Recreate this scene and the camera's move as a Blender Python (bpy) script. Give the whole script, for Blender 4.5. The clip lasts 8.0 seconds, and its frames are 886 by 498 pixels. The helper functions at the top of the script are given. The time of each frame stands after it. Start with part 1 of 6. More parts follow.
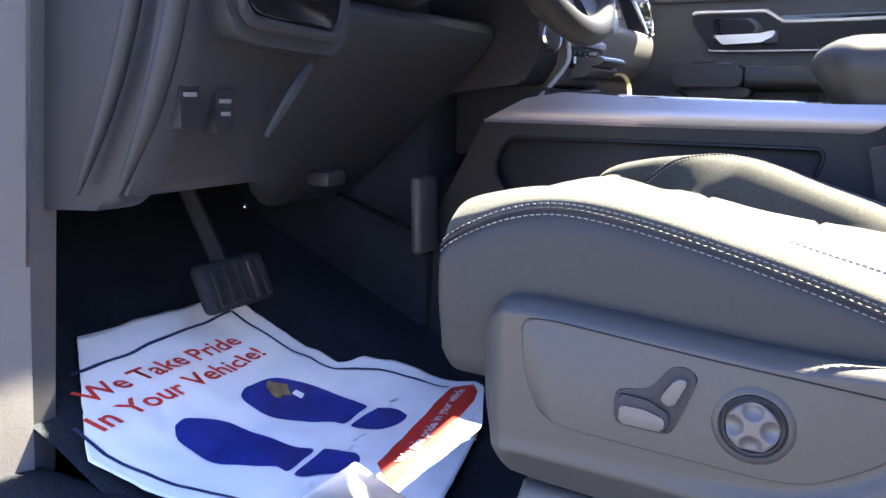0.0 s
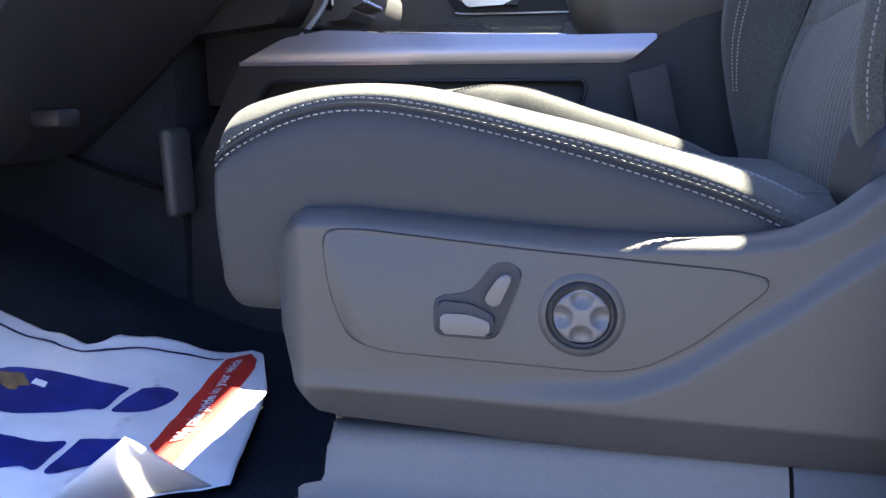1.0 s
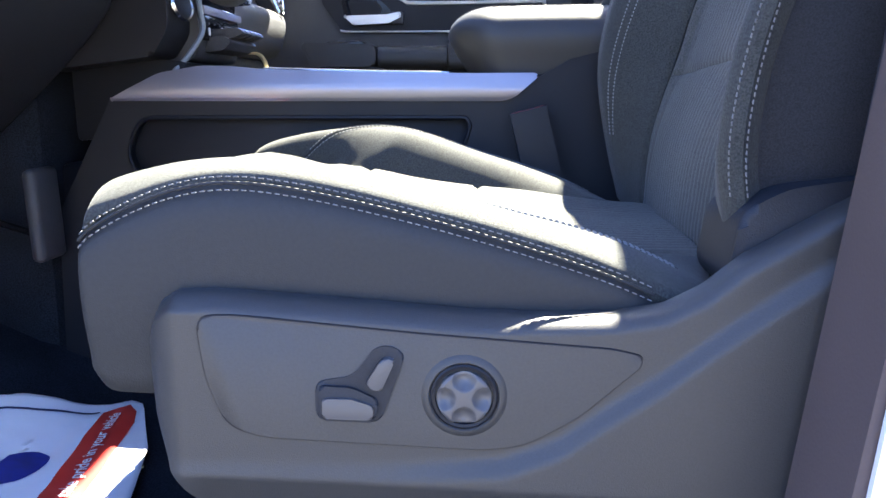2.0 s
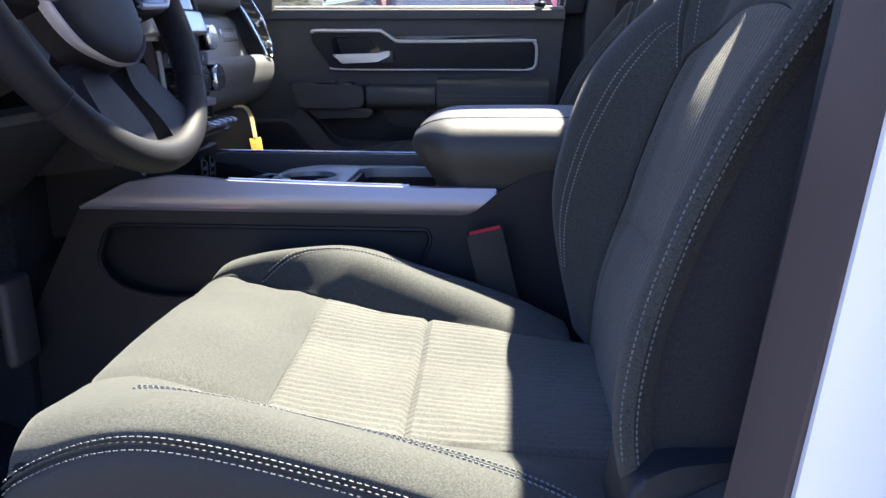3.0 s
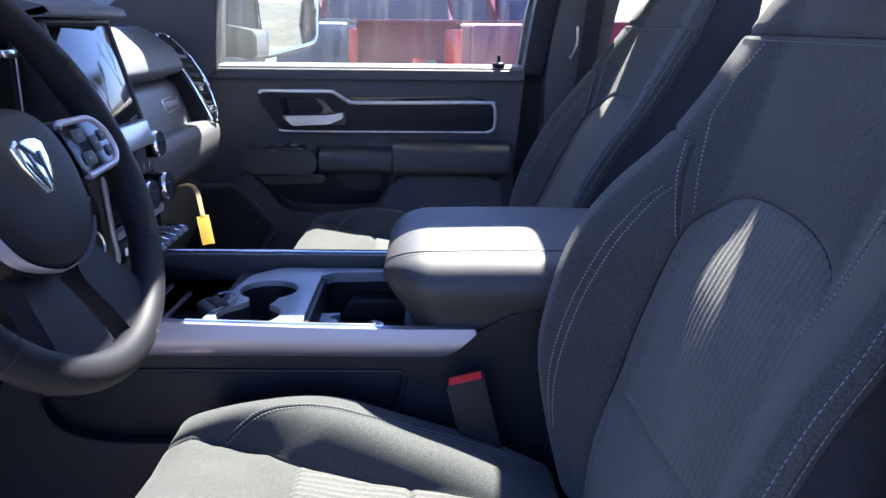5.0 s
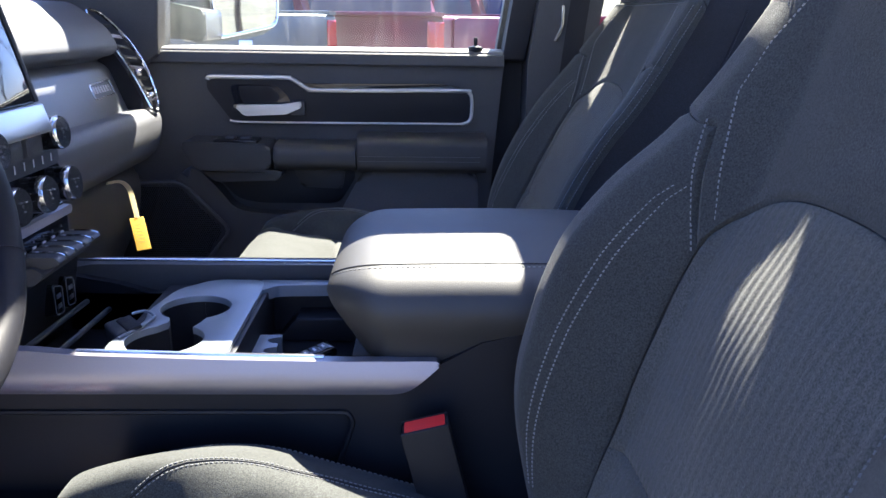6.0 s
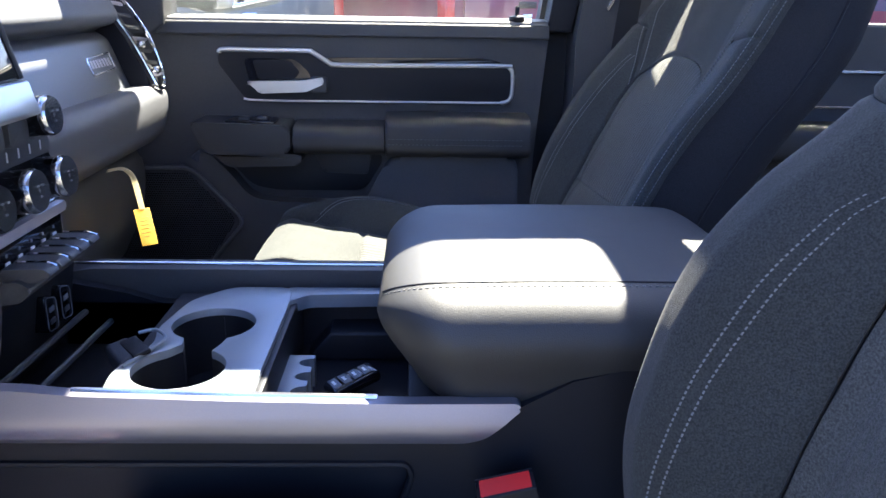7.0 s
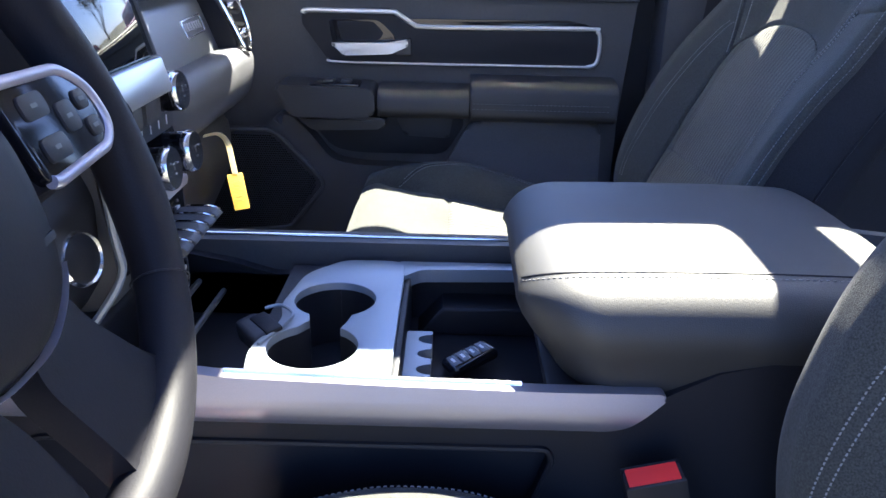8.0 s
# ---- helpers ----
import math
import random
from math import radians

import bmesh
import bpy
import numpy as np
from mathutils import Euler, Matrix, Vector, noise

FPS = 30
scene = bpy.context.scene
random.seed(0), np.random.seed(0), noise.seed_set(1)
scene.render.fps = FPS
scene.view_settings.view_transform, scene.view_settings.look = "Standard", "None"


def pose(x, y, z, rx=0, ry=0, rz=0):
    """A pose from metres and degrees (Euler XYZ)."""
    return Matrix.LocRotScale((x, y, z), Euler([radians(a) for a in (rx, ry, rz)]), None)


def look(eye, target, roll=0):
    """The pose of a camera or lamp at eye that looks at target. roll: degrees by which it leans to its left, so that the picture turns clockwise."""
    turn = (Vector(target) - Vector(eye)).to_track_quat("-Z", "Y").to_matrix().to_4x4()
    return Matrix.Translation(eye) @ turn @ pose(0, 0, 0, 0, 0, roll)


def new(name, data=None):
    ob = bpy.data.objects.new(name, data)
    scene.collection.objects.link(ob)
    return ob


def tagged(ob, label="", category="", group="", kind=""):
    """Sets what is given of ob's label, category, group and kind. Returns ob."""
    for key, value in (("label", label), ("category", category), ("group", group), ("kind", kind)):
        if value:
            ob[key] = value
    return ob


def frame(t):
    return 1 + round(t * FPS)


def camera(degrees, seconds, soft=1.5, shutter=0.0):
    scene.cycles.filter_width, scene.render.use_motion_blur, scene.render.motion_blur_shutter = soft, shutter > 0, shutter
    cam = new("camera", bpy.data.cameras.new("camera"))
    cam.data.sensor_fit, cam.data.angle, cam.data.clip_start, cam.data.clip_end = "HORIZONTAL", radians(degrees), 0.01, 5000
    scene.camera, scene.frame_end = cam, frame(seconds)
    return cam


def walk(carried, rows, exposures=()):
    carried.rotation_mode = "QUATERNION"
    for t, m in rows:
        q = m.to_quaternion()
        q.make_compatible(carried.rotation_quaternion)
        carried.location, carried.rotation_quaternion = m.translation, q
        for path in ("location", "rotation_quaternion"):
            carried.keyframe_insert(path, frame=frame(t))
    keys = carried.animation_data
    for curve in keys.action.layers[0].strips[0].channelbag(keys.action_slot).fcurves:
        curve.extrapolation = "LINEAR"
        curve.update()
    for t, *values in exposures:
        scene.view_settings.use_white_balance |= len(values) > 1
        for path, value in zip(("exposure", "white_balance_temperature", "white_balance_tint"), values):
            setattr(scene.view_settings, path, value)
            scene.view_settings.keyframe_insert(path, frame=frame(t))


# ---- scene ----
cam = camera(57.8, 8.0)
PATH = [
    (0, (0.055, -0.585, 0.499), (-0.863, 1.152, 0.125), 0.9),
    (0.5, (0.031, -0.573, 0.443), (-0.575, 1.295, 0.068), 0.1),
    (1, (-0.002, -0.532, 0.416), (-0.339, 1.403, 0.041), -0.2),
    (1.5, (-0.008, -0.517, 0.406), (-0.131, 1.443, 0.028), -0.5),
    (2, (0.006, -0.514, 0.472), (-0.071, 1.447, 0.087), -0.1),
    (2.2, (0.018, -0.518, 0.527), (-0.062, 1.44, 0.129), -0.1),
    (3.3, (0.117, -0.458, 0.727), (-0.03, 1.467, 0.203), 0.4),
    (3.5, (0.128, -0.446, 0.746), (-0.021, 1.478, 0.22), 0.7),
    (4, (0.099, -0.416, 0.804), (-0.039, 1.508, 0.272), 0.7),
    (4.5, (0.046, -0.399, 0.852), (-0.028, 1.526, 0.314), 0.6),
    (5, (0.032, -0.362, 0.876), (0.061, 1.563, 0.332), 0.6),
    (5.2, (0.032, -0.34, 0.871), (0.083, 1.585, 0.331), 0.7),
    (6.3, (0.074, -0.109, 0.827), (0.14, 1.811, 0.272), 0.9),
    (6.5, (0.066, -0.079, 0.822), (0.128, 1.841, 0.264), 0.9),
    (7, (0.004, 0.001, 0.824), (0.065, 1.906, 0.216), 1.0),
    (7.5, (-0.037, 0.041, 0.819), (0.019, 1.903, 0.091), 1.1),
    (8, (-0.097, 0.015, 0.854), (-0.106, 1.876, 0.122), 1.3),
]
# exposure follows the clip: bright while the shaded seat side fills the view, darker once the sunlit cabin does
walk(cam, [(t, look(eye, target, roll)) for t, eye, target, roll in PATH], [(0.0, 4.15, 5350, 28), (0.5, 4.0, 5100, 28), (1.0, 3.95, 5200, 27), (1.5, 3.93, 5250, 27), (2.0, 4.0, 5000, 27), (3.4, 2.9, 5050, 29), (4.0, 2.9, 4850, 30), (4.5, 3.0, 4700, 32), (5.2, 3.2, 4700, 33), (6.4, 3.42, 4950, 30), (8.0, 3.75, 4900, 29)])

# ---- light: high sun from the passenger side, a little behind, and open sky ----
SUN = Vector((0.294, 0.58, 1.0)).normalized()
world = bpy.data.worlds.new("sky")
scene.world = world
world.use_nodes = True
wn = world.node_tree
sky = wn.nodes.new("ShaderNodeTexSky")
sky.sky_type, sky.sun_disc = 'NISHITA', False
sky.sun_elevation = math.asin(SUN.z)
sky.sun_rotation = math.atan2(SUN.x, SUN.y)
sky.air_density, sky.dust_density = 1.0, 1.0
wn.links.new(sky.outputs[0], wn.nodes["Background"].inputs[0])
wn.nodes["Background"].inputs[1].default_value = 0.05
sun = new("sun", bpy.data.lights.new("sun", 'SUN'))
sun.data.energy, sun.data.angle, sun.data.color = 5.0, radians(0.5), (1.0, 0.86, 0.45)
sun.matrix_world = look(tuple(SUN * 20), (0, 0, 0))


# ---- materials ----
def material(name, base, rough=0.5, metal=0.0, spec=0.5, grain=None, tone=0.0, tone_scale=8.0, bump=0.0, bump_scale=400.0, sheen=0.0, coat=0.0, stretch=None):
    m = bpy.data.materials.new(name)
    m.use_nodes = True
    nt = m.node_tree
    b = nt.nodes["Principled BSDF"]
    b.inputs["Base Color"].default_value = (*base, 1)
    b.inputs["Roughness"].default_value, b.inputs["Metallic"].default_value = rough, metal
    b.inputs["Specular IOR Level"].default_value = spec
    b.inputs["Sheen Weight"].default_value = sheen
    b.inputs["Coat Weight"].default_value = coat
    tc = nt.nodes.new("ShaderNodeTexCoord")
    co = tc.outputs["Object"]
    if stretch:
        mp = nt.nodes.new("ShaderNodeMapping")
        mp.inputs["Scale"].default_value = stretch
        nt.links.new(co, mp.inputs["Vector"])
        co = mp.outputs[0]
    if tone or grain:
        big = nt.nodes.new("ShaderNodeTexNoise")
        big.inputs["Scale"].default_value, big.inputs["Detail"].default_value = tone_scale, 4
        nt.links.new(tc.outputs["Object"], big.inputs["Vector"])
        fine = nt.nodes.new("ShaderNodeTexNoise")
        fine.inputs["Scale"].default_value, fine.inputs["Detail"].default_value = (grain or (200, 0))[0], 2
        nt.links.new(co, fine.inputs["Vector"])
        r1, r2 = nt.nodes.new("ShaderNodeMapRange"), nt.nodes.new("ShaderNodeMapRange")
        for r, src, amp in ((r1, big, tone), (r2, fine, (grain or (0, 0))[1])):
            r.inputs["From Min"].default_value, r.inputs["From Max"].default_value = 0.3, 0.7
            r.inputs["To Min"].default_value, r.inputs["To Max"].default_value = 1 - amp, 1 + amp
            nt.links.new(src.outputs["Fac"], r.inputs["Value"])
        mul = nt.nodes.new("ShaderNodeMath")
        mul.operation = 'MULTIPLY'
        nt.links.new(r1.outputs[0], mul.inputs[0])
        nt.links.new(r2.outputs[0], mul.inputs[1])
        vm = nt.nodes.new("ShaderNodeVectorMath")
        vm.operation = 'SCALE'
        vm.inputs[0].default_value = base
        nt.links.new(mul.outputs[0], vm.inputs["Scale"])
        nt.links.new(vm.outputs[0], b.inputs["Base Color"])
        rr = nt.nodes.new("ShaderNodeMapRange")
        rr.inputs["To Min"].default_value, rr.inputs["To Max"].default_value = max(0.02, rough - 0.08), min(1, rough + 0.08)
        nt.links.new(big.outputs["Fac"], rr.inputs["Value"])
        nt.links.new(rr.outputs[0], b.inputs["Roughness"])
    if bump:
        nz = nt.nodes.new("ShaderNodeTexNoise")
        nz.inputs["Scale"].default_value, nz.inputs["Detail"].default_value = bump_scale, 3
        nt.links.new(co, nz.inputs["Vector"])
        bp = nt.nodes.new("ShaderNodeBump")
        bp.inputs["Strength"].default_value, bp.inputs["Distance"].default_value = bump, 0.001
        nt.links.new(nz.outputs["Fac"], bp.inputs["Height"])
        nt.links.new(bp.outputs[0], b.inputs["Normal"])
    return m


FABRIC = material("charcoal_fabric", (0.0435, 0.0456, 0.0428), 0.9, spec=0.2, grain=(650, 0.40), tone=0.12, tone_scale=9, bump=0.45, bump_scale=900, sheen=0.1)
RIBBED = material("ribbed_fabric", (0.0650, 0.0663, 0.0608), 0.88, spec=0.25, grain=(650, 0.42), tone=0.15, tone_scale=9, bump=0.6, bump_scale=800, sheen=0.12)
SKIRT = material("grey_seat_vinyl", (0.020, 0.021, 0.0225), 0.62, spec=0.4, grain=(300, 0.08), tone=0.08, bump=0.35, bump_scale=700)
DARKCLOTH = material("dark_seat_cloth", (0.022, 0.0225, 0.026), 0.85, spec=0.25, grain=(800, 0.3), tone=0.1, bump=0.5, bump_scale=800)
SHIELD = material("grey_moulded_plastic", (0.042, 0.041, 0.0395), 0.48, spec=0.45, grain=(500, 0.06), tone=0.05, bump=0.25, bump_scale=900)
# grey sill plastic; light bounced up from the ground is put in as warmth
SCUFF = material("bounce_warmed_scuff_plastic", (0.10, 0.092, 0.083), 0.5, spec=0.45, grain=(500, 0.06), tone=0.08, bump=0.25, bump_scale=900)
DARKGREY = material("dark_grey_plastic", (0.056, 0.057, 0.061), 0.52, spec=0.4, grain=(500, 0.08), tone=0.08, bump=0.3, bump_scale=800)
DOORTRIM = material("charcoal_door_vinyl", (0.034, 0.0345, 0.037), 0.5, spec=0.4, grain=(500, 0.08), tone=0.08, bump=0.3, bump_scale=900)
KNEE = material("black_grained_plastic", (0.018, 0.020, 0.026), 0.58, spec=0.35, grain=(400, 0.1), tone=0.1, bump=0.3, bump_scale=700)
BLACK = material("black_plastic", (0.011, 0.0115, 0.015), 0.5, spec=0.3, tone=0.1, bump=0.25, bump_scale=900)
PIANO = material("gloss_black", (0.008, 0.008, 0.01), 0.12, spec=0.5)
CARPET = material("black_carpet", (0.018, 0.021, 0.027), 0.95, spec=0.1, grain=(500, 0.5), tone=0.25, tone_scale=10, bump=1.0, bump_scale=350)
LEATHER = material("black_leather", (0.021, 0.0207, 0.0200), 0.57, spec=0.75, tone=0.06, grain=(400, 0.05), bump=0.22, bump_scale=900)
WRAP = material("wheel_leather", (0.011, 0.011, 0.0145), 0.56, spec=0.18, tone=0.05, grain=(500, 0.06), bump=0.12, bump_scale=700)
DASHMAT = material("soft_dash_vinyl", (0.105, 0.107, 0.117), 0.55, spec=0.4, tone=0.06, grain=(400, 0.06), bump=0.4, bump_scale=600)
SILVER = material("satin_silver_paint", (0.42, 0.41, 0.48), 0.4, metal=0.6, tone=0.03, grain=(900, 0.03))
CUPSILVER = material("satin_console_paint", (0.25, 0.275, 0.31), 0.4, metal=0.4, tone=0.04, grain=(700, 0.04))
CHROME = material("satin_chrome", (0.72, 0.72, 0.72), 0.2, metal=1.0, tone=0.02)
BRIGHT = material("bright_chrome", (0.85, 0.85, 0.85), 0.08, metal=1.0)
THREAD = material("grey_thread", (0.21, 0.212, 0.215), 0.8, spec=0.2)
DIMTHREAD = material("dark_grey_thread", (0.15, 0.155, 0.165), 0.8, spec=0.2)
WHITEPAINT = material("white_car_paint", (0.78, 0.79, 0.81), 0.3, coat=0.6, tone=0.02)
SEAL = material("rubber_weatherstrip", (0.080, 0.060, 0.056), 0.7, tone=0.1, bump=0.3)
PILLAR = material("grey_pillar_trim", (0.16, 0.155, 0.155), 0.6, tone=0.05, bump=0.3, bump_scale=700)
HEADLINER = material("grey_headliner", (0.3, 0.3, 0.31), 0.95, spec=0.1, tone=0.04, grain=(900, 0.1), bump=0.4, bump_scale=900)
PAPER = material("white_paper", (0.82, 0.82, 0.83), 0.7, spec=0.3, tone=0.03, tone_scale=20, bump=0.5, bump_scale=35)
THINPAPER = material("thin_paper", (0.84, 0.82, 0.80), 0.7, spec=0.3, tone=0.03, tone_scale=20)
YELLOW = material("yellow_card", (0.9, 0.70, 0.20), 0.6, tone=0.05)
CREAM = material("cream_strap", (0.8, 0.72, 0.52), 0.6)
for sheet_, through_ in ((THINPAPER, (0.85, 0.82, 0.80, 1)), (YELLOW, (0.95, 0.76, 0.28, 1)), (CREAM, (0.85, 0.78, 0.58, 1))):
    _nt = sheet_.node_tree                       # a single sheet lets sunlight through
    _thin, _mix = _nt.nodes.new("ShaderNodeBsdfTranslucent"), _nt.nodes.new("ShaderNodeMixShader")
    _thin.inputs["Color"].default_value, _mix.inputs[0].default_value = through_, 0.5
    _nt.links.new(_nt.nodes["Principled BSDF"].outputs[0], _mix.inputs[1])
    _nt.links.new(_thin.outputs[0], _mix.inputs[2])
    _nt.links.new(_mix.outputs[0], _nt.nodes["Material Output"].inputs[0])
INKNAVY = material("navy_ink", (0.02, 0.025, 0.08), 0.6)
INKBLUE = material("blue_ink", (0.018, 0.025, 0.2), 0.55, tone=0.25, tone_scale=14, grain=(60, 0.2))
INKRED = material("red_ink", (0.55, 0.035, 0.02), 0.55, tone=0.06, tone_scale=20)
INKWHITE = material("white_ink", (0.8, 0.8, 0.8), 0.6)
STAIN = material("brown_stain", (0.16, 0.11, 0.05), 0.8, tone=0.5, tone_scale=60)
RED = material("red_plastic", (0.75, 0.03, 0.025), 0.4)
ICON = material("white_icon_print", (0.7, 0.7, 0.72), 0.5)
SWITCH = material("satin_grey_switch", (0.085, 0.083, 0.085), 0.42, metal=0.1, tone=0.03)
MIRRORGLASS = material("mirror_glass", (0.9, 0.9, 0.9), 0.02, metal=1.0)
SCREENGLASS = material("dark_screen_glass", (0.01, 0.012, 0.014), 0.03, spec=0.6)
STRIP = material("pale_silver_trim", (0.50, 0.52, 0.55), 0.3, metal=0.75, tone=0.02)
RAIL = material("satin_lilac_silver", (0.29, 0.275, 0.31), 0.36, metal=0.65, tone=0.03, grain=(900, 0.03))
SATIN = material("satin_bright_trim", (0.75, 0.74, 0.72), 0.42, metal=0.9, tone=0.02)
FASCIA = material("grey_fascia_paint", (0.13, 0.137, 0.158), 0.42, metal=0.25, tone=0.04, grain=(500, 0.04))
ASPHALT = material("asphalt", (0.14, 0.128, 0.110), 0.92, tone=0.2, tone_scale=0.6, grain=(60, 0.35), bump=0.8, bump_scale=80)
REDPAINT = material("maroon_car_paint", (0.13, 0.020, 0.042), 0.4, coat=0.25, tone=0.08)
GREYPAINT = material("silver_grey_car_paint", (0.13, 0.135, 0.12), 0.35, coat=0.35, tone=0.04)
# mirror housing: the shade of its side away from the sun is in this colour
MIRRORSHELL = material("shaded_mirror_paint", (0.085, 0.09, 0.08), 0.35, coat=0.3, tone=0.05)
TAILRED = material("red_lamp_lens", (0.4, 0.02, 0.02), 0.15, coat=0.5)
DARKGLASS = material("tinted_car_glass", (0.045, 0.075, 0.13), 0.08, spec=0.9)
RUBBER = material("tyre_rubber", (0.02, 0.02, 0.02), 0.85, tone=0.2)
RIM = material("alloy", (0.5, 0.5, 0.5), 0.3, metal=0.9)
BARK = material("bark", (0.09, 0.075, 0.06), 0.9, tone=0.3, tone_scale=5, bump=0.8, bump_scale=30)
LEAF = material("spring_leaves", (0.085, 0.09, 0.032), 0.8, tone=0.4, tone_scale=2)
HILL = material("wooded_hill", (0.05, 0.047, 0.024), 0.95, tone=0.5, tone_scale=0.25, grain=(1.2, 0.5))
BUMPERCHROME = material("bumper_chrome", (0.7, 0.7, 0.72), 0.12, metal=1.0)


def glass_material(name, tint, dust=0.0):
    m = bpy.data.materials.new(name)
    m.use_nodes = True
    nt = m.node_tree
    nt.nodes.remove(nt.nodes["Principled BSDF"])
    tr, gl, mx, fr = (nt.nodes.new("ShaderNode" + k) for k in ("BsdfTransparent", "BsdfGlossy", "MixShader", "Fresnel"))
    tr.inputs[0].default_value = (*tint, 1)
    gl.inputs["Roughness"].default_value = 0.02
    fr.inputs[0].default_value = 1.45
    nt.links.new(fr.outputs[0], mx.inputs[0])
    nt.links.new(tr.outputs[0], mx.inputs[1])
    nt.links.new(gl.outputs[0], mx.inputs[2])
    last = mx
    if dust:                                     # a film of dust that catches the sun, with streaks
        film, over, nz, rg = (nt.nodes.new("ShaderNode" + k) for k in ("BsdfTranslucent", "MixShader", "TexNoise", "MapRange"))
        film.inputs[0].default_value = (0.8, 0.78, 0.76, 1)
        nz.inputs["Scale"].default_value, nz.inputs["Detail"].default_value = 9, 5
        tc, mp = nt.nodes.new("ShaderNodeTexCoord"), nt.nodes.new("ShaderNodeMapping")
        mp.inputs["Scale"].default_value = (5.0, 1.0, 0.6)
        nt.links.new(tc.outputs["Object"], mp.inputs["Vector"])
        nt.links.new(mp.outputs[0], nz.inputs["Vector"])
        rg.inputs["From Min"].default_value, rg.inputs["From Max"].default_value = 0.5, 0.8
        rg.inputs["To Min"].default_value, rg.inputs["To Max"].default_value = dust * 0.4, dust * 3.0
        nt.links.new(nz.outputs["Fac"], rg.inputs["Value"])
        nt.links.new(rg.outputs[0], over.inputs[0])
        nt.links.new(mx.outputs[0], over.inputs[1])
        nt.links.new(film.outputs[0], over.inputs[2])
        last = over
    nt.links.new(last.outputs[0], nt.nodes["Material Output"].inputs[0])
    return m


DUSTYGLASS = glass_material("dusty_door_glass", (0.92, 0.95, 0.96), 0.008)
GLASS = glass_material("clear_car_glass", (0.93, 0.96, 0.95))


# ---- building helpers ----
def thing(name, at, label, category, group="", kind=""):
    e = new(name)
    e.empty_display_size = 0.05
    e.location = at
    return tagged(e, label, category, group, kind)


def part(name, bm, mat, parent=None, label="", smooth=True, angle=38):
    me = bpy.data.meshes.new(name)
    bmesh.ops.recalc_face_normals(bm, faces=bm.faces)
    bm.to_mesh(me)
    bm.free()
    if smooth:
        me.polygons.foreach_set("use_smooth", [True] * len(me.polygons))
        me.set_sharp_from_angle(angle=radians(angle))
    me.materials.append(mat)
    ob = new(name, me)
    if parent:
        ob.parent = parent
        if parent.type == 'EMPTY':
            ob.matrix_parent_inverse = Matrix.Translation(-parent.location)
    if label:
        ob["label"] = label
    return ob


def spline(pts, n):
    """n points of a smooth curve through pts."""
    p = np.array(pts, float)
    k = len(p) - 1
    out = []
    for s in np.linspace(0, k, n):
        i = min(int(s), k - 1)
        f = s - i
        p0, p1, p2, p3 = p[max(i - 1, 0)], p[i], p[i + 1], p[min(i + 2, k)]
        out.append(0.5 * (2 * p1 + (p2 - p0) * f + (2 * p0 - 5 * p1 + 4 * p2 - p3) * f * f + (3 * p1 - p0 - 3 * p2 + p3) * f ** 3))
    return np.array(out)


def rounded(pts, r, n=5):
    """The polygon with its corners rounded by r."""
    out = []
    m = len(pts)
    for i in range(m):
        a, b, c = (Vector(pts[j % m]) for j in (i - 1, i, i + 1))
        d1, d2 = (a - b), (c - b)
        k = min(r, d1.length * 0.45, d2.length * 0.45)
        p1, p2 = b + d1.normalized() * k, b + d2.normalized() * k
        for j in range(n + 1):
            f = j / n
            out.append(tuple(p1 * (1 - f) ** 2 + b * 2 * f * (1 - f) + p2 * f * f))
    return out


def on_axis(axis, p, w):
    return {"x": (w, p[0], p[1]), "y": (p[0], w, p[1]), "z": (p[0], p[1], w)}[axis]


def prism(pts, axis, front, back, bev=0.0, seg=3, bm=None):
    """The polygon pushed along an axis, its front edge rounded by bev."""
    bm = bm or bmesh.new()
    f = [bm.verts.new(on_axis(axis, p, front)) for p in pts]
    b = [bm.verts.new(on_axis(axis, p, back)) for p in pts]
    face = bm.faces.new(f)
    bm.faces.new(b[::-1])
    m = len(pts)
    for i in range(m):
        bm.faces.new((f[i], b[i], b[(i + 1) % m], f[(i + 1) % m]))
    if bev:
        bmesh.ops.bevel(bm, geom=list(face.edges), offset=bev, segments=seg, profile=0.5, affect='EDGES')
    return bm


def block(lo, hi, bev=0.004, seg=2, turn=None, bm=None):
    """A box from lo to hi with rounded edges, turned about its middle by the matrix turn."""
    own = bmesh.new()
    c, s = (Vector(lo) + Vector(hi)) / 2, Vector(hi) - Vector(lo)
    bmesh.ops.create_cube(own, size=1, matrix=Matrix.Diagonal((*s, 1)))
    if bev:
        bmesh.ops.bevel(own, geom=list(own.edges), offset=min(bev, min(s) * 0.45), segments=seg, profile=0.5, affect='EDGES')
    own.transform(Matrix.Translation(c) @ (turn or Matrix()))
    return merge(bm, own)


def merge(bm, own):
    if bm is None:
        return own
    me = bpy.data.meshes.new("t")
    own.to_mesh(me)
    own.free()
    bm.from_mesh(me)
    bpy.data.meshes.remove(me)
    return bm


def surface(grid, bm=None, close_u=False):
    """A sheet of quads over a grid of points."""
    bm = bm or bmesh.new()
    g = [[bm.verts.new(p) for p in row] for row in grid]
    for i in range(len(g) - 1):
        row = range(len(g[0])) if close_u else range(len(g[0]) - 1)
        for j in row:
            k = (j + 1) % len(g[0])
            bm.faces.new((g[i][j], g[i][k], g[i + 1][k], g[i + 1][j]))
    return bm


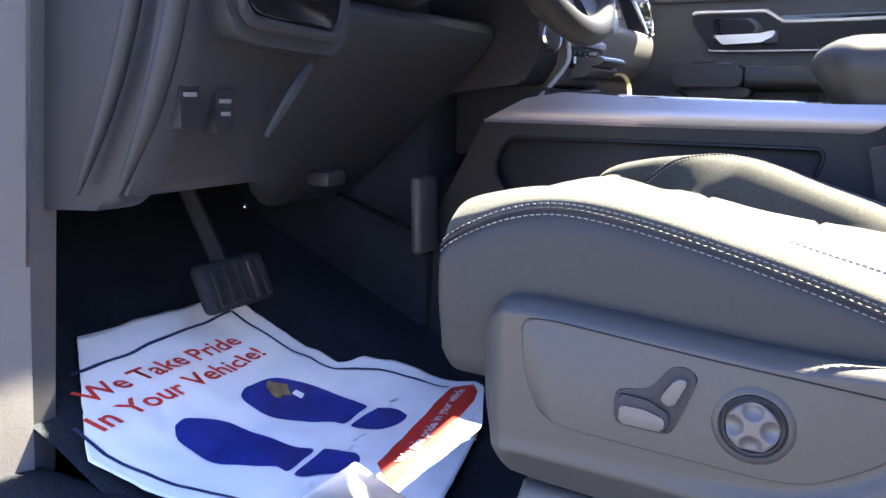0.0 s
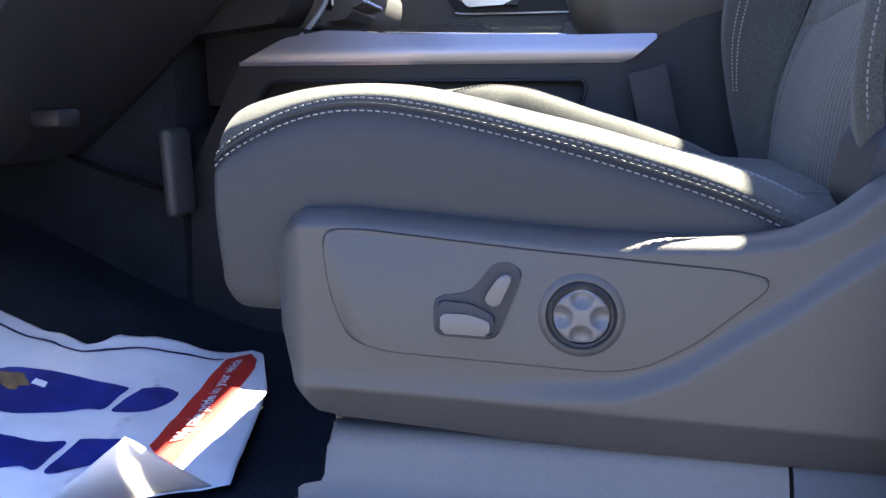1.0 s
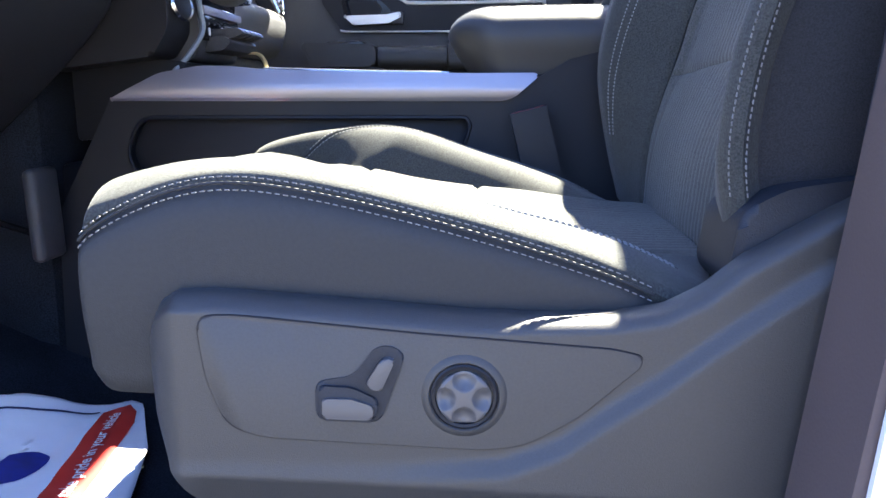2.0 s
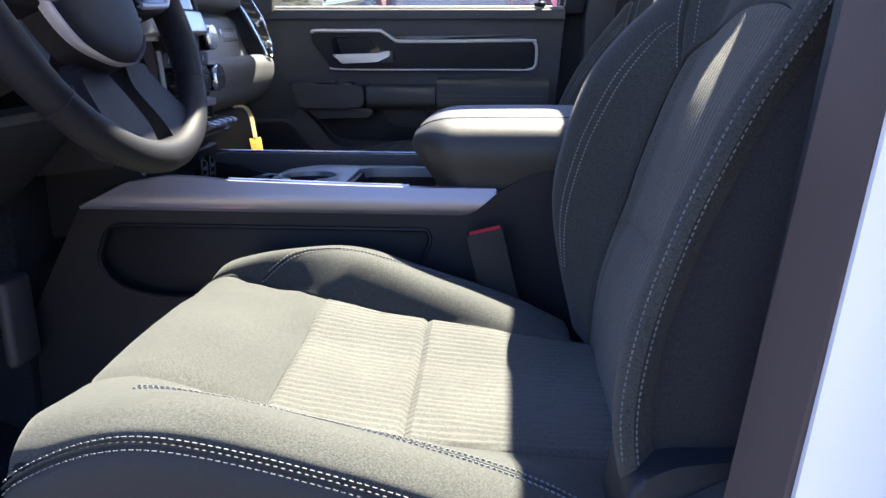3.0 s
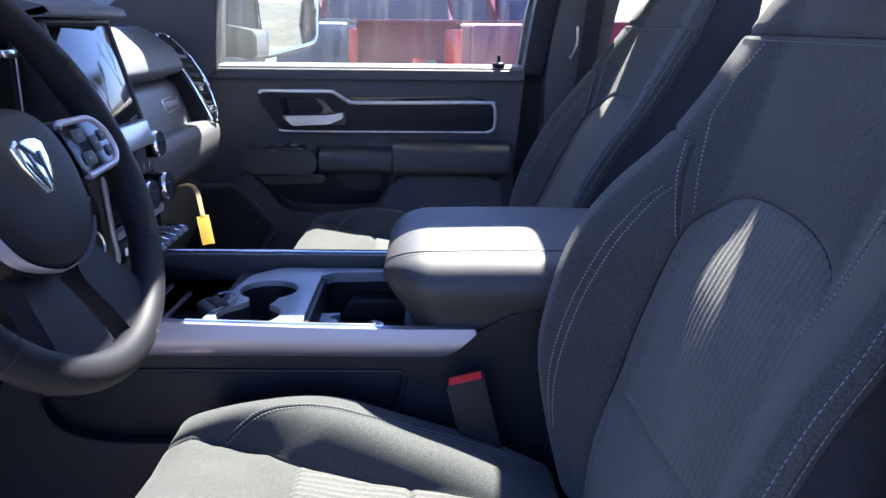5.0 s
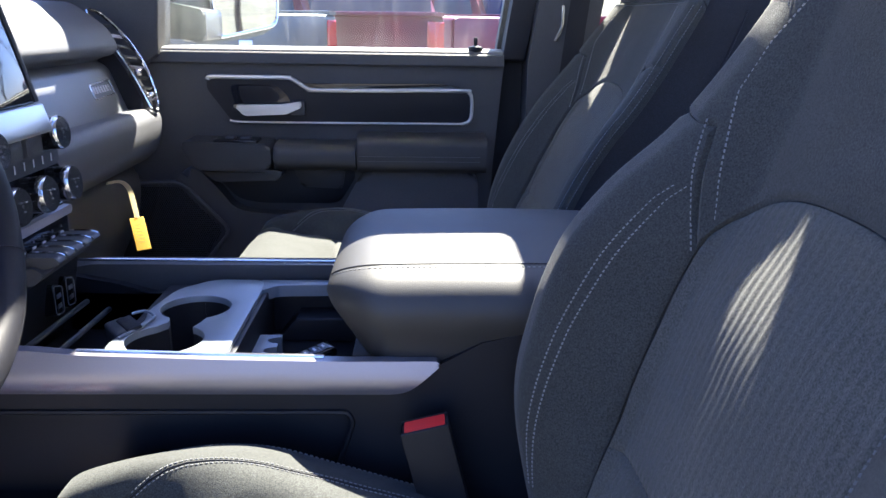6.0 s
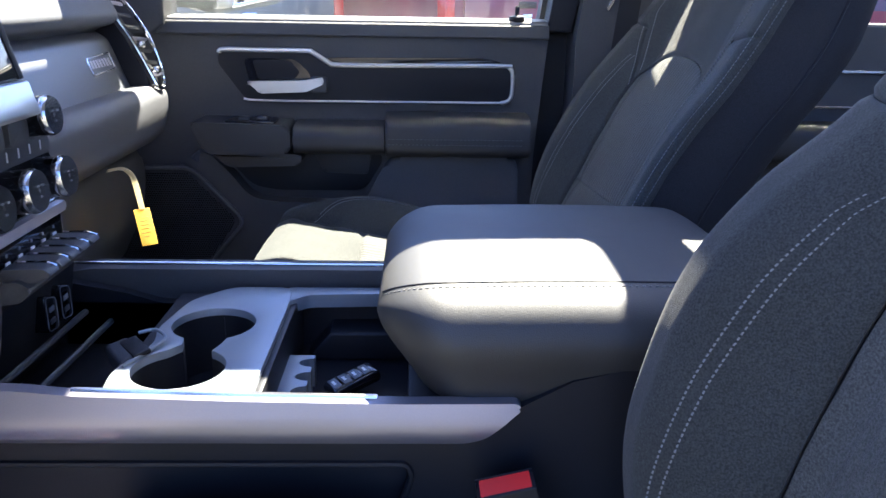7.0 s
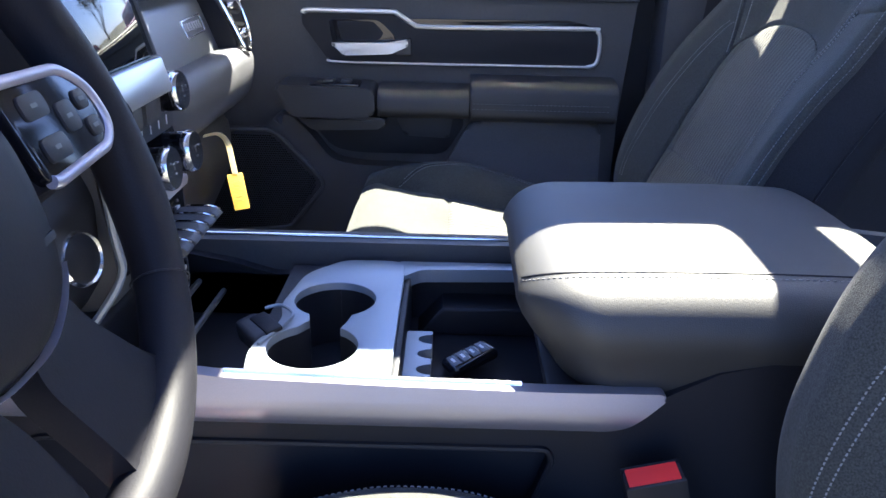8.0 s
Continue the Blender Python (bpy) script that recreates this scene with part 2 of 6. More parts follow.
def pad(f, nu, nv, thick=0.03, roll=0.012, depth=0.008, flip=1):
    """An upholstered panel: the surface f(u, v), its rim rolled inward and carried down by thick."""
    P = np.array([[f(u, v) for v in np.linspace(0, 1, nv)] for u in np.linspace(0, 1, nu)], float)
    du, dv = np.gradient(P, axis=0), np.gradient(P, axis=1)
    N = np.cross(du, dv)
    N /= np.linalg.norm(N, axis=2, keepdims=True) + 1e-12
    N *= flip
    su = np.concatenate([np.zeros((1, nv)), np.cumsum(np.linalg.norm(np.diff(P, axis=0), axis=2), axis=0)])
    sv = np.concatenate([np.zeros((nu, 1)), np.cumsum(np.linalg.norm(np.diff(P, axis=1), axis=2), axis=1)], axis=1)
    edge = np.minimum(np.minimum(su, su[-1:] - su), np.minimum(sv, sv[:, -1:] - sv))
    e = np.clip(edge / roll, 0, 1)
    Q = P - N * (depth * (1 - np.sqrt(1 - (1 - e) ** 2)))[..., None]
    big = np.zeros((nu + 2, nv + 2, 3))
    big[1:-1, 1:-1] = Q
    low = P - N * thick
    big[0, 1:-1], big[-1, 1:-1], big[1:-1, 0], big[1:-1, -1] = low[0], low[-1], low[:, 0], low[:, -1]
    big[0, 0], big[0, -1], big[-1, 0], big[-1, -1] = low[0, 0], low[0, -1], low[-1, 0], low[-1, -1]
    bm = surface(big)
    bmesh.ops.remove_doubles(bm, verts=bm.verts, dist=1e-6)
    return bm


def tube(pts, r, n=8, closed=False, bm=None, flat=1.0):
    """A round bar along pts; r may be a list."""
    bm = bm or bmesh.new()
    P = [Vector(p) for p in pts]
    m = len(P)
    rs = r if hasattr(r, "__len__") else [r] * m
    rings = []
    up = None
    for i in range(m):
        a, b = P[i - 1] if (i or closed) else P[0], P[(i + 1) % m] if (i < m - 1 or closed) else P[-1]
        t = (b - a).normalized()
        if up is None:
            up = t.orthogonal().normalized()
        up = (up - t * up.dot(t)).normalized()
        s = t.cross(up)
        rings.append([bm.verts.new(P[i] + (up * math.cos(q) + s * math.sin(q) * flat) * rs[i]) for q in [2 * math.pi * k / n for k in range(n)]])
    last = m if closed else m - 1
    for i in range(last):
        A, B = rings[i], rings[(i + 1) % m]
        off = 0
        if closed and i == m - 1:
            off = min(range(n), key=lambda k: (B[k].co - A[0].co).length)
        for k in range(n):
            bm.faces.new((A[k], A[(k + 1) % n], B[(k + 1 + off) % n], B[(k + off) % n]))
    if not closed:
        bm.faces.new(rings[0][::-1])
        bm.faces.new(rings[-1])
    return bm


def turned(profile, at, axis, n=32, bm=None, wave=None):
    """A turned body: profile rows of (radius, height along axis) from the point at. wave(angle, radius) adds height."""
    bm = bm or bmesh.new()
    ax = Vector(axis).normalized()
    e1 = ax.orthogonal().normalized()
    e2 = ax.cross(e1)
    rings = []
    for r, h in profile:
        rings.append([bm.verts.new(Vector(at) + ax * (h + (wave(q, r) if wave else 0)) + (e1 * math.cos(q) + e2 * math.sin(q)) * r) for q in [2 * math.pi * k / n for k in range(n)]])
    for A, B in zip(rings, rings[1:]):
        for k in range(n):
            bm.faces.new((A[k], A[(k + 1) % n], B[(k + 1) % n], B[k]))
    bm.faces.new(rings[0][::-1])
    bm.faces.new(rings[-1])
    return bm


def stitches(path, normal, dash=0.0032, gap=0.0017, width=0.0009, bm=None):
    """Thread dashes along a path, standing a little proud on the side of normal."""
    bm = bm or bmesh.new()
    P = np.array(path, float)
    s = np.concatenate([[0], np.cumsum(np.linalg.norm(np.diff(P, axis=0), axis=1))])
    at = lambda d: Vector([np.interp(d, s, P[:, k]) for k in range(3)])
    nrm = Vector(normal).normalized()
    d = 0.0
    while d + dash < s[-1]:
        a, b = at(d), at(d + dash)
        t = (b - a).normalized()
        side = t.cross(nrm).normalized() * width / 2
        top = nrm * 0.0002
        c = (a + b) / 2
        lo = [a - side, a + side, b + side, b - side]
        hi = [a * 0.8 + c * 0.2 - side * 0.7 + top, a * 0.8 + c * 0.2 + side * 0.7 + top, b * 0.8 + c * 0.2 + side * 0.7 + top, b * 0.8 + c * 0.2 - side * 0.7 + top]
        L, H = [bm.verts.new(p - nrm * 0.0012) for p in lo], [bm.verts.new(p) for p in hi]
        bm.faces.new(H)
        for k in range(4):
            bm.faces.new((L[k], L[(k + 1) % 4], H[(k + 1) % 4], H[k]))
        d += dash + gap
    return bm


def plate(outer, holes, axis, front, back, bev=0.0):
    """A flat plate with holes through it; the holes' walls are closed, the front rims rounded by bev."""
    bm = bmesh.new()
    edges = []
    for loop in [outer] + holes:
        vs = [bm.verts.new(on_axis(axis, p, front)) for p in loop]
        edges += [bm.edges.new((vs[i], vs[(i + 1) % len(vs)])) for i in range(len(vs))]
    r = bmesh.ops.triangle_fill(bm, use_beauty=True, use_dissolve=False, edges=edges)
    faces = [g for g in r["geom"] if isinstance(g, bmesh.types.BMFace)]
    ex = bmesh.ops.extrude_face_region(bm, geom=faces)
    shift = Vector(on_axis(axis, (0, 0), back - front))
    bmesh.ops.translate(bm, vec=shift, verts=[g for g in ex["geom"] if isinstance(g, bmesh.types.BMVert)])
    if bev:
        k = "xyz".index(axis)
        bm.normal_update()
        rim = [e for e in bm.edges if all(abs(v.co[k] - front) < 1e-6 for v in e.verts) and len(e.link_faces) == 2 and abs(e.link_faces[0].normal.dot(e.link_faces[1].normal)) < 0.5]
        bmesh.ops.bevel(bm, geom=rim, offset=bev, segments=3, profile=0.5, affect='EDGES', clamp_overlap=True)
    return bm


def interp(x, rows):
    return float(np.interp(x, [r[0] for r in rows], [r[1] for r in rows]))


# ---- the setting: ground, cabin floor, body sides, roof ----
GROUND = -0.55
FLOOR = [(-1.05, 0.33), (-0.95, 0.26), (-0.85, 0.215), (-0.70, 0.145), (-0.58, 0.09), (-0.48, 0.06), (-0.30, 0.055), (2.0, 0.055)]


def floor_z(x):
    return interp(x, FLOOR)


def build_setting():
    g = bmesh.new()
    bmesh.ops.create_grid(g, x_segments=8, y_segments=8, size=900, matrix=Matrix.Translation((0, 0, GROUND)))
    tagged(part("ground", g, ASPHALT), "grey asphalt of a sunny car park", "ground", kind="structure")

    # carpeted floor with the toe board rising to the bulkhead
    xs = np.linspace(-1.05, 1.75, 90)
    ys = np.linspace(-0.07, 1.64, 50)
    rnd = lambda x, y: 0.003 * noise.noise((x * 14, y * 14, 0))
    grid = [[(x, y, floor_z(x) + rnd(x, y) - 0.012 + 0.02 * max(0, 1 - abs(y - 0.785) / 0.35)) for y in ys] for x in xs]
    tagged(part("floor", surface(grid), CARPET), "black carpet on the cab floor", "floor", kind="structure")
    bulk = bmesh.new()
    block((-1.12, -0.2, -0.1), (-1.05, 1.75, 0.85), 0.01, bm=bulk)
    tagged(part("wall_bulkhead", bulk, CARPET), "dark bulkhead behind the pedals", "wall", kind="structure")
    tunnel = block((-1.06, 0.60, 0.0), (-0.60, 0.98, 0.62), 0.03)
    tagged(part("floor_tunnel", tunnel, CARPET), "black carpeted tunnel under the dashboard", "floor", kind="structure")
    under = block((-1.1, -0.1, -0.12), (1.8, 1.7, -0.02), 0.0)
    tagged(part("floor_pan", under, BLACK), "black metal floor pan under the carpet", "floor", kind="structure")

    # left sill: black front part, then the grey scuff plate in two lengths
    low = prism(rounded([(-0.03, 0.0), (-0.045, 0.085), (-0.11, 0.10), (-0.17, 0.09), (-0.19, -0.12), (-0.03, -0.12)], 0.02), "x", -0.78, -0.21)
    tagged(part("door_sill", low, CARPET), "black front end of the door sill", "door sill", kind="structure")
    crown = rounded([(0.05, 0.02), (0.045, 0.170), (0.014, 0.170), (-0.004, 0.128), (-0.03, 0.119), (-0.11, 0.114), (-0.165, 0.095), (-0.19, -0.12), (0.05, -0.12)], 0.012)
    front = prism(crown, "x", -0.185, 0.143, 0.006)
    for v in front.verts:                        # the front end runs forward as it comes out of the cab
        if v.co.x < 0:
            v.co.x += 1.5 * max(-0.09, min(0.0, v.co.y))
    tagged(part("scuff_plate", front, SCUFF), "grey plastic scuff plate on the door sill", "door sill", kind="structure")
    tagged(part("scuff_plate", prism(crown, "x", 0.146, 0.30), DARKGREY), "dark end of the scuff plate by the pillar", "door sill", kind="structure")
    lip = prism(rounded([(-0.17, 0.07), (-0.20, 0.05), (-0.22, -0.16), (-0.185, -0.16)], 0.01), "x", -0.80, 1.7)
    tagged(part("rocker_panel", lip, WHITEPAINT), "white painted rocker panel under the door", "car body", kind="structure")

    # front of the door opening: kick panel, hinge pillar and white wing
    kick = prism(rounded([(-1.04, 0.0), (-0.735, 0.0), (-0.70, 0.30), (-0.66, 0.62), (-1.04, 0.62)], 0.02), "y", -0.075, -0.04, 0.012)
    tagged(part("kick_panel", kick, DARKGREY), "dark grey kick panel beside the pedals", "car trim", kind="structure")
    hinge = prism(rounded([(-0.80, -0.1), (-0.735, -0.1), (-0.70, 0.30), (-0.655, 0.66), (-0.75, 0.66)], 0.02), "y", -0.115, -0.07, 0.01)
    tagged(part("hinge_pillar_seal", hinge, PILLAR), "grey weatherstrip along the front door pillar", "car trim", kind="structure")
    wing = prism(rounded([(-1.35, -0.2), (-0.785, -0.2), (-0.745, 0.30), (-0.70, 0.70), (-1.35, 0.70)], 0.03), "y", -0.20, -0.12, 0.02)
    tagged(part("wing_panel", wing, WHITEPAINT), "white painted front wing", "car body", kind="structure")

    # left pillar behind the front seat, its seal, and the rear door skin
    def leaning(dx0, dx1, z0, z1, n=14):
        line = lambda z, d: (0.223 + 0.10 * (z - 0.25) + d, z)
        zs = np.linspace(z0, z1, n)
        return [line(z, dx0) for z in zs] + [line(z, dx1) for z in zs[::-1]]
    tagged(part("pillar_trim", prism(leaning(0.004, 0.18, -0.02, 1.34), "y", -0.02, -0.004, 0.004), KNEE), "black trim on the centre pillar", "car trim", kind="structure")
    tagged(part("pillar_trim", prism(leaning(0.06, 0.19, -0.02, 1.34), "y", -0.0035, 0.06, 0.004), KNEE), "black inner face of the centre pillar", "car trim", kind="structure")
    tagged(part("pillar_seal", prism([(x + 0.022 * (z - 0.25), z) for x, z in leaning(-0.008, 0.06, -0.02, 1.34)], "y", -0.0975, -0.021, 0.030, 8), SEAL), "brown-black rubber weatherstrip on the centre pillar", "car trim", kind="structure")
    tagged(part("centre_pillar", prism([(x + 0.005 * (z - 0.25), z) for x, z in leaning(-0.001, 0.22, -0.2, 1.36)], "y", -0.103, -0.0985, 0.003, 3), WHITEPAINT), "white painted centre pillar", "car body", kind="structure")
    tagged(part("rear_door_skin", prism(leaning(0.050, 1.3, -0.2, 0.80), "y", -0.165, -0.105, 0.03, 5), WHITEPAINT), "white painted rear door of the pickup", "car body", kind="structure")

    # roof: headliner with two sunroof openings, roof skin, side rails and screen pillars
    roof_outer = [(-0.32, -0.02), (1.7, -0.02), (1.7, 1.60), (-0.32, 1.60)]
    # the rear opening, out of view, is narrowed to shape the sun patches
    panes = [[(-0.038, 0.34), (0.409, 0.34), (0.409, 1.235), (-0.038, 1.235)], [(0.4915, 0.70), (1.02, 0.70), (1.02, 1.24), (0.4915, 1.24)]]
    holes = [rounded(p, r) for p, r in zip(panes, (0.05, 0.012))]
    tagged(part("ceiling", plate([(-0.335, -0.02), (1.7, -0.02), (1.7, 1.60), (-0.335, 1.60)], holes, "z", 1.34, 1.375), HEADLINER, smooth=False), "grey cloth headliner with two sunroof openings", "ceiling", kind="structure")
    tagged(part("roof", plate(roof_outer, [rounded([(p[0] + (0.01 if i in (1, 2) else -0.01), p[1]) for i, p in enumerate(q)], 0.012) for q in panes], "z", 1.379, 1.40), WHITEPAINT, smooth=False), "white painted pickup roof", "car body", kind="structure")
    for q in panes:
        glass = prism(rounded([(q[0][0] - 0.02, q[0][1] - 0.02), (q[1][0] + 0.02, q[1][1] - 0.02), (q[2][0] + 0.02, q[2][1] + 0.02), (q[3][0] - 0.02, q[3][1] + 0.02)], 0.05), "z", 1.404, 1.409)
        ob = tagged(part("sunroof_pane", glass, GLASS), "clear glass sunroof pane", "sunroof", "sunroof panes", "structure")
        ob.visible_shadow = False
    for name, y in (("roof_rail", -0.05), ("roof_rail", 1.60)):
        rail = tube(spline([(-1.10, y + (0.06 if y < 1 else -0.06), 0.80), (-0.72, y + (0.03 if y < 1 else -0.03), 1.10), (-0.38, y, 1.31), (-0.1, y, 1.365), (0.6, y, 1.385), (1.7, y, 1.36)], 40), 0.05, 12)
        tagged(part(name, rail, DARKGREY), "dark grey trim over the windscreen pillar and door", "car trim", "roof rails", "structure")
    # back wall of the cab
    back = plate([(-0.12, 0.0), (1.66, 0.0), (1.66, 1.38), (-0.12, 1.38)], [rounded([(0.15, 0.85), (1.42, 0.85), (1.36, 1.25), (0.21, 1.25)], 0.06)], "x", 1.68, 1.73)
    tagged(part("wall_back", back, DARKGREY, smooth=False), "dark grey back wall of the cab with its window", "wall", kind="structure")
    ws = surface([[(-1.10 + 0.73 * u, y, 0.82 + 0.53 * u + 0.03 * math.sin(math.pi * u)) for y in np.linspace(0.02, 1.54, 12)] for u in np.linspace(0, 1, 10)])
    ob = tagged(part("windscreen", ws, GLASS), "clear windscreen glass", "windscreen", kind="structure")
    ob.visible_shadow = False
    cowl = block((-2.3, -0.15, 0.35), (-1.12, 1.72, 0.80), 0.08, 4)
    tagged(part("bonnet", cowl, WHITEPAINT), "white painted bonnet of the pickup", "car body", kind="structure")


build_setting()


# ---- seats ----
CUSH_MID = [(-0.215, 0.255), (-0.244, 0.30), (-0.270, 0.345), (-0.281, 0.376), (-0.270, 0.393), (-0.225, 0.401), (-0.17, 0.388), (-0.13, 0.368), (-0.06, 0.353), (0.02, 0.344), (0.10, 0.338), (0.21, 0.335)]
CUSH_BOL = [(-0.235, 0.288), (-0.262, 0.312), (-0.272, 0.345), (-0.276, 0.384), (-0.268, 0.408), (-0.225, 0.424), (-0.17, 0.431), (-0.12, 0.427), (-0.05, 0.412), (0.03, 0.390), (0.11, 0.363), (0.19, 0.325)]
CUSH_INN = [(-0.235, 0.288), (-0.262, 0.312), (-0.272, 0.345), (-0.276, 0.380), (-0.268, 0.402), (-0.225, 0.4165), (-0.17, 0.4255), (-0.12, 0.4285), (-0.075, 0.4245), (-0.03, 0.411), (0.03, 0.3915), (0.11, 0.365), (0.19, 0.327)]
BACK_MID = [(0.33, 0.205), (0.42, 0.215), (0.50, 0.243), (0.56, 0.262), (0.62, 0.282), (0.66, 0.299), (0.69, 0.3145), (0.72, 0.328), (0.78, 0.347), (0.86, 0.372), (0.90, 0.385), (0.95, 0.408)]
BACK_BOL = [(0.33, 0.192), (0.42, 0.171), (0.50, 0.160), (0.58, 0.173), (0.65, 0.198), (0.70, 0.235), (0.75, 0.285), (0.80, 0.322), (0.86, 0.357), (0.90, 0.376), (0.95, 0.403)]
BACK_HALF = [(0.30, 0.262), (0.62, 0.268), (0.70, 0.266), (0.78, 0.256), (0.86, 0.240), (0.92, 0.208), (0.95, 0.165)]
BACK_OUT = [(0.33, 0.196), (0.42, 0.177), (0.50, 0.184), (0.58, 0.207), (0.65, 0.237), (0.70, 0.266), (0.75, 0.296), (0.80, 0.322), (0.86, 0.355), (0.90, 0.374), (0.95, 0.405)]
CM, CB, CI = spline(CUSH_MID, 120), spline(CUSH_BOL, 120), spline(CUSH_INN, 120)
BM, BB, BO = spline(BACK_MID, 120), spline(BACK_BOL, 120), spline(BACK_OUT, 120)


def smooth_step(a, b, x):
    t = min(max((x - a) / (b - a), 0), 1)
    return t * t * (3 - 2 * t)


def inner_edge(u):
    """Where the cushion's middle meets the inner bolster; it runs in towards the back."""
    return interp(u, [(0.0, 0.178), (0.3, 0.186), (0.40, 0.200), (0.47, 0.203), (0.54, 0.194), (0.60, 0.180), (0.652, 0.167), (0.806, 0.151), (0.90, 0.143), (1.0, 0.120)])


def cushion_point(u, w):
    """u from the front lip's foot to the back; w across from the middle."""
    i = u * 119
    k = min(int(i), 118)
    f = i - k
    C = CI if w > 0 else CB
    a, b = CM[k] * (1 - f) + CM[k + 1] * f, C[k] * (1 - f) + C[k + 1] * f
    if w > 0:                                    # a full, round slope beside the console; the middle swells towards it
        e = inner_edge(u)
        t = 1 - (1 - min(max((w - e) / interp(u, [(0.30, 0.032), (0.48, 0.030), (0.58, 0.042), (0.70, 0.055), (1.0, 0.055)]), 0), 1)) ** 3.4
        swell = 0.0165 * smooth_step(0.02, 0.13, w) * smooth_step(0.54, 0.66, u) * (1 - 0.5 * smooth_step(0.85, 1.0, u))
        swell -= 0.013 * smooth_step(0.10, 0.20, w) * smooth_step(0.40, 0.46, u) * (1 - smooth_step(0.50, 0.58, u))
        a = a + np.array((0.0, swell))
    else:
        t = smooth_step(0.125, 0.215, -w)
    p = a * (1 - t) + b * t
    over = max(0.0, abs(w) - 0.222) / 0.05
    drop = (0.030 - 0.016 * smooth_step(0.33, 0.55, u)) * over ** 2
    crown = 0.006 * (1 - min(abs(w) / 0.13, 1) ** 2)
    if w < 0:                                    # the outer bolster is worn a little lower
        crown -= 0.011 * math.exp(-((abs(w) - 0.20) / 0.035) ** 2) * smooth_step(0.30, 0.45, u) * (1 - smooth_step(0.72, 0.95, u))
    return p[0] + 0.3 * drop * (u < 0.3), p[1] - drop + crown * (u > 0.3)


def back_point(z, w, rise=1.0):
    half = interp(z, BACK_HALF)
    if w > 0:
        t = smooth_step(0.112, half - 0.062, w)
    else:                                        # the outer bolster rises all the way to its edge
        t = rise * (0.45 * smooth_step(0.112, half - 0.015, -w) + 0.55 * min(max((-w - 0.125) / (half - 0.145), 0), 1))
    side = BB if w > 0 and rise == 1 else BO     # the passenger's door-side bolster is the shallow one
    x = np.interp(z, BM[:, 0], BM[:, 1]) * (1 - t) + np.interp(z, side[:, 0], side[:, 1]) * t
    over = max(0.0, abs(w) - (half - (0.042 if w > 0 else 0.02))) / (0.042 if w > 0 else 0.02)
    return x + (0.036 if w > 0 else 0.010) * over ** 2 - 0.003 * (1 - min(abs(w) / 0.12, 1) ** 2)


def arch(w):
    return 0.667 + 0.059 * math.sqrt(max(0.0, 1 - min(abs(w) / 0.134, 1) ** 2.6))


def ribs(w, s):
    return 0.0006 * math.cos((w + 0.0036 * noise.noise((w * 30, s * 24, 3))) * 2 * math.pi / 0.0096)


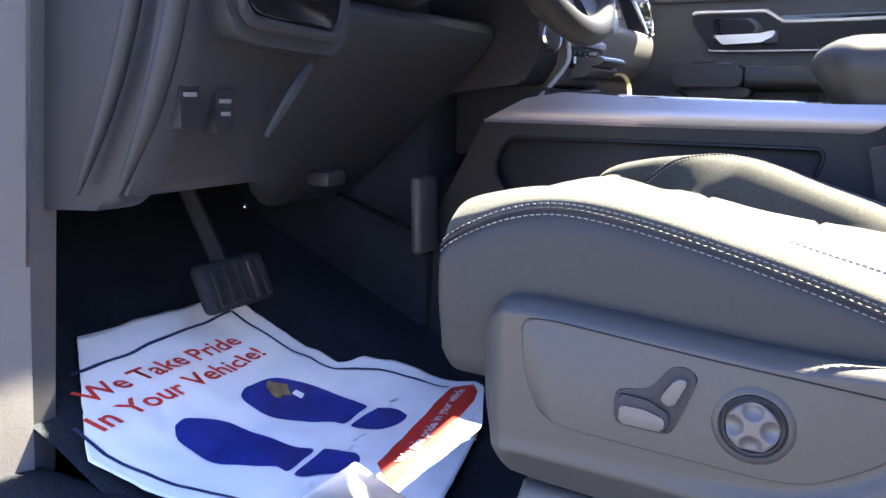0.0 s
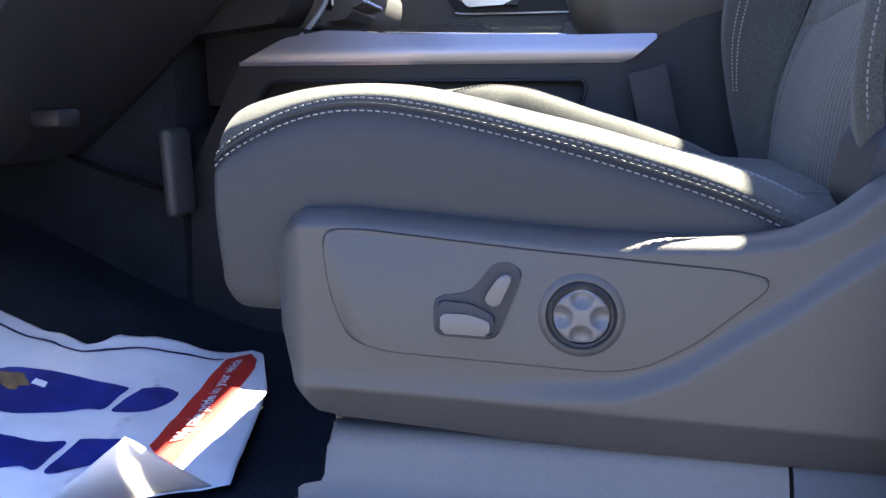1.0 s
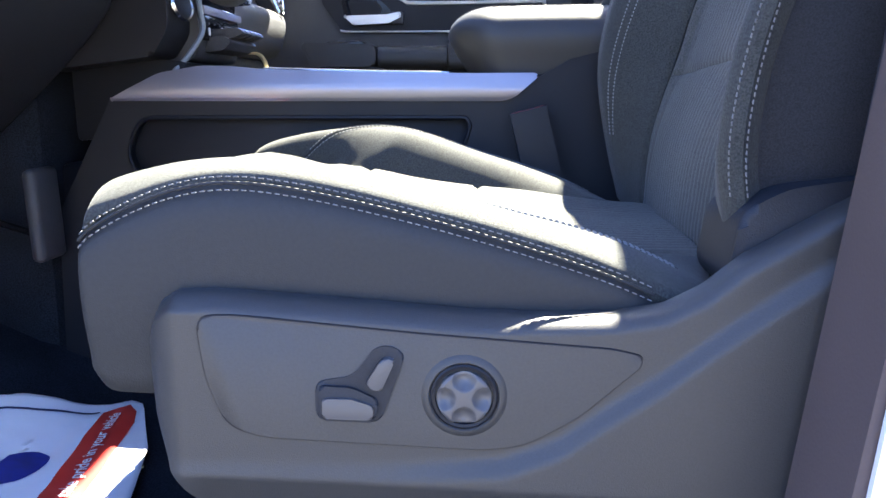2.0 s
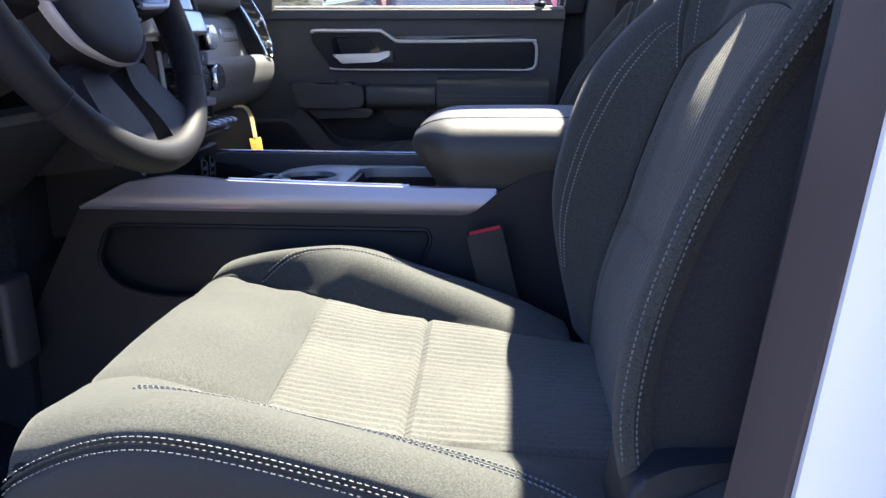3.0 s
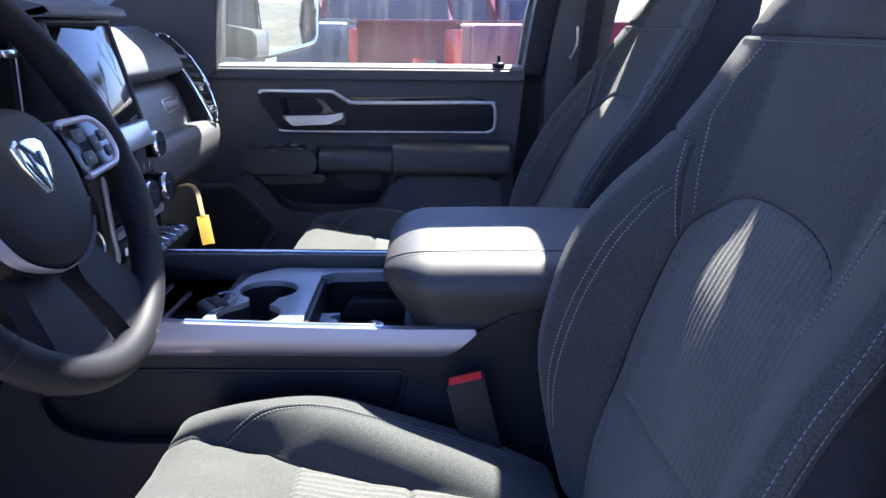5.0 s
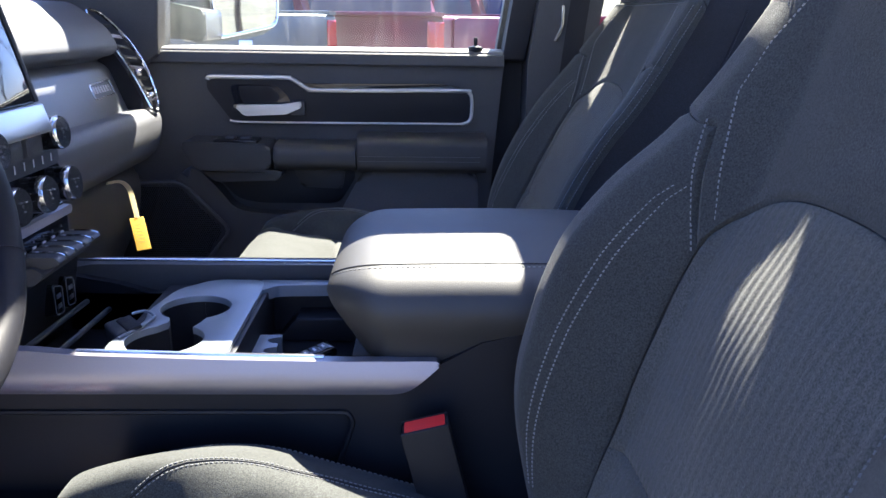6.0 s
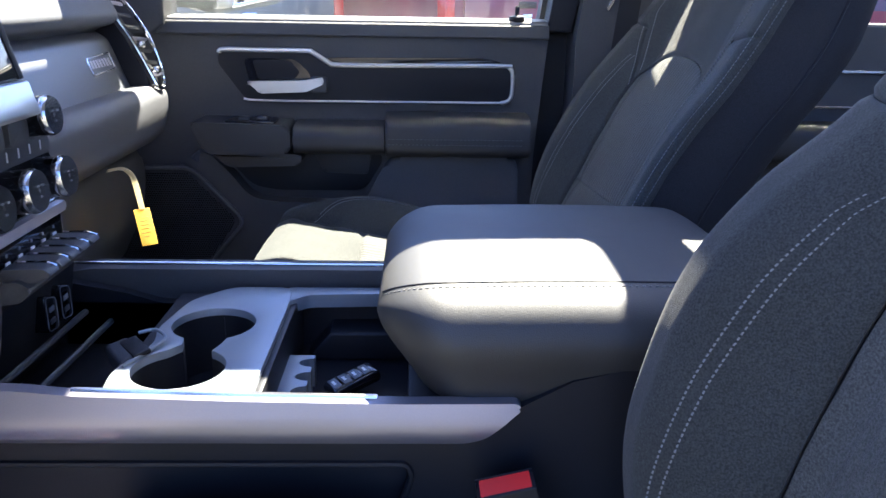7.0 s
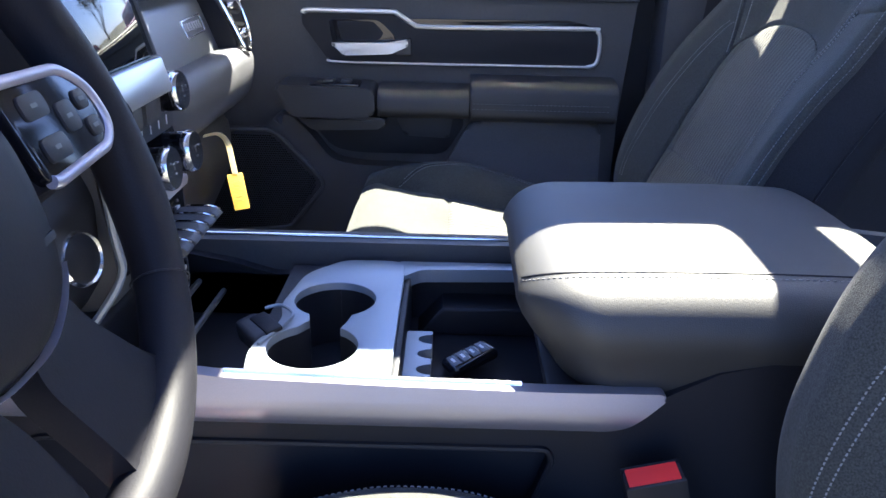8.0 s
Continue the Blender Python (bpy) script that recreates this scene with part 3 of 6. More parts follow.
def front_seat(name, cy, dx, dz, lean, rise, controls, label):
    """A cloth bucket seat; cy is its middle, dx and dz its shift from the driver's setting, rise the swell of its outer bolster."""
    seat = thing(name, (dx, cy, 0.06), label, "car seat", "front seats")

    def bp(z, w):
        return back_point(z, w, rise)

    def W(x, w, z):
        return (x + dx, cy + w, z + dz)

    def B(x, w, z):
        """The same for the backrest, which leans back about its hinge."""
        c, q = math.cos(radians(lean)), math.sin(radians(lean))
        return W(0.22 + (x - 0.22) * c + (z - 0.36) * q, w, 0.36 + (z - 0.36) * c - (x - 0.22) * q)

    # cushion panels
    def cushion(u0, u1, w0, w1, rib=False):
        def f(a, b):
            u = u0 + (u1 - u0) * a
            lo, hi = (inner_edge(u) + k if side else k for k, side in (w0, w1))
            w = lo + (hi - lo) * b
            if abs(w) > 0.2:                     # the bolster's nose is drawn in under the skirt
                w -= math.copysign(0.13 * (abs(w) - 0.2) * (1 - smooth_step(0.34, 0.44, u)), w)
            x, z = cushion_point(u, w)
            return W(x, w, z + (ribs(w, x) if rib else 0) + 0.0012 * noise.noise((x * 18, w * 18, cy)))
        return f
    US = 0.652                                   # where the plain front panel meets the ribbed insert
    part("cushion_front_panel", pad(cushion(0.0, US, (-0.135, False), (-0.002, True)), 40, 24, depth=0.005), FABRIC, seat, "plain charcoal cloth front of the seat cushion")
    part("cushion_insert", pad(cushion(US, 0.806, (-0.133, False), (-0.004, True), True), 26, 150, roll=0.011, depth=0.005), RIBBED, seat, "ribbed charcoal cloth insert of the seat cushion")
    part("cushion_insert", pad(cushion(0.806, 1.0, (-0.133, False), (-0.004, True), True), 26, 150, roll=0.008, depth=0.006), RIBBED, seat, "ribbed charcoal cloth insert of the seat cushion")
    for s in (-1, 1):
        part("cushion_bolster", pad(cushion(0.0, 1.0, (-0.137, False) if s < 0 else (-0.004, True), (s * 0.2735, False)), 90, 44, thick=0.02, roll=0.008, depth=0.004 if s < 0 else 0.005, flip=s), FABRIC, seat)
    for s in (-1, 1):
        for w, down in ((0.2752, 0.0015), (0.2785, 0.0105)):
            seam = [cushion_point(u, s * 0.2715) for u in np.linspace(0.35, 0.93, 90)]
            part("bolster_stitching", stitches([W(x, s * w, z - down - 0.0003) for x, z in seam], (0, s, 0.4), dash=0.0036, gap=0.0022, width=0.0007), THREAD, seat)
        seam = [cushion_point(u, s * 0.2715) for u in np.linspace(0.35, 0.93, 90)]
        part("bolster_piping", tube([W(x, s * 0.2765, z - 0.0062) for x, z in seam], 0.0012, 6), SKIRT, seat)
    for s in (-1, 1):                            # a double row along each bolster's crest, its seam between
        for d in (0.0, 0.0045, 0.009) if s < 0 else (0.0, 0.0032, 0.0064):
            across = [(u, -0.180 - 0.034 * smooth_step(0.52, 0.95, u) - d if s < 0 else interp(u, [(0.474, 0.1995), (0.488, 0.2065), (0.505, 0.2115), (0.53, 0.2145), (0.60, 0.2125), (0.70, 0.2105), (0.78, 0.215), (0.863, 0.217), (0.96, 0.222)]) + d) for u in (0.474 + 0.486 * np.linspace(0, 1, 130) ** 1.3 if s > 0 else np.linspace(0.485, 0.96, 70))]
            seam = [W(x, w, z + 0.0012 * noise.noise((x * 18, w * 18, cy)) + (0.0012 if s < 0 else 0.0009)) for w, (x, z) in [(w, cushion_point(u, w)) for u, w in across]]
            if d in (0.0045, 0.0032):
                part("bolster_seam", tube([(x, y, z - (0.0019 if s < 0 else 0.0007)) for x, y, z in seam], 0.0012 if s < 0 else 0.0009, 6), BLACK, seat)
            else:
                part("bolster_stitching", stitches(seam, (0, 0.3, 1) if s < 0 else (-0.1, -0.6, 0.8), width=0.0012 if s < 0 else 0.0011), THREAD, seat)

    # vinyl side skirts down to the base
    for s in (-1, 1):
        def skirt(a, b):
            x0, z0 = cushion_point(0.325 + 0.605 * b, s * 0.270)
            foot = 0.262 + 0.016 * (1 - smooth_step(0.0, 0.12, b)) - 0.014 * b
            z = z0 - 0.003 + (foot - z0) * a
            return W(x0 + 0.003 * a ** 3 * (1 - b) ** 2, s * (0.2705 + 0.0065 * smooth_step(0.0, 0.15, a) + 0.004 * (1 - b) * math.sin(math.pi * min(a * 1.15, 1)) - 0.003 * (max(0, 0.10 - b) / 0.10) ** 2), z)
        part("cushion_skirt", pad(skirt, 18, 50, thick=0.03, roll=0.007, depth=0.004, flip=-s), SKIRT, seat, "grey vinyl side of the seat cushion")
    base = block(W(-0.20, -0.245, 0.075 - dz), W(0.26, 0.245, 0.30), 0.02, 3)
    part("seat_base", base, BLACK, seat)
    core = block(W(-0.245, -0.25, 0.20), W(0.20, 0.25, 0.315), 0.03, 3)
    part("cushion_core", core, DARKCLOTH, seat)

    # seatback: shell, then panels in front of it
    zs = np.linspace(0.30, 0.965, 26)
    rows = []
    for z in zs:
        h = interp(z, BACK_HALF) - 0.012
        zc = min(z, 0.95)
        face = [(bp(zc, f * h) + 0.026, f * h) for f in (-0.98, -0.8, -0.55, -0.25, 0.25, 0.55, 0.8, 0.98)]
        xf, xe = bp(zc, 0) + 0.02, (face[0][0], face[-1][0])
        dep = 0.125 - 0.05 * smooth_step(0.75, 0.965, z)
        loop = face + [(xe[1] + dep * 0.55, h + 0.006), (xe[1] + dep, h * 0.9), (xf + dep, h * 0.5), (xf + dep + 0.008, 0), (xf + dep, -h * 0.5), (xe[0] + dep, -h * 0.9), (xe[0] + dep * 0.55, -h - 0.006)]
        c = spline(loop + loop[:1], 49)[:-1]
        rows.append([B(p[0], p[1], z) for p in c])
    shell = surface(rows, close_u=True)
    bmesh.ops.holes_fill(shell, edges=[e for e in shell.edges if e.is_boundary], sides=0)
    part("backrest_shell", shell, DARKCLOTH, seat, "dark cloth sides and back of the backrest")

    for s in (-1, 1):                            # panel seam down each side of the backrest
        crease = [(z, interp(z, BACK_HALF) - 0.012) for z in np.linspace(0.40, 0.86, 40)]
        part("side_seam", tube([B(bp(z, s * 0.98 * h) + 0.026 + 0.069 - 0.0275 * smooth_step(0.75, 0.965, z), s * (h + 0.0062), z) for z, h in crease], 0.0016, 6), BLACK, seat)

    def back(w0, w1, low, high, rib=False):
        def f(a, b):
            w = w0 + (w1 - w0) * b
            z = low(w) + (high(w) - low(w)) * a
            if abs(w) > 0.118:
                w = math.copysign(0.118 + (abs(w) - 0.118) * (interp(z, BACK_HALF) - 0.118) / 0.15, w)
            return B(bp(z, w) - (0.6 * ribs(w, z) if rib else 0) + 0.0012 * noise.noise((z * 18, w * 18, cy + 5)), w, z)
        return f
    shoulder = lambda w: 0.667 + min(0.093, max(0.0, abs(w) - 0.135) * 2.57) + 0.10 * max(0.0, abs(w) - 0.172)
    tuck = lambda w: 0.499 - 0.008 * w / 0.13     # a drawn-in seam across the insert
    part("backrest_insert", pad(back(-0.1325, 0.1325, lambda w: 0.335, lambda w: tuck(w) - 0.0002, True), 36, 170, roll=0.022, depth=0.003), RIBBED, seat, "ribbed charcoal cloth insert of the backrest")
    part("backrest_insert", pad(back(-0.1325, 0.1325, tuck, lambda w: arch(w) - 0.0002, True), 60, 170, roll=0.016, depth=0.003), RIBBED, seat, "ribbed charcoal cloth insert of the backrest")
    line = [(z, -0.141) for z in np.linspace(0.46, 0.665, 60)]
    part("backrest_stitching", stitches([B(bp(z, w) - 0.001, w, z) for z, w in line], (-1, 0.3, 0.3), dash=0.0027, width=0.0006), DIMTHREAD, seat)
    for s in (-1, 1):
        part("backrest_bolster", pad(back(s * 0.1345, s * 0.268, lambda w: 0.33, shoulder), 60, 40, thick=0.024, roll=0.007, depth=0.004, flip=s), FABRIC, seat)
    part("backrest_upper_panel", pad(back(-0.268, 0.268, lambda w: (arch(w) if abs(w) < 0.134 else shoulder(w)) + 0.0005, lambda w: 0.868), 40, 150, roll=0.007, depth=0.004), FABRIC, seat, "plain charcoal cloth top of the backrest")
    part("backrest_top_panel", pad(back(-0.268, 0.268, lambda w: 0.869, lambda w: 0.948 - 0.9 * max(0, abs(w) - 0.12) ** 2), 14, 60, thick=0.05, roll=0.007, depth=0.004), FABRIC, seat)
    for s in (-1, 1):
        for d in (0.0, 0.0105):
            if s < 0:                            # along the outer edge, one row on the front, one on the side
                line = [(bp(z, -(interp(z, BACK_HALF) - 0.006)) - 0.0015 + d, -(interp(z, BACK_HALF) - 0.005 + 0.0045 * (d > 0)), z) for z in np.linspace(0.40, 0.86, 120)]
                part("backrest_stitching", stitches([B(*p) for p in line], (-1, -0.9, 0.3), width=0.00065), THREAD, seat)
        for d in (0.0, 0.0065) if s > 0 else ():  # along the crest of the inner bolster
            line = [(z, interp(z, [(0.40, 0.190), (0.46, 0.186), (0.51, 0.183), (0.58, 0.180), (0.65, 0.174), (0.70, 0.169), (0.722, 0.160)]) - d) for z in np.linspace(0.42, 0.714, 80)]
            part("backrest_stitching", stitches([B(bp(z, s * w) - 0.001, s * w, z) for z, w in line], (-1, 0, 0.3), dash=0.0027, width=0.0005), THREAD, seat)
        for rows in ([(0.69, 0.134), (0.715, 0.143), (0.762, 0.158), (0.788, 0.167), (0.827, 0.164), (0.862, 0.150)], [(0.664, 0.1355), (0.69, 0.1465), (0.723, 0.160), (0.765, 0.177)]):
            line = [(z, interp(z, rows)) for z in np.linspace(rows[0][0], rows[-1][0], 50)]
            part("backrest_stitching", stitches([B(bp(z, s * w) - 0.001, s * w, z) for z, w in line], (-1, 0, 0.3), width=0.0006), THREAD, seat)
    line = [B(bp(0.862, w) - 0.001, w, 0.862) for w in np.linspace(-0.2, 0.2, 60)]
    part("backrest_stitching", stitches(line, (-1, 0, 0.3)), DIMTHREAD, seat)

    # plastic cover over the recliner hinge, on the side of the controls
    if controls:
        cover = rounded([(0.178, 0.345), (0.186, 0.392), (0.215, 0.408), (0.33, 0.424), (0.35, 0.41), (0.35, 0.33), (0.19, 0.33)], 0.012)
        part("recliner_cover", prism([(x + dx, z + dz) for x, z in cover], "y", cy - 0.279, cy - 0.20, 0.006, 4), KNEE, seat, "black plastic cover over the recliner hinge")

    # headrest on two posts
    rows = []
    for t in np.linspace(0, 1, 14):
        z = 0.955 + 0.19 * t
        h = 0.135 * (1 - 0.16 * (2 * t - 1) ** 4 - 0.10 * (2 * t - 1) ** 8)
        x0 = 0.375 + 0.05 * t + 0.03 * (2 * t - 1) ** 4
        x1 = 0.505 + 0.03 * t - 0.03 * (2 * t - 1) ** 4
        loop = [(x0 + 0.012, -h * 0.9), (x0, -h * 0.5), (x0 - 0.004, 0), (x0, h * 0.5), (x0 + 0.012, h * 0.9), ((x0 + x1) / 2, h), (x1, h * 0.75), (x1 + 0.005, 0), (x1, -h * 0.75), ((x0 + x1) / 2, -h)]
        rows.append([B(p[0], p[1], z) for p in spline(loop + loop[:1], 41)[:-1]])
    head = surface(rows, close_u=True)
    bmesh.ops.holes_fill(head, edges=[e for e in head.edges if e.is_boundary], sides=0)
    part("headrest", head, FABRIC, seat, "charcoal cloth headrest")
    for s in (-1, 1):
        part("headrest_post", tube([B(0.435, s * 0.075, 0.92), B(0.445, s * 0.075, 0.985)], 0.006), CHROME, seat, "chrome headrest post")

    # moulded side shield with its controls
    for s in (-1, 1):
        if s > 0 and controls:
            continue
        out = s * 0.305 if s < 0 and controls else s * 0.292
        inner = s * 0.262
        TOP = [(-0.222, 0.312), (-0.214, 0.330), (-0.20, 0.339), (-0.17, 0.340), (-0.10, 0.335), (0.0, 0.327), (0.06, 0.325), (0.10, 0.326), (0.135, 0.332), (0.16, 0.345), (0.185, 0.366), (0.235, 0.395), (0.30, 0.43), (0.345, 0.43)]
        FOOT = [(-0.222, 0.285), (-0.218, 0.245), (-0.207, 0.208), (-0.19, 0.186), (-0.173, 0.179), (-0.05, 0.169), (0.145, 0.164), (0.345, 0.16)]
        LEDGE = [(-0.22, 0.214), (-0.05, 0.214), (0.028, 0.220), (0.065, 0.235), (0.099, 0.260), (0.133, 0.283), (0.165, 0.309), (0.21, 0.342), (0.26, 0.375), (0.345, 0.41)]

        def shell_point(a, b):
            """The shield's face: a rounded shoulder, a ledge that sweeps up to the hinge, an undercut foot."""
            x = -0.222 + 0.567 * b ** 1.25
            lo, hi = interp(x, FOOT), interp(x, TOP)
            z = lo + (hi - lo) * a
            d = 0.0
            for gap, reach, deep in ((hi - z, 0.013, 0.024), (x + 0.222, 0.026, 0.020)):
                e = min(max(gap / reach, 0), 1)
                k = 1.35 + 0.65 * smooth_step(0.02, 0.06, x)
                d -= deep * (1 - (1 - (1 - e) ** k) ** (1 / k))
            d += 0.0075 * (0.35 + 0.65 * smooth_step(-0.1, 0.06, x)) * (1 - smooth_step(-0.010, 0.008, z - interp(x, LEDGE)))
            d -= 0.55 * max(0.0, 0.205 - 0.03 * (x + 0.05) - z) * smooth_step(-0.222, -0.17, x)
            return (x + dx, cy + out + s * d, z + dz)
        part("side_shield", pad(shell_point, 70, 220, thick=abs(out - inner), roll=0.004, depth=0.002, flip=s), SHIELD, seat, "grey moulded plastic seat side shield")
    if controls:
        y0 = cy - 0.305
        inset = rounded([(-0.181, 0.324), (-0.155, 0.325), (-0.034, 0.3135), (0.10, 0.3035), (0.118, 0.299), (0.117, 0.292), (0.076, 0.255), (0.042, 0.2355), (0.016, 0.2315), (-0.138, 0.2385), (-0.163, 0.246), (-0.176, 0.28)], 0.012)
        shield = seat.children[[c.name.split(".")[0] for c in seat.children].index("side_shield")]
        part("shield_inset", prism(inset, "y", y0 - 0.0016, y0 + 0.004, 0.0014, 2), SHIELD, shield)
        part("inset_groove", tube([(p[0], y0 - 0.0002, p[1]) for p in inset], 0.0011, 6, closed=True), BLACK, shield)
        # cushion switch and recline lever
        part("switch_bezel", prism(rounded([(-0.101, 0.280), (-0.101, 0.252), (-0.057, 0.2505), (-0.039, 0.300), (-0.050, 0.306), (-0.060, 0.304), (-0.075, 0.284)], 0.007), "y", y0 - 0.003, y0 + 0.004, 0.002), KNEE, seat, "dark grey switch surround")
        cs = part("cushion_switch", prism(rounded([(-0.098, 0.278), (-0.097, 0.254), (-0.060, 0.253), (-0.0575, 0.268), (-0.075, 0.2765)], 0.004), "y", y0 - 0.0060, y0 - 0.001, 0.0025, 3), KNEE, seat, "dark grey cushion switch")
        part("switch_face", prism(rounded([(-0.0955, 0.2695), (-0.0955, 0.2555), (-0.062, 0.2545), (-0.0605, 0.2645), (-0.076, 0.2695)], 0.003), "y", y0 - 0.0085, y0 - 0.003, 0.0014, 3), SWITCH, cs, "satin grey front of the switch")
        part("recline_switch", prism(rounded([(-0.0665, 0.279), (-0.0545, 0.298), (-0.0455, 0.2975), (-0.056, 0.274)], 0.004), "y", y0 - 0.008, y0 - 0.001, 0.0014, 3), SWITCH, seat, "satin grey recline switch")
        bowl = turned([(0.0300, 0.0), (0.0280, 0.0014), (0.0258, 0.0028), (0.0242, 0.0031), (0.0232, 0.0022), (0.0225, 0.0)], (0, y0 - 0.001, 0.2705), (0, -1, 0), 48)
        part("lumbar_knob_collar", bowl, SHIELD, seat, "grey rounded collar round the lumbar knob")
        ring = turned([(0.0230, 0.0), (0.0228, 0.0026), (0.0215, 0.0036), (0.0196, 0.0030), (0.0188, -0.002)], (0, y0 - 0.001, 0.2705), (0, -1, 0), 48)
        part("lumbar_knob_ring", ring, BLACK, seat, "black ring round the lumbar knob")

        def dish(q, r):
            far = min(math.hypot(r * math.cos(q) - 0.0135 * i, r * math.sin(q) - 0.0135 * j) for i, j in ((0.71, 0.71), (-0.71, 0.71), (0.71, -0.71), (-0.71, -0.71)))
            return -0.0055 * max(0.0, 1 - (far / 0.0082) ** 2) - 0.05 * r * (r < 0.018)
        disc = turned([(0.0184, -0.002), (0.0182, 0.006), (0.0172, 0.0078)] + [(0.0164 - 0.00081 * k, 0.0082) for k in range(20)], (0, y0 - 0.001, 0.2705), (0, -1, 0), 72, wave=dish)
        part("lumbar_knob", disc, SWITCH, seat, "satin grey four-way lumbar knob")
    return seat


front_seat("front_seat", 0.305, 0.0, 0.0, 0.0, 1.0, True, "charcoal cloth driver seat with grey power-switch side shield")
front_seat("front_seat", 1.235, 0.026, 0.03, 7.5, 0.62, False, "charcoal cloth passenger seat beside the console armrest")


# ---- centre console ----
def build_console():
    con = thing("centre_console", (-0.2, 0.785, 0.05), "black centre console with satin silver side rails", "car console")
    near, far = 0.605, 0.975
    # side walls with the long storage pocket on the driver's side
    outline = [(-0.60, 0.05), (0.62, 0.05), (0.62, 0.50), (0.30, 0.528), (0.18, 0.526), (0.135, 0.515), (0.09, 0.49), (0.055, 0.464), (-0.35, 0.466), (-0.50, 0.466), (-0.59, 0.30)]
    pocket = rounded([(-0.485, 0.385), (-0.462, 0.437), (-0.005, 0.437), (0.0, 0.425), (-0.03, 0.33), (-0.40, 0.33), (-0.46, 0.345)], 0.02)
    part("side_wall", plate(outline, [pocket], "y", near, near + 0.02), BLACK, con, "black console side with a storage pocket", smooth=False)
    part("pocket_lining", block((-0.50, near + 0.021, 0.30), (0.02, near + 0.027, 0.45), 0.002), BLACK, con)
    part("side_wall", prism(outline, "y", far, far - 0.02, 0.004), DARKGREY, con)
    part("pocket_rim", tube([(p[0], near - 0.001, p[1]) for p in pocket], 0.003, 6, closed=True), BLACK, con)
    # driver's rail
    rail = rounded([(-0.505, 0.460), (0.045, 0.459), (0.060, 0.464), (0.093, 0.4925), (0.088, 0.497), (-0.005, 0.4965), (-0.137, 0.4985), (-0.28, 0.5025), (-0.325, 0.5065), (-0.37, 0.508), (-0.43, 0.498)], 0.008)
    rail = prism(rail, "y", near - 0.013, near + 0.001, 0.005, 4)
    for z in (0.464, 0.467, 0.470, 0.474, 0.479, 0.485, 0.491):
        bmesh.ops.bisect_plane(rail, geom=rail.verts[:] + rail.edges[:] + rail.faces[:], plane_co=(0, 0, z), plane_no=(0, 0, 1))
    for v in rail.verts:                         # the face leans in towards its top and curls under at its foot
        v.co.y += 0.22 * (v.co.z - 0.462) + 0.008 * max(0.0, (0.481 - v.co.z) / 0.021) ** 2
    part("side_rail", rail, RAIL, con, "satin silver console side rail")
    # chrome bar added for the sunlit strip along the rail's top
    part("rail_top", tube([(-0.285, near + 0.007, 0.5025), (-0.137, near + 0.007, 0.4985), (-0.03, near + 0.007, 0.4965)], 0.003, 8), CHROME, con, "upper edge of the rail, bright for the sun on it")
    part("rail_dimple", turned([(0.0022, 0), (0.0018, 0.0008), (0.0005, 0.001)], (0.055, near - 0.0042, 0.490), (0, -1, 0), 12), DARKGREY, con)
    # passenger's rail
    part("side_rail", prism(rounded([(-0.47, 0.44), (0.05, 0.45), (0.05, 0.494), (-0.40, 0.494), (-0.47, 0.48)], 0.006), "y", far - 0.03, far + 0.008, 0.004), DARKGREY, con, "dark grey inner rail on the passenger side")
    part("rail_edge", tube([(-0.46, far - 0.012, 0.4955), (0.05, far - 0.012, 0.4955)], 0.0022, 8), CHROME, con)
    part("inner_wall", prism(rounded([(-0.47, 0.36), (0.02, 0.36), (0.02, 0.457), (-0.20, 0.458), (-0.31, 0.455), (-0.36, 0.47), (-0.47, 0.49)], 0.01), "y", far - 0.045, far - 0.03, 0.003), BLACK, con)
    # cup holder plate
    A, B, r = (-0.218, 0.816), (-0.226, 0.708), 0.0445
    a = math.radians(30)
    hole = []
    for k in range(33):                          # round the far cup, then the near cup
        q = -math.pi / 2 + a + (2 * math.pi - 2 * a) * k / 32
        hole.append((A[0] + r * math.cos(q), A[1] + r * math.sin(q)))
    hole.append((A[0] - 0.0195, 0.5 * (A[1] + B[1])))
    for k in range(33):
        q = math.pi / 2 + a + (2 * math.pi - 2 * a) * k / 32
        hole.append((B[0] + r * math.cos(q), B[1] + r * math.sin(q)))
    hole.append((A[0] + 0.0195, 0.5 * (A[1] + B[1])))
    outer = rounded([(-0.278, 0.634), (-0.146, 0.634), (-0.146, 0.88), (-0.150, 0.930), (-0.222, 0.930), (-0.262, 0.885), (-0.275, 0.80), (-0.266, 0.765), (-0.287, 0.70)], 0.018)
    holder = part("cup_holder", plate(outer, [hole], "z", 0.477, 0.39, 0.0045), CUPSILVER, con, "satin grey double cup holder", angle=50)
    part("cup_lining", plate([(-0.286, 0.636), (-0.15, 0.636), (-0.15, 0.93), (-0.285, 0.93)], [[(A[0] + (p[0] - A[0]) * 0.985, p[1]) for p in hole]], "z", 0.468, 0.385), BLACK, holder)
    part("cup_floor", block((-0.30, 0.66, 0.375), (-0.16, 0.92, 0.387), 0.003), BLACK, holder)
    part("plate_wing", prism(rounded([(-0.150, 0.880), (-0.128, 0.905), (0.0, 0.912), (0.0, 0.931), (-0.16, 0.930)], 0.008), "z", 0.4765, 0.46, 0.003), CUPSILVER, holder)
    # catch with a bright lip in front of the cups
    tip = Matrix.Rotation(radians(38), 4, 'Z') @ Matrix.Rotation(radians(-10), 4, 'Y')
    part("catch", block((-0.302, 0.722, 0.455), (-0.276, 0.770, 0.480), 0.005, 3, turn=tip), DARKGREY, holder, "dark grey catch with a bright lip")
    part("catch_pad", block((-0.288, 0.724, 0.478), (-0.270, 0.766, 0.4835), 0.002, 2, turn=tip), BLACK, holder)
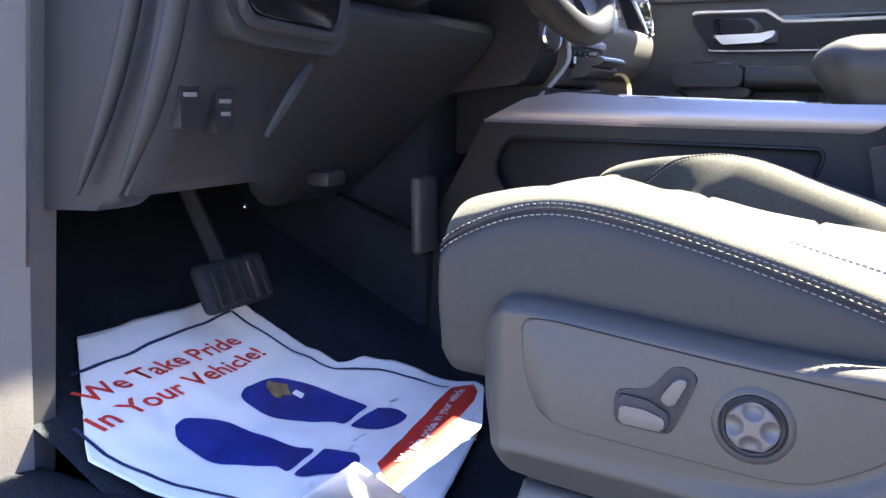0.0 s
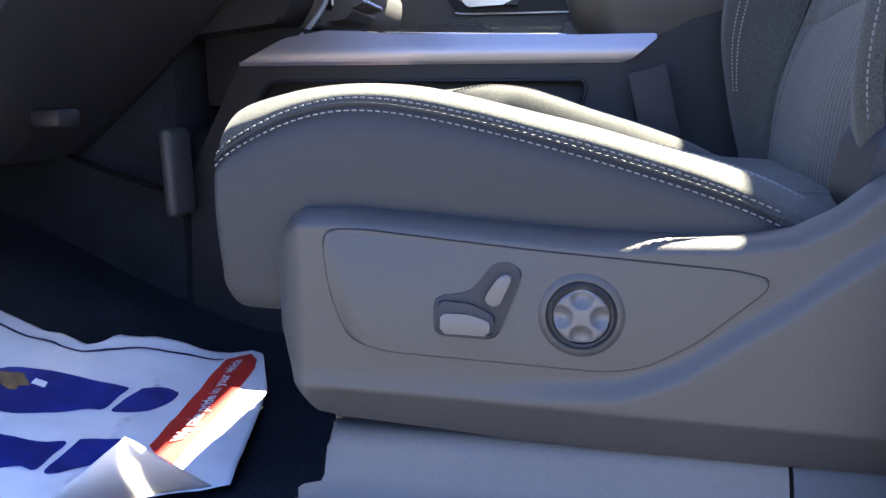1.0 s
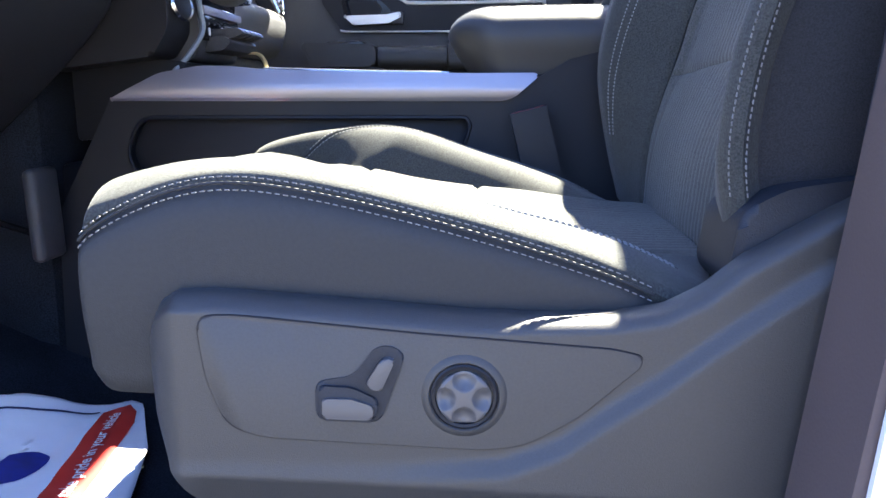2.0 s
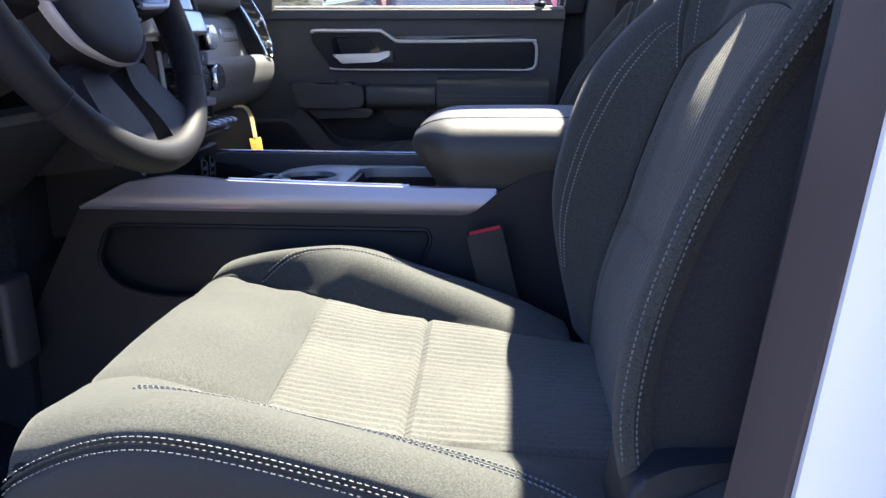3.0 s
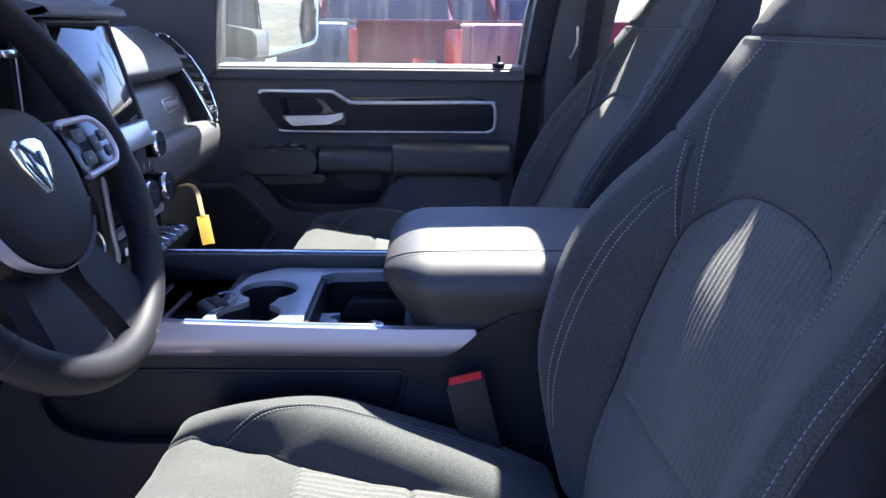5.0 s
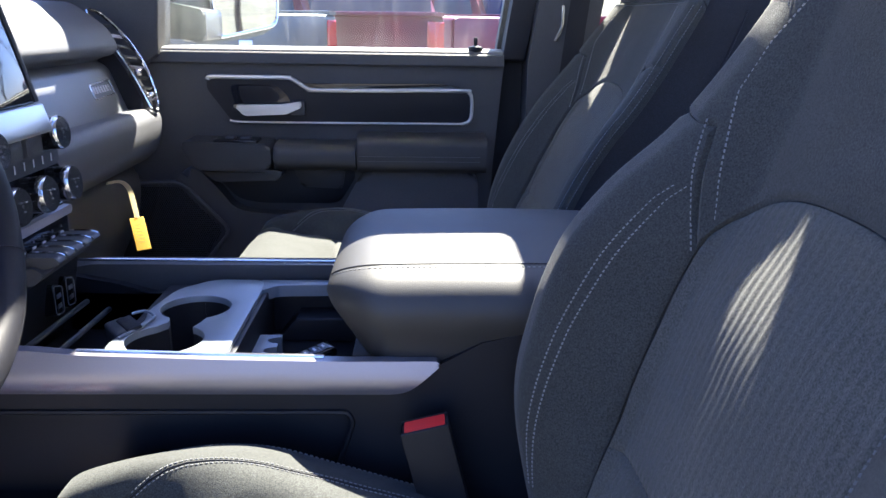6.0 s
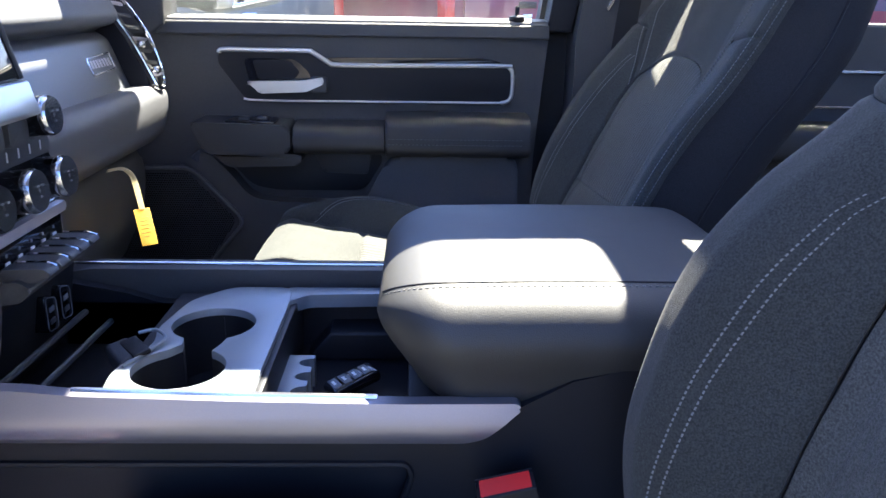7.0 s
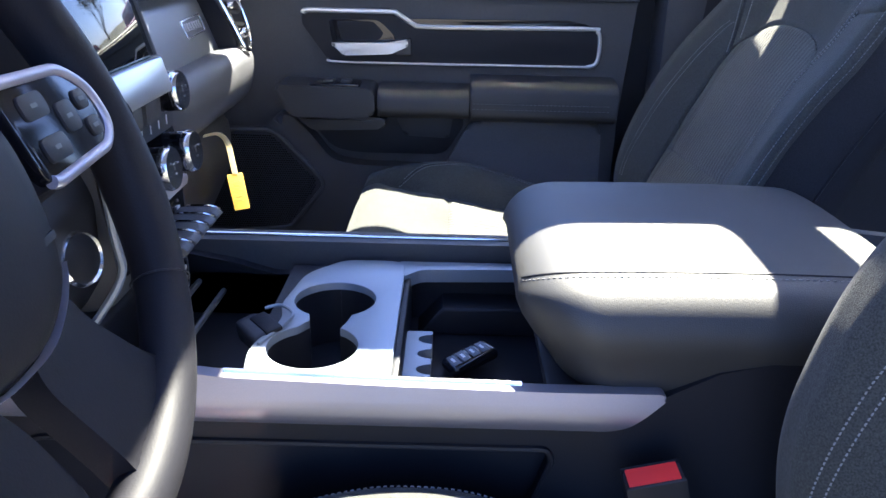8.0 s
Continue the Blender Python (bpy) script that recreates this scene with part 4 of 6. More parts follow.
    part("catch_lip", tube(spline([(-0.288, 0.782, 0.480), (-0.272, 0.786, 0.482), (-0.256, 0.768, 0.482), (-0.260, 0.748, 0.480), (-0.278, 0.706, 0.478)], 24), 0.0019, 8), CUPSILVER, holder, "bright lip of the catch")
    # trays
    part("front_tray", plate([(-0.46, 0.634), (-0.29, 0.634), (-0.27, 0.94), (-0.46, 0.94)], [rounded([(-0.44, 0.642), (-0.30, 0.642), (-0.285, 0.93), (-0.44, 0.93)], 0.01)], "z", 0.455, 0.40), BLACK, con, smooth=False)
    part("tray_floor", block((-0.46, 0.634, 0.385), (0.02, 0.95, 0.40), 0.003), BLACK, con)
    part("tray_wall", block((-0.147, 0.636, 0.39), (-0.139, 0.93, 0.471), 0.002), BLACK, con)
    part("tray_step", prism([(-0.13, 0.40), (0.02, 0.40), (0.02, 0.435), (-0.10, 0.435)], "y", 0.885, 0.93, 0.004), BLACK, con)
    notches = [(-0.110, 0.665), (-0.139, 0.665), (-0.139, 0.825)]
    edge = [(-0.110, 0.825)]
    for yc in (0.806, 0.773, 0.740, 0.707):
        edge += [(-0.110 - 0.016 * math.sin(q), yc + 0.0105 * math.cos(q)) for q in np.linspace(0.05, math.pi - 0.05, 9)]
    part("coin_holder", prism(notches[1:] + edge + notches[:1], "z", 0.435, 0.40, 0.0), CUPSILVER, con, "satin grey coin holder with four notches", smooth=False)
    part("centre_floor", block((-0.60, near + 0.032, 0.04), (0.62, far - 0.03, 0.37), 0.01), BLACK, con)
    # rear bin under the armrest
    part("bin", block((0.03, near + 0.03, 0.37), (0.60, far - 0.022, 0.470), 0.01), DARKGREY, con)
    part("bin_trim", tube([(0.24, 0.965, 0.50), (0.45, 0.965, 0.512), (0.47, 0.80, 0.515)], 0.003, 8), CHROME, con)

    # armrest lid
    arm = thing("console_armrest", (0.13, 0.79, 0.49), "black leather armrest lid with grey stitching on the console", "armrest")
    rows = []
    steps = np.concatenate([np.linspace(0, 0.5, 25) ** 1.6 * 0.5 ** -0.6, np.linspace(0.52, 1, 22)])
    for t in steps:
        fore, aft = max(0.0, 1 - t / 0.15), max(0.0, (t - 0.86) / 0.14)
        x = -0.008 + 0.348 * t
        top = 0.591 - 0.034 * (1 - math.sqrt(1 - 0.98 * fore ** 2)) - 0.028 * aft ** 2.2 - 0.004 * (2 * t - 1) ** 2
        w = 0.189 * (1 - 0.42 * (1 - math.sqrt(1 - 0.98 * fore ** 2)) - 0.10 * aft ** 2.4)
        yc, zb = 0.789, 0.487
        prof = [(-0.90, 0.0), (-0.93, 0.06), (-0.955, 0.25), (-0.985, 0.45), (-0.99, 0.60), (-0.962, 0.75), (-0.915, 0.86), (-0.845, 0.94), (-0.73, 0.982), (-0.4, 1.0), (0, 1.0), (0.4, 0.985), (0.72, 0.94), (0.86, 0.87), (0.96, 0.74), (1.0, 0.55), (1.0, 0.25), (0.985, 0.06), (0.95, 0.0)]
        lean = 0.042 * max(0, 1 - t / 0.45) ** 1.2
        rows.append([(x - lean * min(k[1] / 0.88, 1) * (1 - 0.12 * max(0, k[1] - 0.7) / 0.3) + 0.0135 * lean / 0.042, yc + w * k[0], zb + (top - zb) * k[1]) for k in spline(prof, 60)])
    g = surface(rows, close_u=True)
    bmesh.ops.holes_fill(g, edges=[e for e in g.edges if e.is_boundary], sides=0)
    part("armrest_pad", g, LEATHER, arm, "black leather armrest pad", angle=60)

    for k in (0.43,):
        line = [rows[i][int(k * 59)] for i in range(2, 45)]
        line = [(p[0], p[1] - 0.0001, p[2] + 0.0006) for p in spline(line, 140)]
        part("armrest_stitching", stitches(line, (0, -0.4, 0.92), dash=0.0036, gap=0.0022, width=0.0008), THREAD, arm)
    line = [(p[0], p[1] - 0.0004, p[2] + 0.0003) for p in spline([rows[i][26] for i in range(2, 45)], 140)]
    part("armrest_seam", tube(line, 0.0009, 6), BLACK, arm)
    lip = block((-0.005, 0.635, 0.468), (0.30, 0.945, 0.4785), 0.004)
    part("lid_base", lip, BLACK, arm)
    part("lid_latch", block((-0.004, 0.64, 0.462), (0.012, 0.665, 0.47), 0.003), BLACK, arm)

    # key fob lying in the tray
    fob = thing("key_fob", (-0.05, 0.80, 0.40), "black key fob lying in the console tray", "car key")
    turn = Euler((0, radians(-12), radians(32))).to_matrix().to_4x4()
    m = Matrix.Translation((-0.068, 0.803, 0.414)) @ turn
    body = block((-0.030, -0.016, -0.007), (0.030, 0.016, 0.007), 0.006, 4)
    body.transform(m)
    part("fob_body", body, PIANO, fob)
    for i in range(4):
        b = block((-0.025 + 0.0125 * i, -0.010, 0.0065), (-0.0155 + 0.0125 * i, 0.010, 0.0080), 0.001)
        b.transform(m)
        key = part("fob_button", b, FASCIA, fob)
        b = block((-0.0225 + 0.0125 * i, -0.004, 0.0080), (-0.0195 + 0.0125 * i, 0.004, 0.0084), 0.0)
        b.transform(m)
        part("fob_icon", b, ICON, key)

    # seat belt buckle beside the driver's cushion
    bk = thing("seat_belt_buckle", (0.085, 0.565, 0.30), "black seat belt buckle with a red release button", "seat belt")
    lean = Matrix.Rotation(radians(-14), 4, 'Y')
    bd = prism(rounded([(0.543, 0.30), (0.572, 0.30), (0.572, 0.4505), (0.5695, 0.4510), (0.5695, 0.4475), (0.5460, 0.4475), (0.5460, 0.4510), (0.543, 0.4505)], 0.0008), "x", 0.068, 0.116, 0.0005)
    bd.transform(Matrix.Translation((0.092, 0, 0.38)) @ lean @ Matrix.Translation((-0.092, 0, -0.38)))
    part("buckle_body", bd, BLACK, bk)
    bd = prism([(0.5465, 0.4500), (0.5690, 0.4504), (0.5690, 0.4478), (0.5465, 0.4478)], "x", 0.071, 0.113, 0.0008)
    bd.transform(Matrix.Translation((0.092, 0, 0.38)) @ lean @ Matrix.Translation((-0.092, 0, -0.38)))
    part("release_button", bd, RED, bk, "red release button")
    part("buckle_stalk", tube([(0.10, 0.567, 0.16), (0.096, 0.567, 0.35)], 0.014, 8, flat=0.5), BLACK, bk)


build_console()


# ---- dashboard ----
def build_dash():
    dash = thing("dashboard", (-0.6, 0.75, 0.35), "dark grey soft-touch dashboard with silver details", "dashboard")
    # top and passenger side
    top = rounded([(-1.06, 0.60), (-0.60, 0.60), (-0.56, 0.755), (-0.526, 0.763), (-0.514, 0.778), (-0.532, 0.815), (-0.60, 0.862), (-1.06, 0.83)], 0.02)
    part("upper_pad", prism(top, "y", 0.90, 1.452, 0.012), DASHMAT, dash, "soft dark grey dash top")
    part("driver_top", prism(rounded([(-1.06, 0.60), (-0.62, 0.60), (-0.56, 0.80), (-0.56, 0.90), (-0.63, 0.93), (-1.06, 0.85)], 0.03), "y", -0.02, 0.64, 0.02), DASHMAT, dash)
    part("centre_top", prism(rounded([(-1.06, 0.60), (-0.50, 0.60), (-0.50, 0.86), (-0.62, 0.90), (-1.06, 0.84)], 0.02), "y", 0.64, 0.90, 0.0), DASHMAT, dash)
    fas = rounded([(-0.62, 0.63), (-0.500, 0.645), (-0.506, 0.656), (-0.538, 0.740), (-0.56, 0.752), (-0.62, 0.752)], 0.01)
    fascia = part("fascia", prism(fas, "y", 0.90, 1.452, 0.005), FASCIA, dash, "dark grey fascia above the glove box")
    part("fascia_trim", tube([(-0.518, 0.90, 0.648), (-0.518, 1.43, 0.648)], 0.004, 8), SILVER, dash)
    shelf = rounded([(-0.62, 0.56), (-0.50, 0.545), (-0.468, 0.575), (-0.457, 0.612), (-0.457, 0.642), (-0.470, 0.660), (-0.505, 0.657), (-0.62, 0.648)], 0.014)
    part("shelf", prism(shelf, "y", 1.500, 0.905, 0.022, 5), DASHMAT, dash, "padded dash shelf over the glove box")
    glove = rounded([(-0.64, 0.30), (-0.56, 0.33), (-0.510, 0.43), (-0.500, 0.50), (-0.508, 0.548), (-0.62, 0.552)], 0.02)
    part("glove_box", prism(glove, "y", 1.47, 0.915, 0.012), DARKGREY, dash, "dark grey glove box lid")
    part("glove_box_side", prism(rounded([(-0.62, 0.30), (-0.53, 0.36), (-0.485, 0.45), (-0.48, 0.55), (-0.62, 0.552)], 0.02), "y", 0.90, 0.914, 0.003), DARKGREY, dash)
    part("glove_catch", prism(rounded([(1.072, 0.505), (1.112, 0.525), (1.094, 0.485)], 0.003), "x", -0.498, -0.51, 0.001), BLACK, dash)
    # script badge on the fascia: a raised outline with plain bars
    part("badge_frame", tube([(-0.5225 - (p[1] - 0.70) * 0.38, p[0], p[1]) for p in rounded([(1.325, 0.688), (1.425, 0.692), (1.425, 0.718), (1.325, 0.714)], 0.004)], 0.0018, 6, closed=True), CHROME, fascia)
    for k in range(7):
        part("badge_bar", block((-0.5270, 1.334 + 0.0125 * k, 0.697), (-0.5235, 1.3415 + 0.0125 * k, 0.710), 0.0005, turn=Matrix.Rotation(radians(-20), 4, 'Y')), SILVER, fascia)
    # outer air vent, a tall chrome-edged oval
    LEFT = [(0.660, -0.462), (0.69, -0.476), (0.74, -0.501), (0.786, -0.531), (0.836, -0.568)]
    RIGHT = [(0.666, -0.459), (0.695, -0.463), (0.745, -0.481), (0.80, -0.516), (0.836, -0.552)]
    loop = [(x, 1.460, z) for z, x in LEFT] + [(-0.568, 1.474, 0.847)] + [(x, 1.490, z) for z, x in RIGHT[::-1]] + [(-0.458, 1.478, 0.653)]
    ringp = spline(loop + loop[:1], 90)[:-1]
    cap = [(x - 0.008, z) for z, x in LEFT]
    part("end_cap", prism(rounded([(-1.06, 0.50), (-0.60, 0.56), (-0.50, 0.62)] + cap + [(-0.62, 0.862), (-1.06, 0.85)], 0.02), "y", 1.456, 1.504, 0.004), BLACK, dash, "black dash end with an air vent")
    vent = part("air_vent", tube(ringp, 0.0036, 8, closed=True), BRIGHT, dash, "chrome-edged air vent")
    for k in range(8):
        z = 0.680 + 0.020 * k
        a, b = Vector((interp(z, LEFT), 1.463, z)), Vector((interp(z, RIGHT) - 0.004, 1.487, z - 0.004))
        part("vent_vane", tube([a, a.lerp(b, 0.5) + Vector((0.003, 0, 0)), b], 0.0052, 8, flat=0.35), DARKGREY if k % 3 else SILVER, vent)
    for z in (0.684, 0.728):
        part("vent_tab", turned([(0.007, -0.004), (0.0075, 0.002), (0.005, 0.007), (0.001, 0.009)], (interp(z, LEFT) + 0.006, 1.476, z), (1, -0.25, 0.35), 16), BRIGHT, vent, "chrome vent tab")

    # centre stack: screen, knobs, buttons
    tilt = Matrix.Rotation(radians(-15.6), 4, 'Y')
    scr = thing("touch_screen", (-0.41, 0.722, 0.72), "glossy dark touch screen with a silver frame in the dashboard", "screen")

    def leaned(lo, hi, bev, origin=(-0.407, 0.722, 0.80)):
        b = block(lo, hi, bev, 3)
        b.transform(Matrix.Translation(origin) @ tilt)
        return b
    part("screen_glass", leaned((-0.010, -0.094, -0.066), (0.000, 0.094, 0.070), 0.002), SCREENGLASS, scr, "glossy dark glass")
    part("screen_housing", leaned((-0.07, -0.100, -0.085), (-0.004, 0.100, 0.082), 0.006), BLACK, scr)
    for s in (-1, 1):
        part("screen_frame", leaned((-0.02, s * 0.097 - 0.0025, -0.066), (0.002, s * 0.097 + 0.0025, 0.078), 0.002), DARKGREY, scr)
    part("screen_frame", leaned((-0.02, -0.10, 0.072), (0.002, 0.10, 0.078), 0.002), DARKGREY, scr)
    part("screen_sill", leaned((-0.02, -0.100, -0.103), (0.005, 0.100, -0.0675), 0.004), STRIP, scr, "pale silver strip under the glass")
    hood = prism(rounded([(-0.60, 0.868), (-0.47, 0.876), (-0.405, 0.878), (-0.41, 0.890), (-0.50, 0.908), (-0.60, 0.908)], 0.008), "y", 0.60, 0.84, 0.012)
    part("screen_hood", hood, DASHMAT, scr, "soft hood over the screen")

    stack = thing("control_panel", (-0.42, 0.79, 0.50), "black centre stack panel with knobs and button rows", "car controls")
    face = rounded([(-0.58, 0.50), (-0.405, 0.52), (-0.398, 0.56), (-0.405, 0.62), (-0.412, 0.715), (-0.58, 0.72)], 0.01)
    part("panel", prism(face, "y", 0.688, 0.892, 0.006), DARKGREY, stack)
    part("upper_strip", prism(rounded([(0.66, 0.690), (0.85, 0.690), (0.85, 0.722), (0.66, 0.722)], 0.004), "x", -0.394, -0.42, 0.003), SILVER, stack, "pale silver strip under the screen")
    for k in range(2):
        part("strip_button", prism(rounded([(0.725 + 0.05 * k, 0.674), (0.765 + 0.05 * k, 0.674), (0.765 + 0.05 * k, 0.698), (0.725 + 0.05 * k, 0.698)], 0.004), "x", -0.388, -0.41, 0.003), DARKGREY, stack)
    part("button_bar", prism(rounded([(0.70, 0.652), (0.882, 0.652), (0.882, 0.672), (0.70, 0.672)], 0.003), "x", -0.400, -0.42, 0.002), DARKGREY, stack)
    for k in range(7):
        part("button_mark", block((-0.4005, 0.715 + 0.024 * k, 0.658), (-0.3993, 0.717 + 0.024 * k, 0.668), 0.0), ICON, stack)
    part("knob_band", prism(rounded([(0.692, 0.600), (0.885, 0.600), (0.885, 0.652), (0.692, 0.652)], 0.006), "x", -0.4015, -0.42, 0.002), PIANO, stack, "gloss black band behind the knobs")
    part("band_edge", tube([(-0.4, 0.693, 0.599), (-0.4, 0.886, 0.599)], 0.0018, 6), CHROME, stack)
    ax = Vector((1, -0.02, 0.10))

    def knob(at, r, d):
        k = part("knob", turned([(r * 0.98, 0), (r, d * 0.55), (r * 0.98, d * 0.75)], at, ax, 36), PIANO, stack, "black rotary knob with a chrome ring")
        part("knob_ring", turned([(r * 0.97, d * 0.72), (r * 1.03, d * 0.80), (r * 1.01, d * 0.90), (r * 0.93, d)], at, ax, 36), CHROME, k)
        part("knob_face", turned([(r * 0.94, d * 0.9), (r * 0.93, d * 0.995), (r * 0.88, d * 0.985), (r * 0.5, d * 0.99), (r * 0.1, d)], at, ax, 36), SWITCH, k)
        for dy, dz in ((0.006, 0.004), (-0.005, 0.005), (0.0, -0.006)):
            part("knob_mark", block((at[0] + d, at[1] + dy - 0.0022, at[2] + d * 0.1 + dz - 0.0008), (at[0] + d + 0.0012, at[1] + dy + 0.0022, at[2] + d * 0.1 + dz + 0.0008), 0.0), DIMTHREAD, k)
    for y in (0.706, 0.776, 0.846):
        knob((-0.402, y, 0.630), 0.0218, 0.036)
    for y in (0.690, 0.846):
        knob((-0.404, y, 0.694), 0.0205, 0.030)
    # lower button strip with lit legends, and paddle switches under it
    part("legend_strip", prism(rounded([(0.70, 0.548), (0.878, 0.548), (0.878, 0.586), (0.70, 0.586)], 0.004), "x", -0.396, -0.415, 0.002), PIANO, stack, "gloss black button strip")
    part("strip_lip", prism(rounded([(0.694, 0.586), (0.884, 0.586), (0.884, 0.597), (0.694, 0.597)], 0.003), "x", -0.391, -0.41, 0.002), SILVER, stack)
    for k in range(6):
        part("legend", block((-0.3962, 0.722 + 0.026 * k, 0.556), (-0.3948, 0.730 + 0.026 * k, 0.567), 0.0), ICON, stack)
        part("legend", block((-0.3962, 0.724 + 0.026 * k, 0.572), (-0.3948, 0.727 + 0.026 * k, 0.575), 0.0), DIMTHREAD, stack)
    part("paddle_rail", prism(rounded([(-0.41, 0.530), (-0.375, 0.535), (-0.362, 0.548), (-0.375, 0.556), (-0.41, 0.552)], 0.004), "y", 0.725, 0.868, 0.006), DARKGREY, stack)
    for k in range(5):
        y = 0.742 + 0.026 * k
        pd = part("paddle_switch", prism(rounded([(-0.395, 0.552), (-0.362, 0.553), (-0.345, 0.560), (-0.352, 0.567), (-0.395, 0.566)], 0.004), "y", y - 0.010, y + 0.010, 0.003), DARKGREY, stack, "dark paddle switch with a bright edge")
        part("paddle_edge", tube([(-0.386, y + 0.011, 0.567), (-0.360, y + 0.011, 0.5675), (-0.349, y + 0.011, 0.564)], 0.0018, 6), BRIGHT, pd)
    low = rounded([(-0.58, 0.40), (-0.425, 0.43), (-0.410, 0.515), (-0.58, 0.53)], 0.008)
    part("lower_panel", prism(low, "y", 0.66, 0.93, 0.004), BLACK, stack)
    for y in (0.845, 0.882):
        sock = part("usb_socket", prism(rounded([(y - 0.013, 0.456), (y + 0.013, 0.452), (y + 0.013, 0.492), (y - 0.013, 0.500)], 0.005), "x", -0.405, -0.425, 0.002), PIANO, stack, "USB socket with a white outline")
        part("socket_outline", tube([(-0.4045, p[0], p[1]) for p in rounded([(y - 0.012, 0.458), (y + 0.012, 0.454), (y + 0.012, 0.491), (y - 0.012, 0.498)], 0.006)], 0.0007, 5, closed=True), DIMTHREAD, sock)
        for k in range(2):
            part("socket_slot", block((-0.406, y - 0.006, 0.464 + 0.014 * k), (-0.4035, y + 0.006, 0.470 + 0.014 * k), 0.001), DIMTHREAD if k else DARKGREY, sock)
    for k in range(2):
        part("tray_ridge", tube([(-0.415 + 0.03 * k, 0.66, 0.443 - 0.012 * k), (-0.405 + 0.03 * k, 0.93, 0.443 - 0.012 * k)], 0.004, 8), DARKGREY, stack)

    # driver's lower dash: knee panel, end trim, light switch, small buttons
    def knee(a, b):
        y = -0.06 + 0.66 * b
        z0, z1 = 0.60, 0.395 - 0.075 * smooth_step(0.25, 0.7, b)
        x0, x1 = -0.475, -0.55 - 0.22 * smooth_step(0.2, 0.75, b)
        s = a ** 1.0
        return (x0 + (x1 - x0) * s ** 1.6 - 0.03 * math.sin(math.pi * a) * b, y, z0 + (z1 - z0) * s)
    part("knee_panel", pad(knee, 40, 50, thick=0.03, roll=0.02, depth=0.012, flip=1), KNEE, dash, "black knee panel under the steering column")
    for y_, r_, line in ((-0.062, 0.010, [(-0.462, 0.80), (-0.470, 0.66), (-0.483, 0.576), (-0.517, 0.49), (-0.558, 0.420), (-0.570, 0.402)]), (-0.070, 0.008, [(-0.50, 0.80), (-0.510, 0.66), (-0.527, 0.578), (-0.565, 0.49), (-0.612, 0.410), (-0.618, 0.400)])):
        part("end_trim", tube(spline([(x, y_, z) for x, z in line], 28), [r_ * (1 - 0.8 * smooth_step(14, 26, k)) for k in range(28)], 10), KNEE, dash)
    part("trim_ridge", tube(spline([(-0.468, 0.105, 0.53), (-0.478, 0.085, 0.50), (-0.497, 0.065, 0.455)], 12), [0.003 + 0.004 * math.sin(math.pi * k / 11) for k in range(12)], 8), KNEE, dash)
    part("end_face", prism(rounded([(-1.0, 0.36), (-0.58, 0.385), (-0.52, 0.48), (-0.49, 0.62), (-0.48, 0.85), (-1.0, 0.88)], 0.03), "y", -0.055, -0.02, 0.01), KNEE, dash)
    lamp = part("light_switch", prism(rounded([(-0.022, 0.545), (0.140, 0.537), (0.158, 0.57), (0.158, 0.72), (-0.037, 0.72), (-0.037, 0.60)], 0.03), "x", -0.456, -0.49, 0.005, 3), KNEE, dash, "dark headlamp switch panel with a raised rim")
    part("switch_recess", prism(rounded([(0.0, 0.57), (0.122, 0.563), (0.134, 0.59), (0.134, 0.70), (-0.014, 0.70), (-0.014, 0.59)], 0.02), "x", -0.4505, -0.47, 0.003), PIANO, lamp)
    part("switch_rim", tube([(-0.454, p[0], p[1]) for p in rounded([(-0.006, 0.563), (0.127, 0.556), (0.141, 0.588), (0.141, 0.706), (-0.021, 0.706), (-0.021, 0.588)], 0.022)], 0.007, 8, closed=True), KNEE, lamp)
    for y in (0.027, 0.085):
        part("switch_dial", turned([(0.018, 0), (0.018, 0.012), (0.014, 0.015)], (-0.452, y, 0.608), (1, 0, 0.1), 24), DARKGREY, lamp)
    for y, z in ((-0.036, 0.496), (0.009, 0.490)):
        btn = part("dash_button", prism(rounded([(y - 0.012, z - 0.03), (y + 0.012, z - 0.03), (y + 0.012, z + 0.012), (y - 0.012, z + 0.012)], 0.003), "x", -0.4985, -0.53, 0.002), BLACK, dash, "small black dash button with white legend")
        part("button_legend", block((-0.4990, y - 0.008, z - 0.001), (-0.4978, y + 0.008, z + 0.003), 0.0), DIMTHREAD, btn)
        part("button_legend", block((-0.4990, y - 0.006, z - 0.013), (-0.4978, y + 0.006, z - 0.009), 0.0), DIMTHREAD if y > 0 else BLACK, btn)
    for at in ((-0.545, 0.243, 0.392), (-0.80, 0.37, 0.325)):
        part("panel_clip", turned([(0.005, 0), (0.004, 0.002), (0.001, 0.003)], at, (1, -0.5, 0.3), 10), BRIGHT, dash)
    part("release_lever", block((-0.57, 0.225, 0.385), (-0.535, 0.265, 0.405), 0.006), BLACK, dash)
    # steering column and instrument hood
    col = tube([(-0.75, 0.335, 0.585), (-0.55, 0.335, 0.665), (-0.41, 0.335, 0.715)], [0.075, 0.078, 0.066], 20)
    part("column_shroud", col, BLACK, dash, "black steering column shroud")
    part("cluster_hood", prism(rounded([(-0.80, 0.78), (-0.56, 0.78), (-0.50, 0.90), (-0.50, 0.935), (-0.58, 0.945), (-0.80, 0.92)], 0.02), "y", 0.11, 0.57, 0.02), BLACK, dash)
    part("cluster_face", prism(rounded([(0.13, 0.79), (0.55, 0.79), (0.53, 0.90), (0.15, 0.90)], 0.03), "x", -0.545, -0.56, 0.003), PIANO, dash)
    cv = part("side_vent", prism(rounded([(0.535, 0.74), (0.610, 0.74), (0.610, 0.88), (0.535, 0.89)], 0.01), "x", -0.458, -0.50, 0.004), PIANO, dash, "gloss black air vent beside the screen")
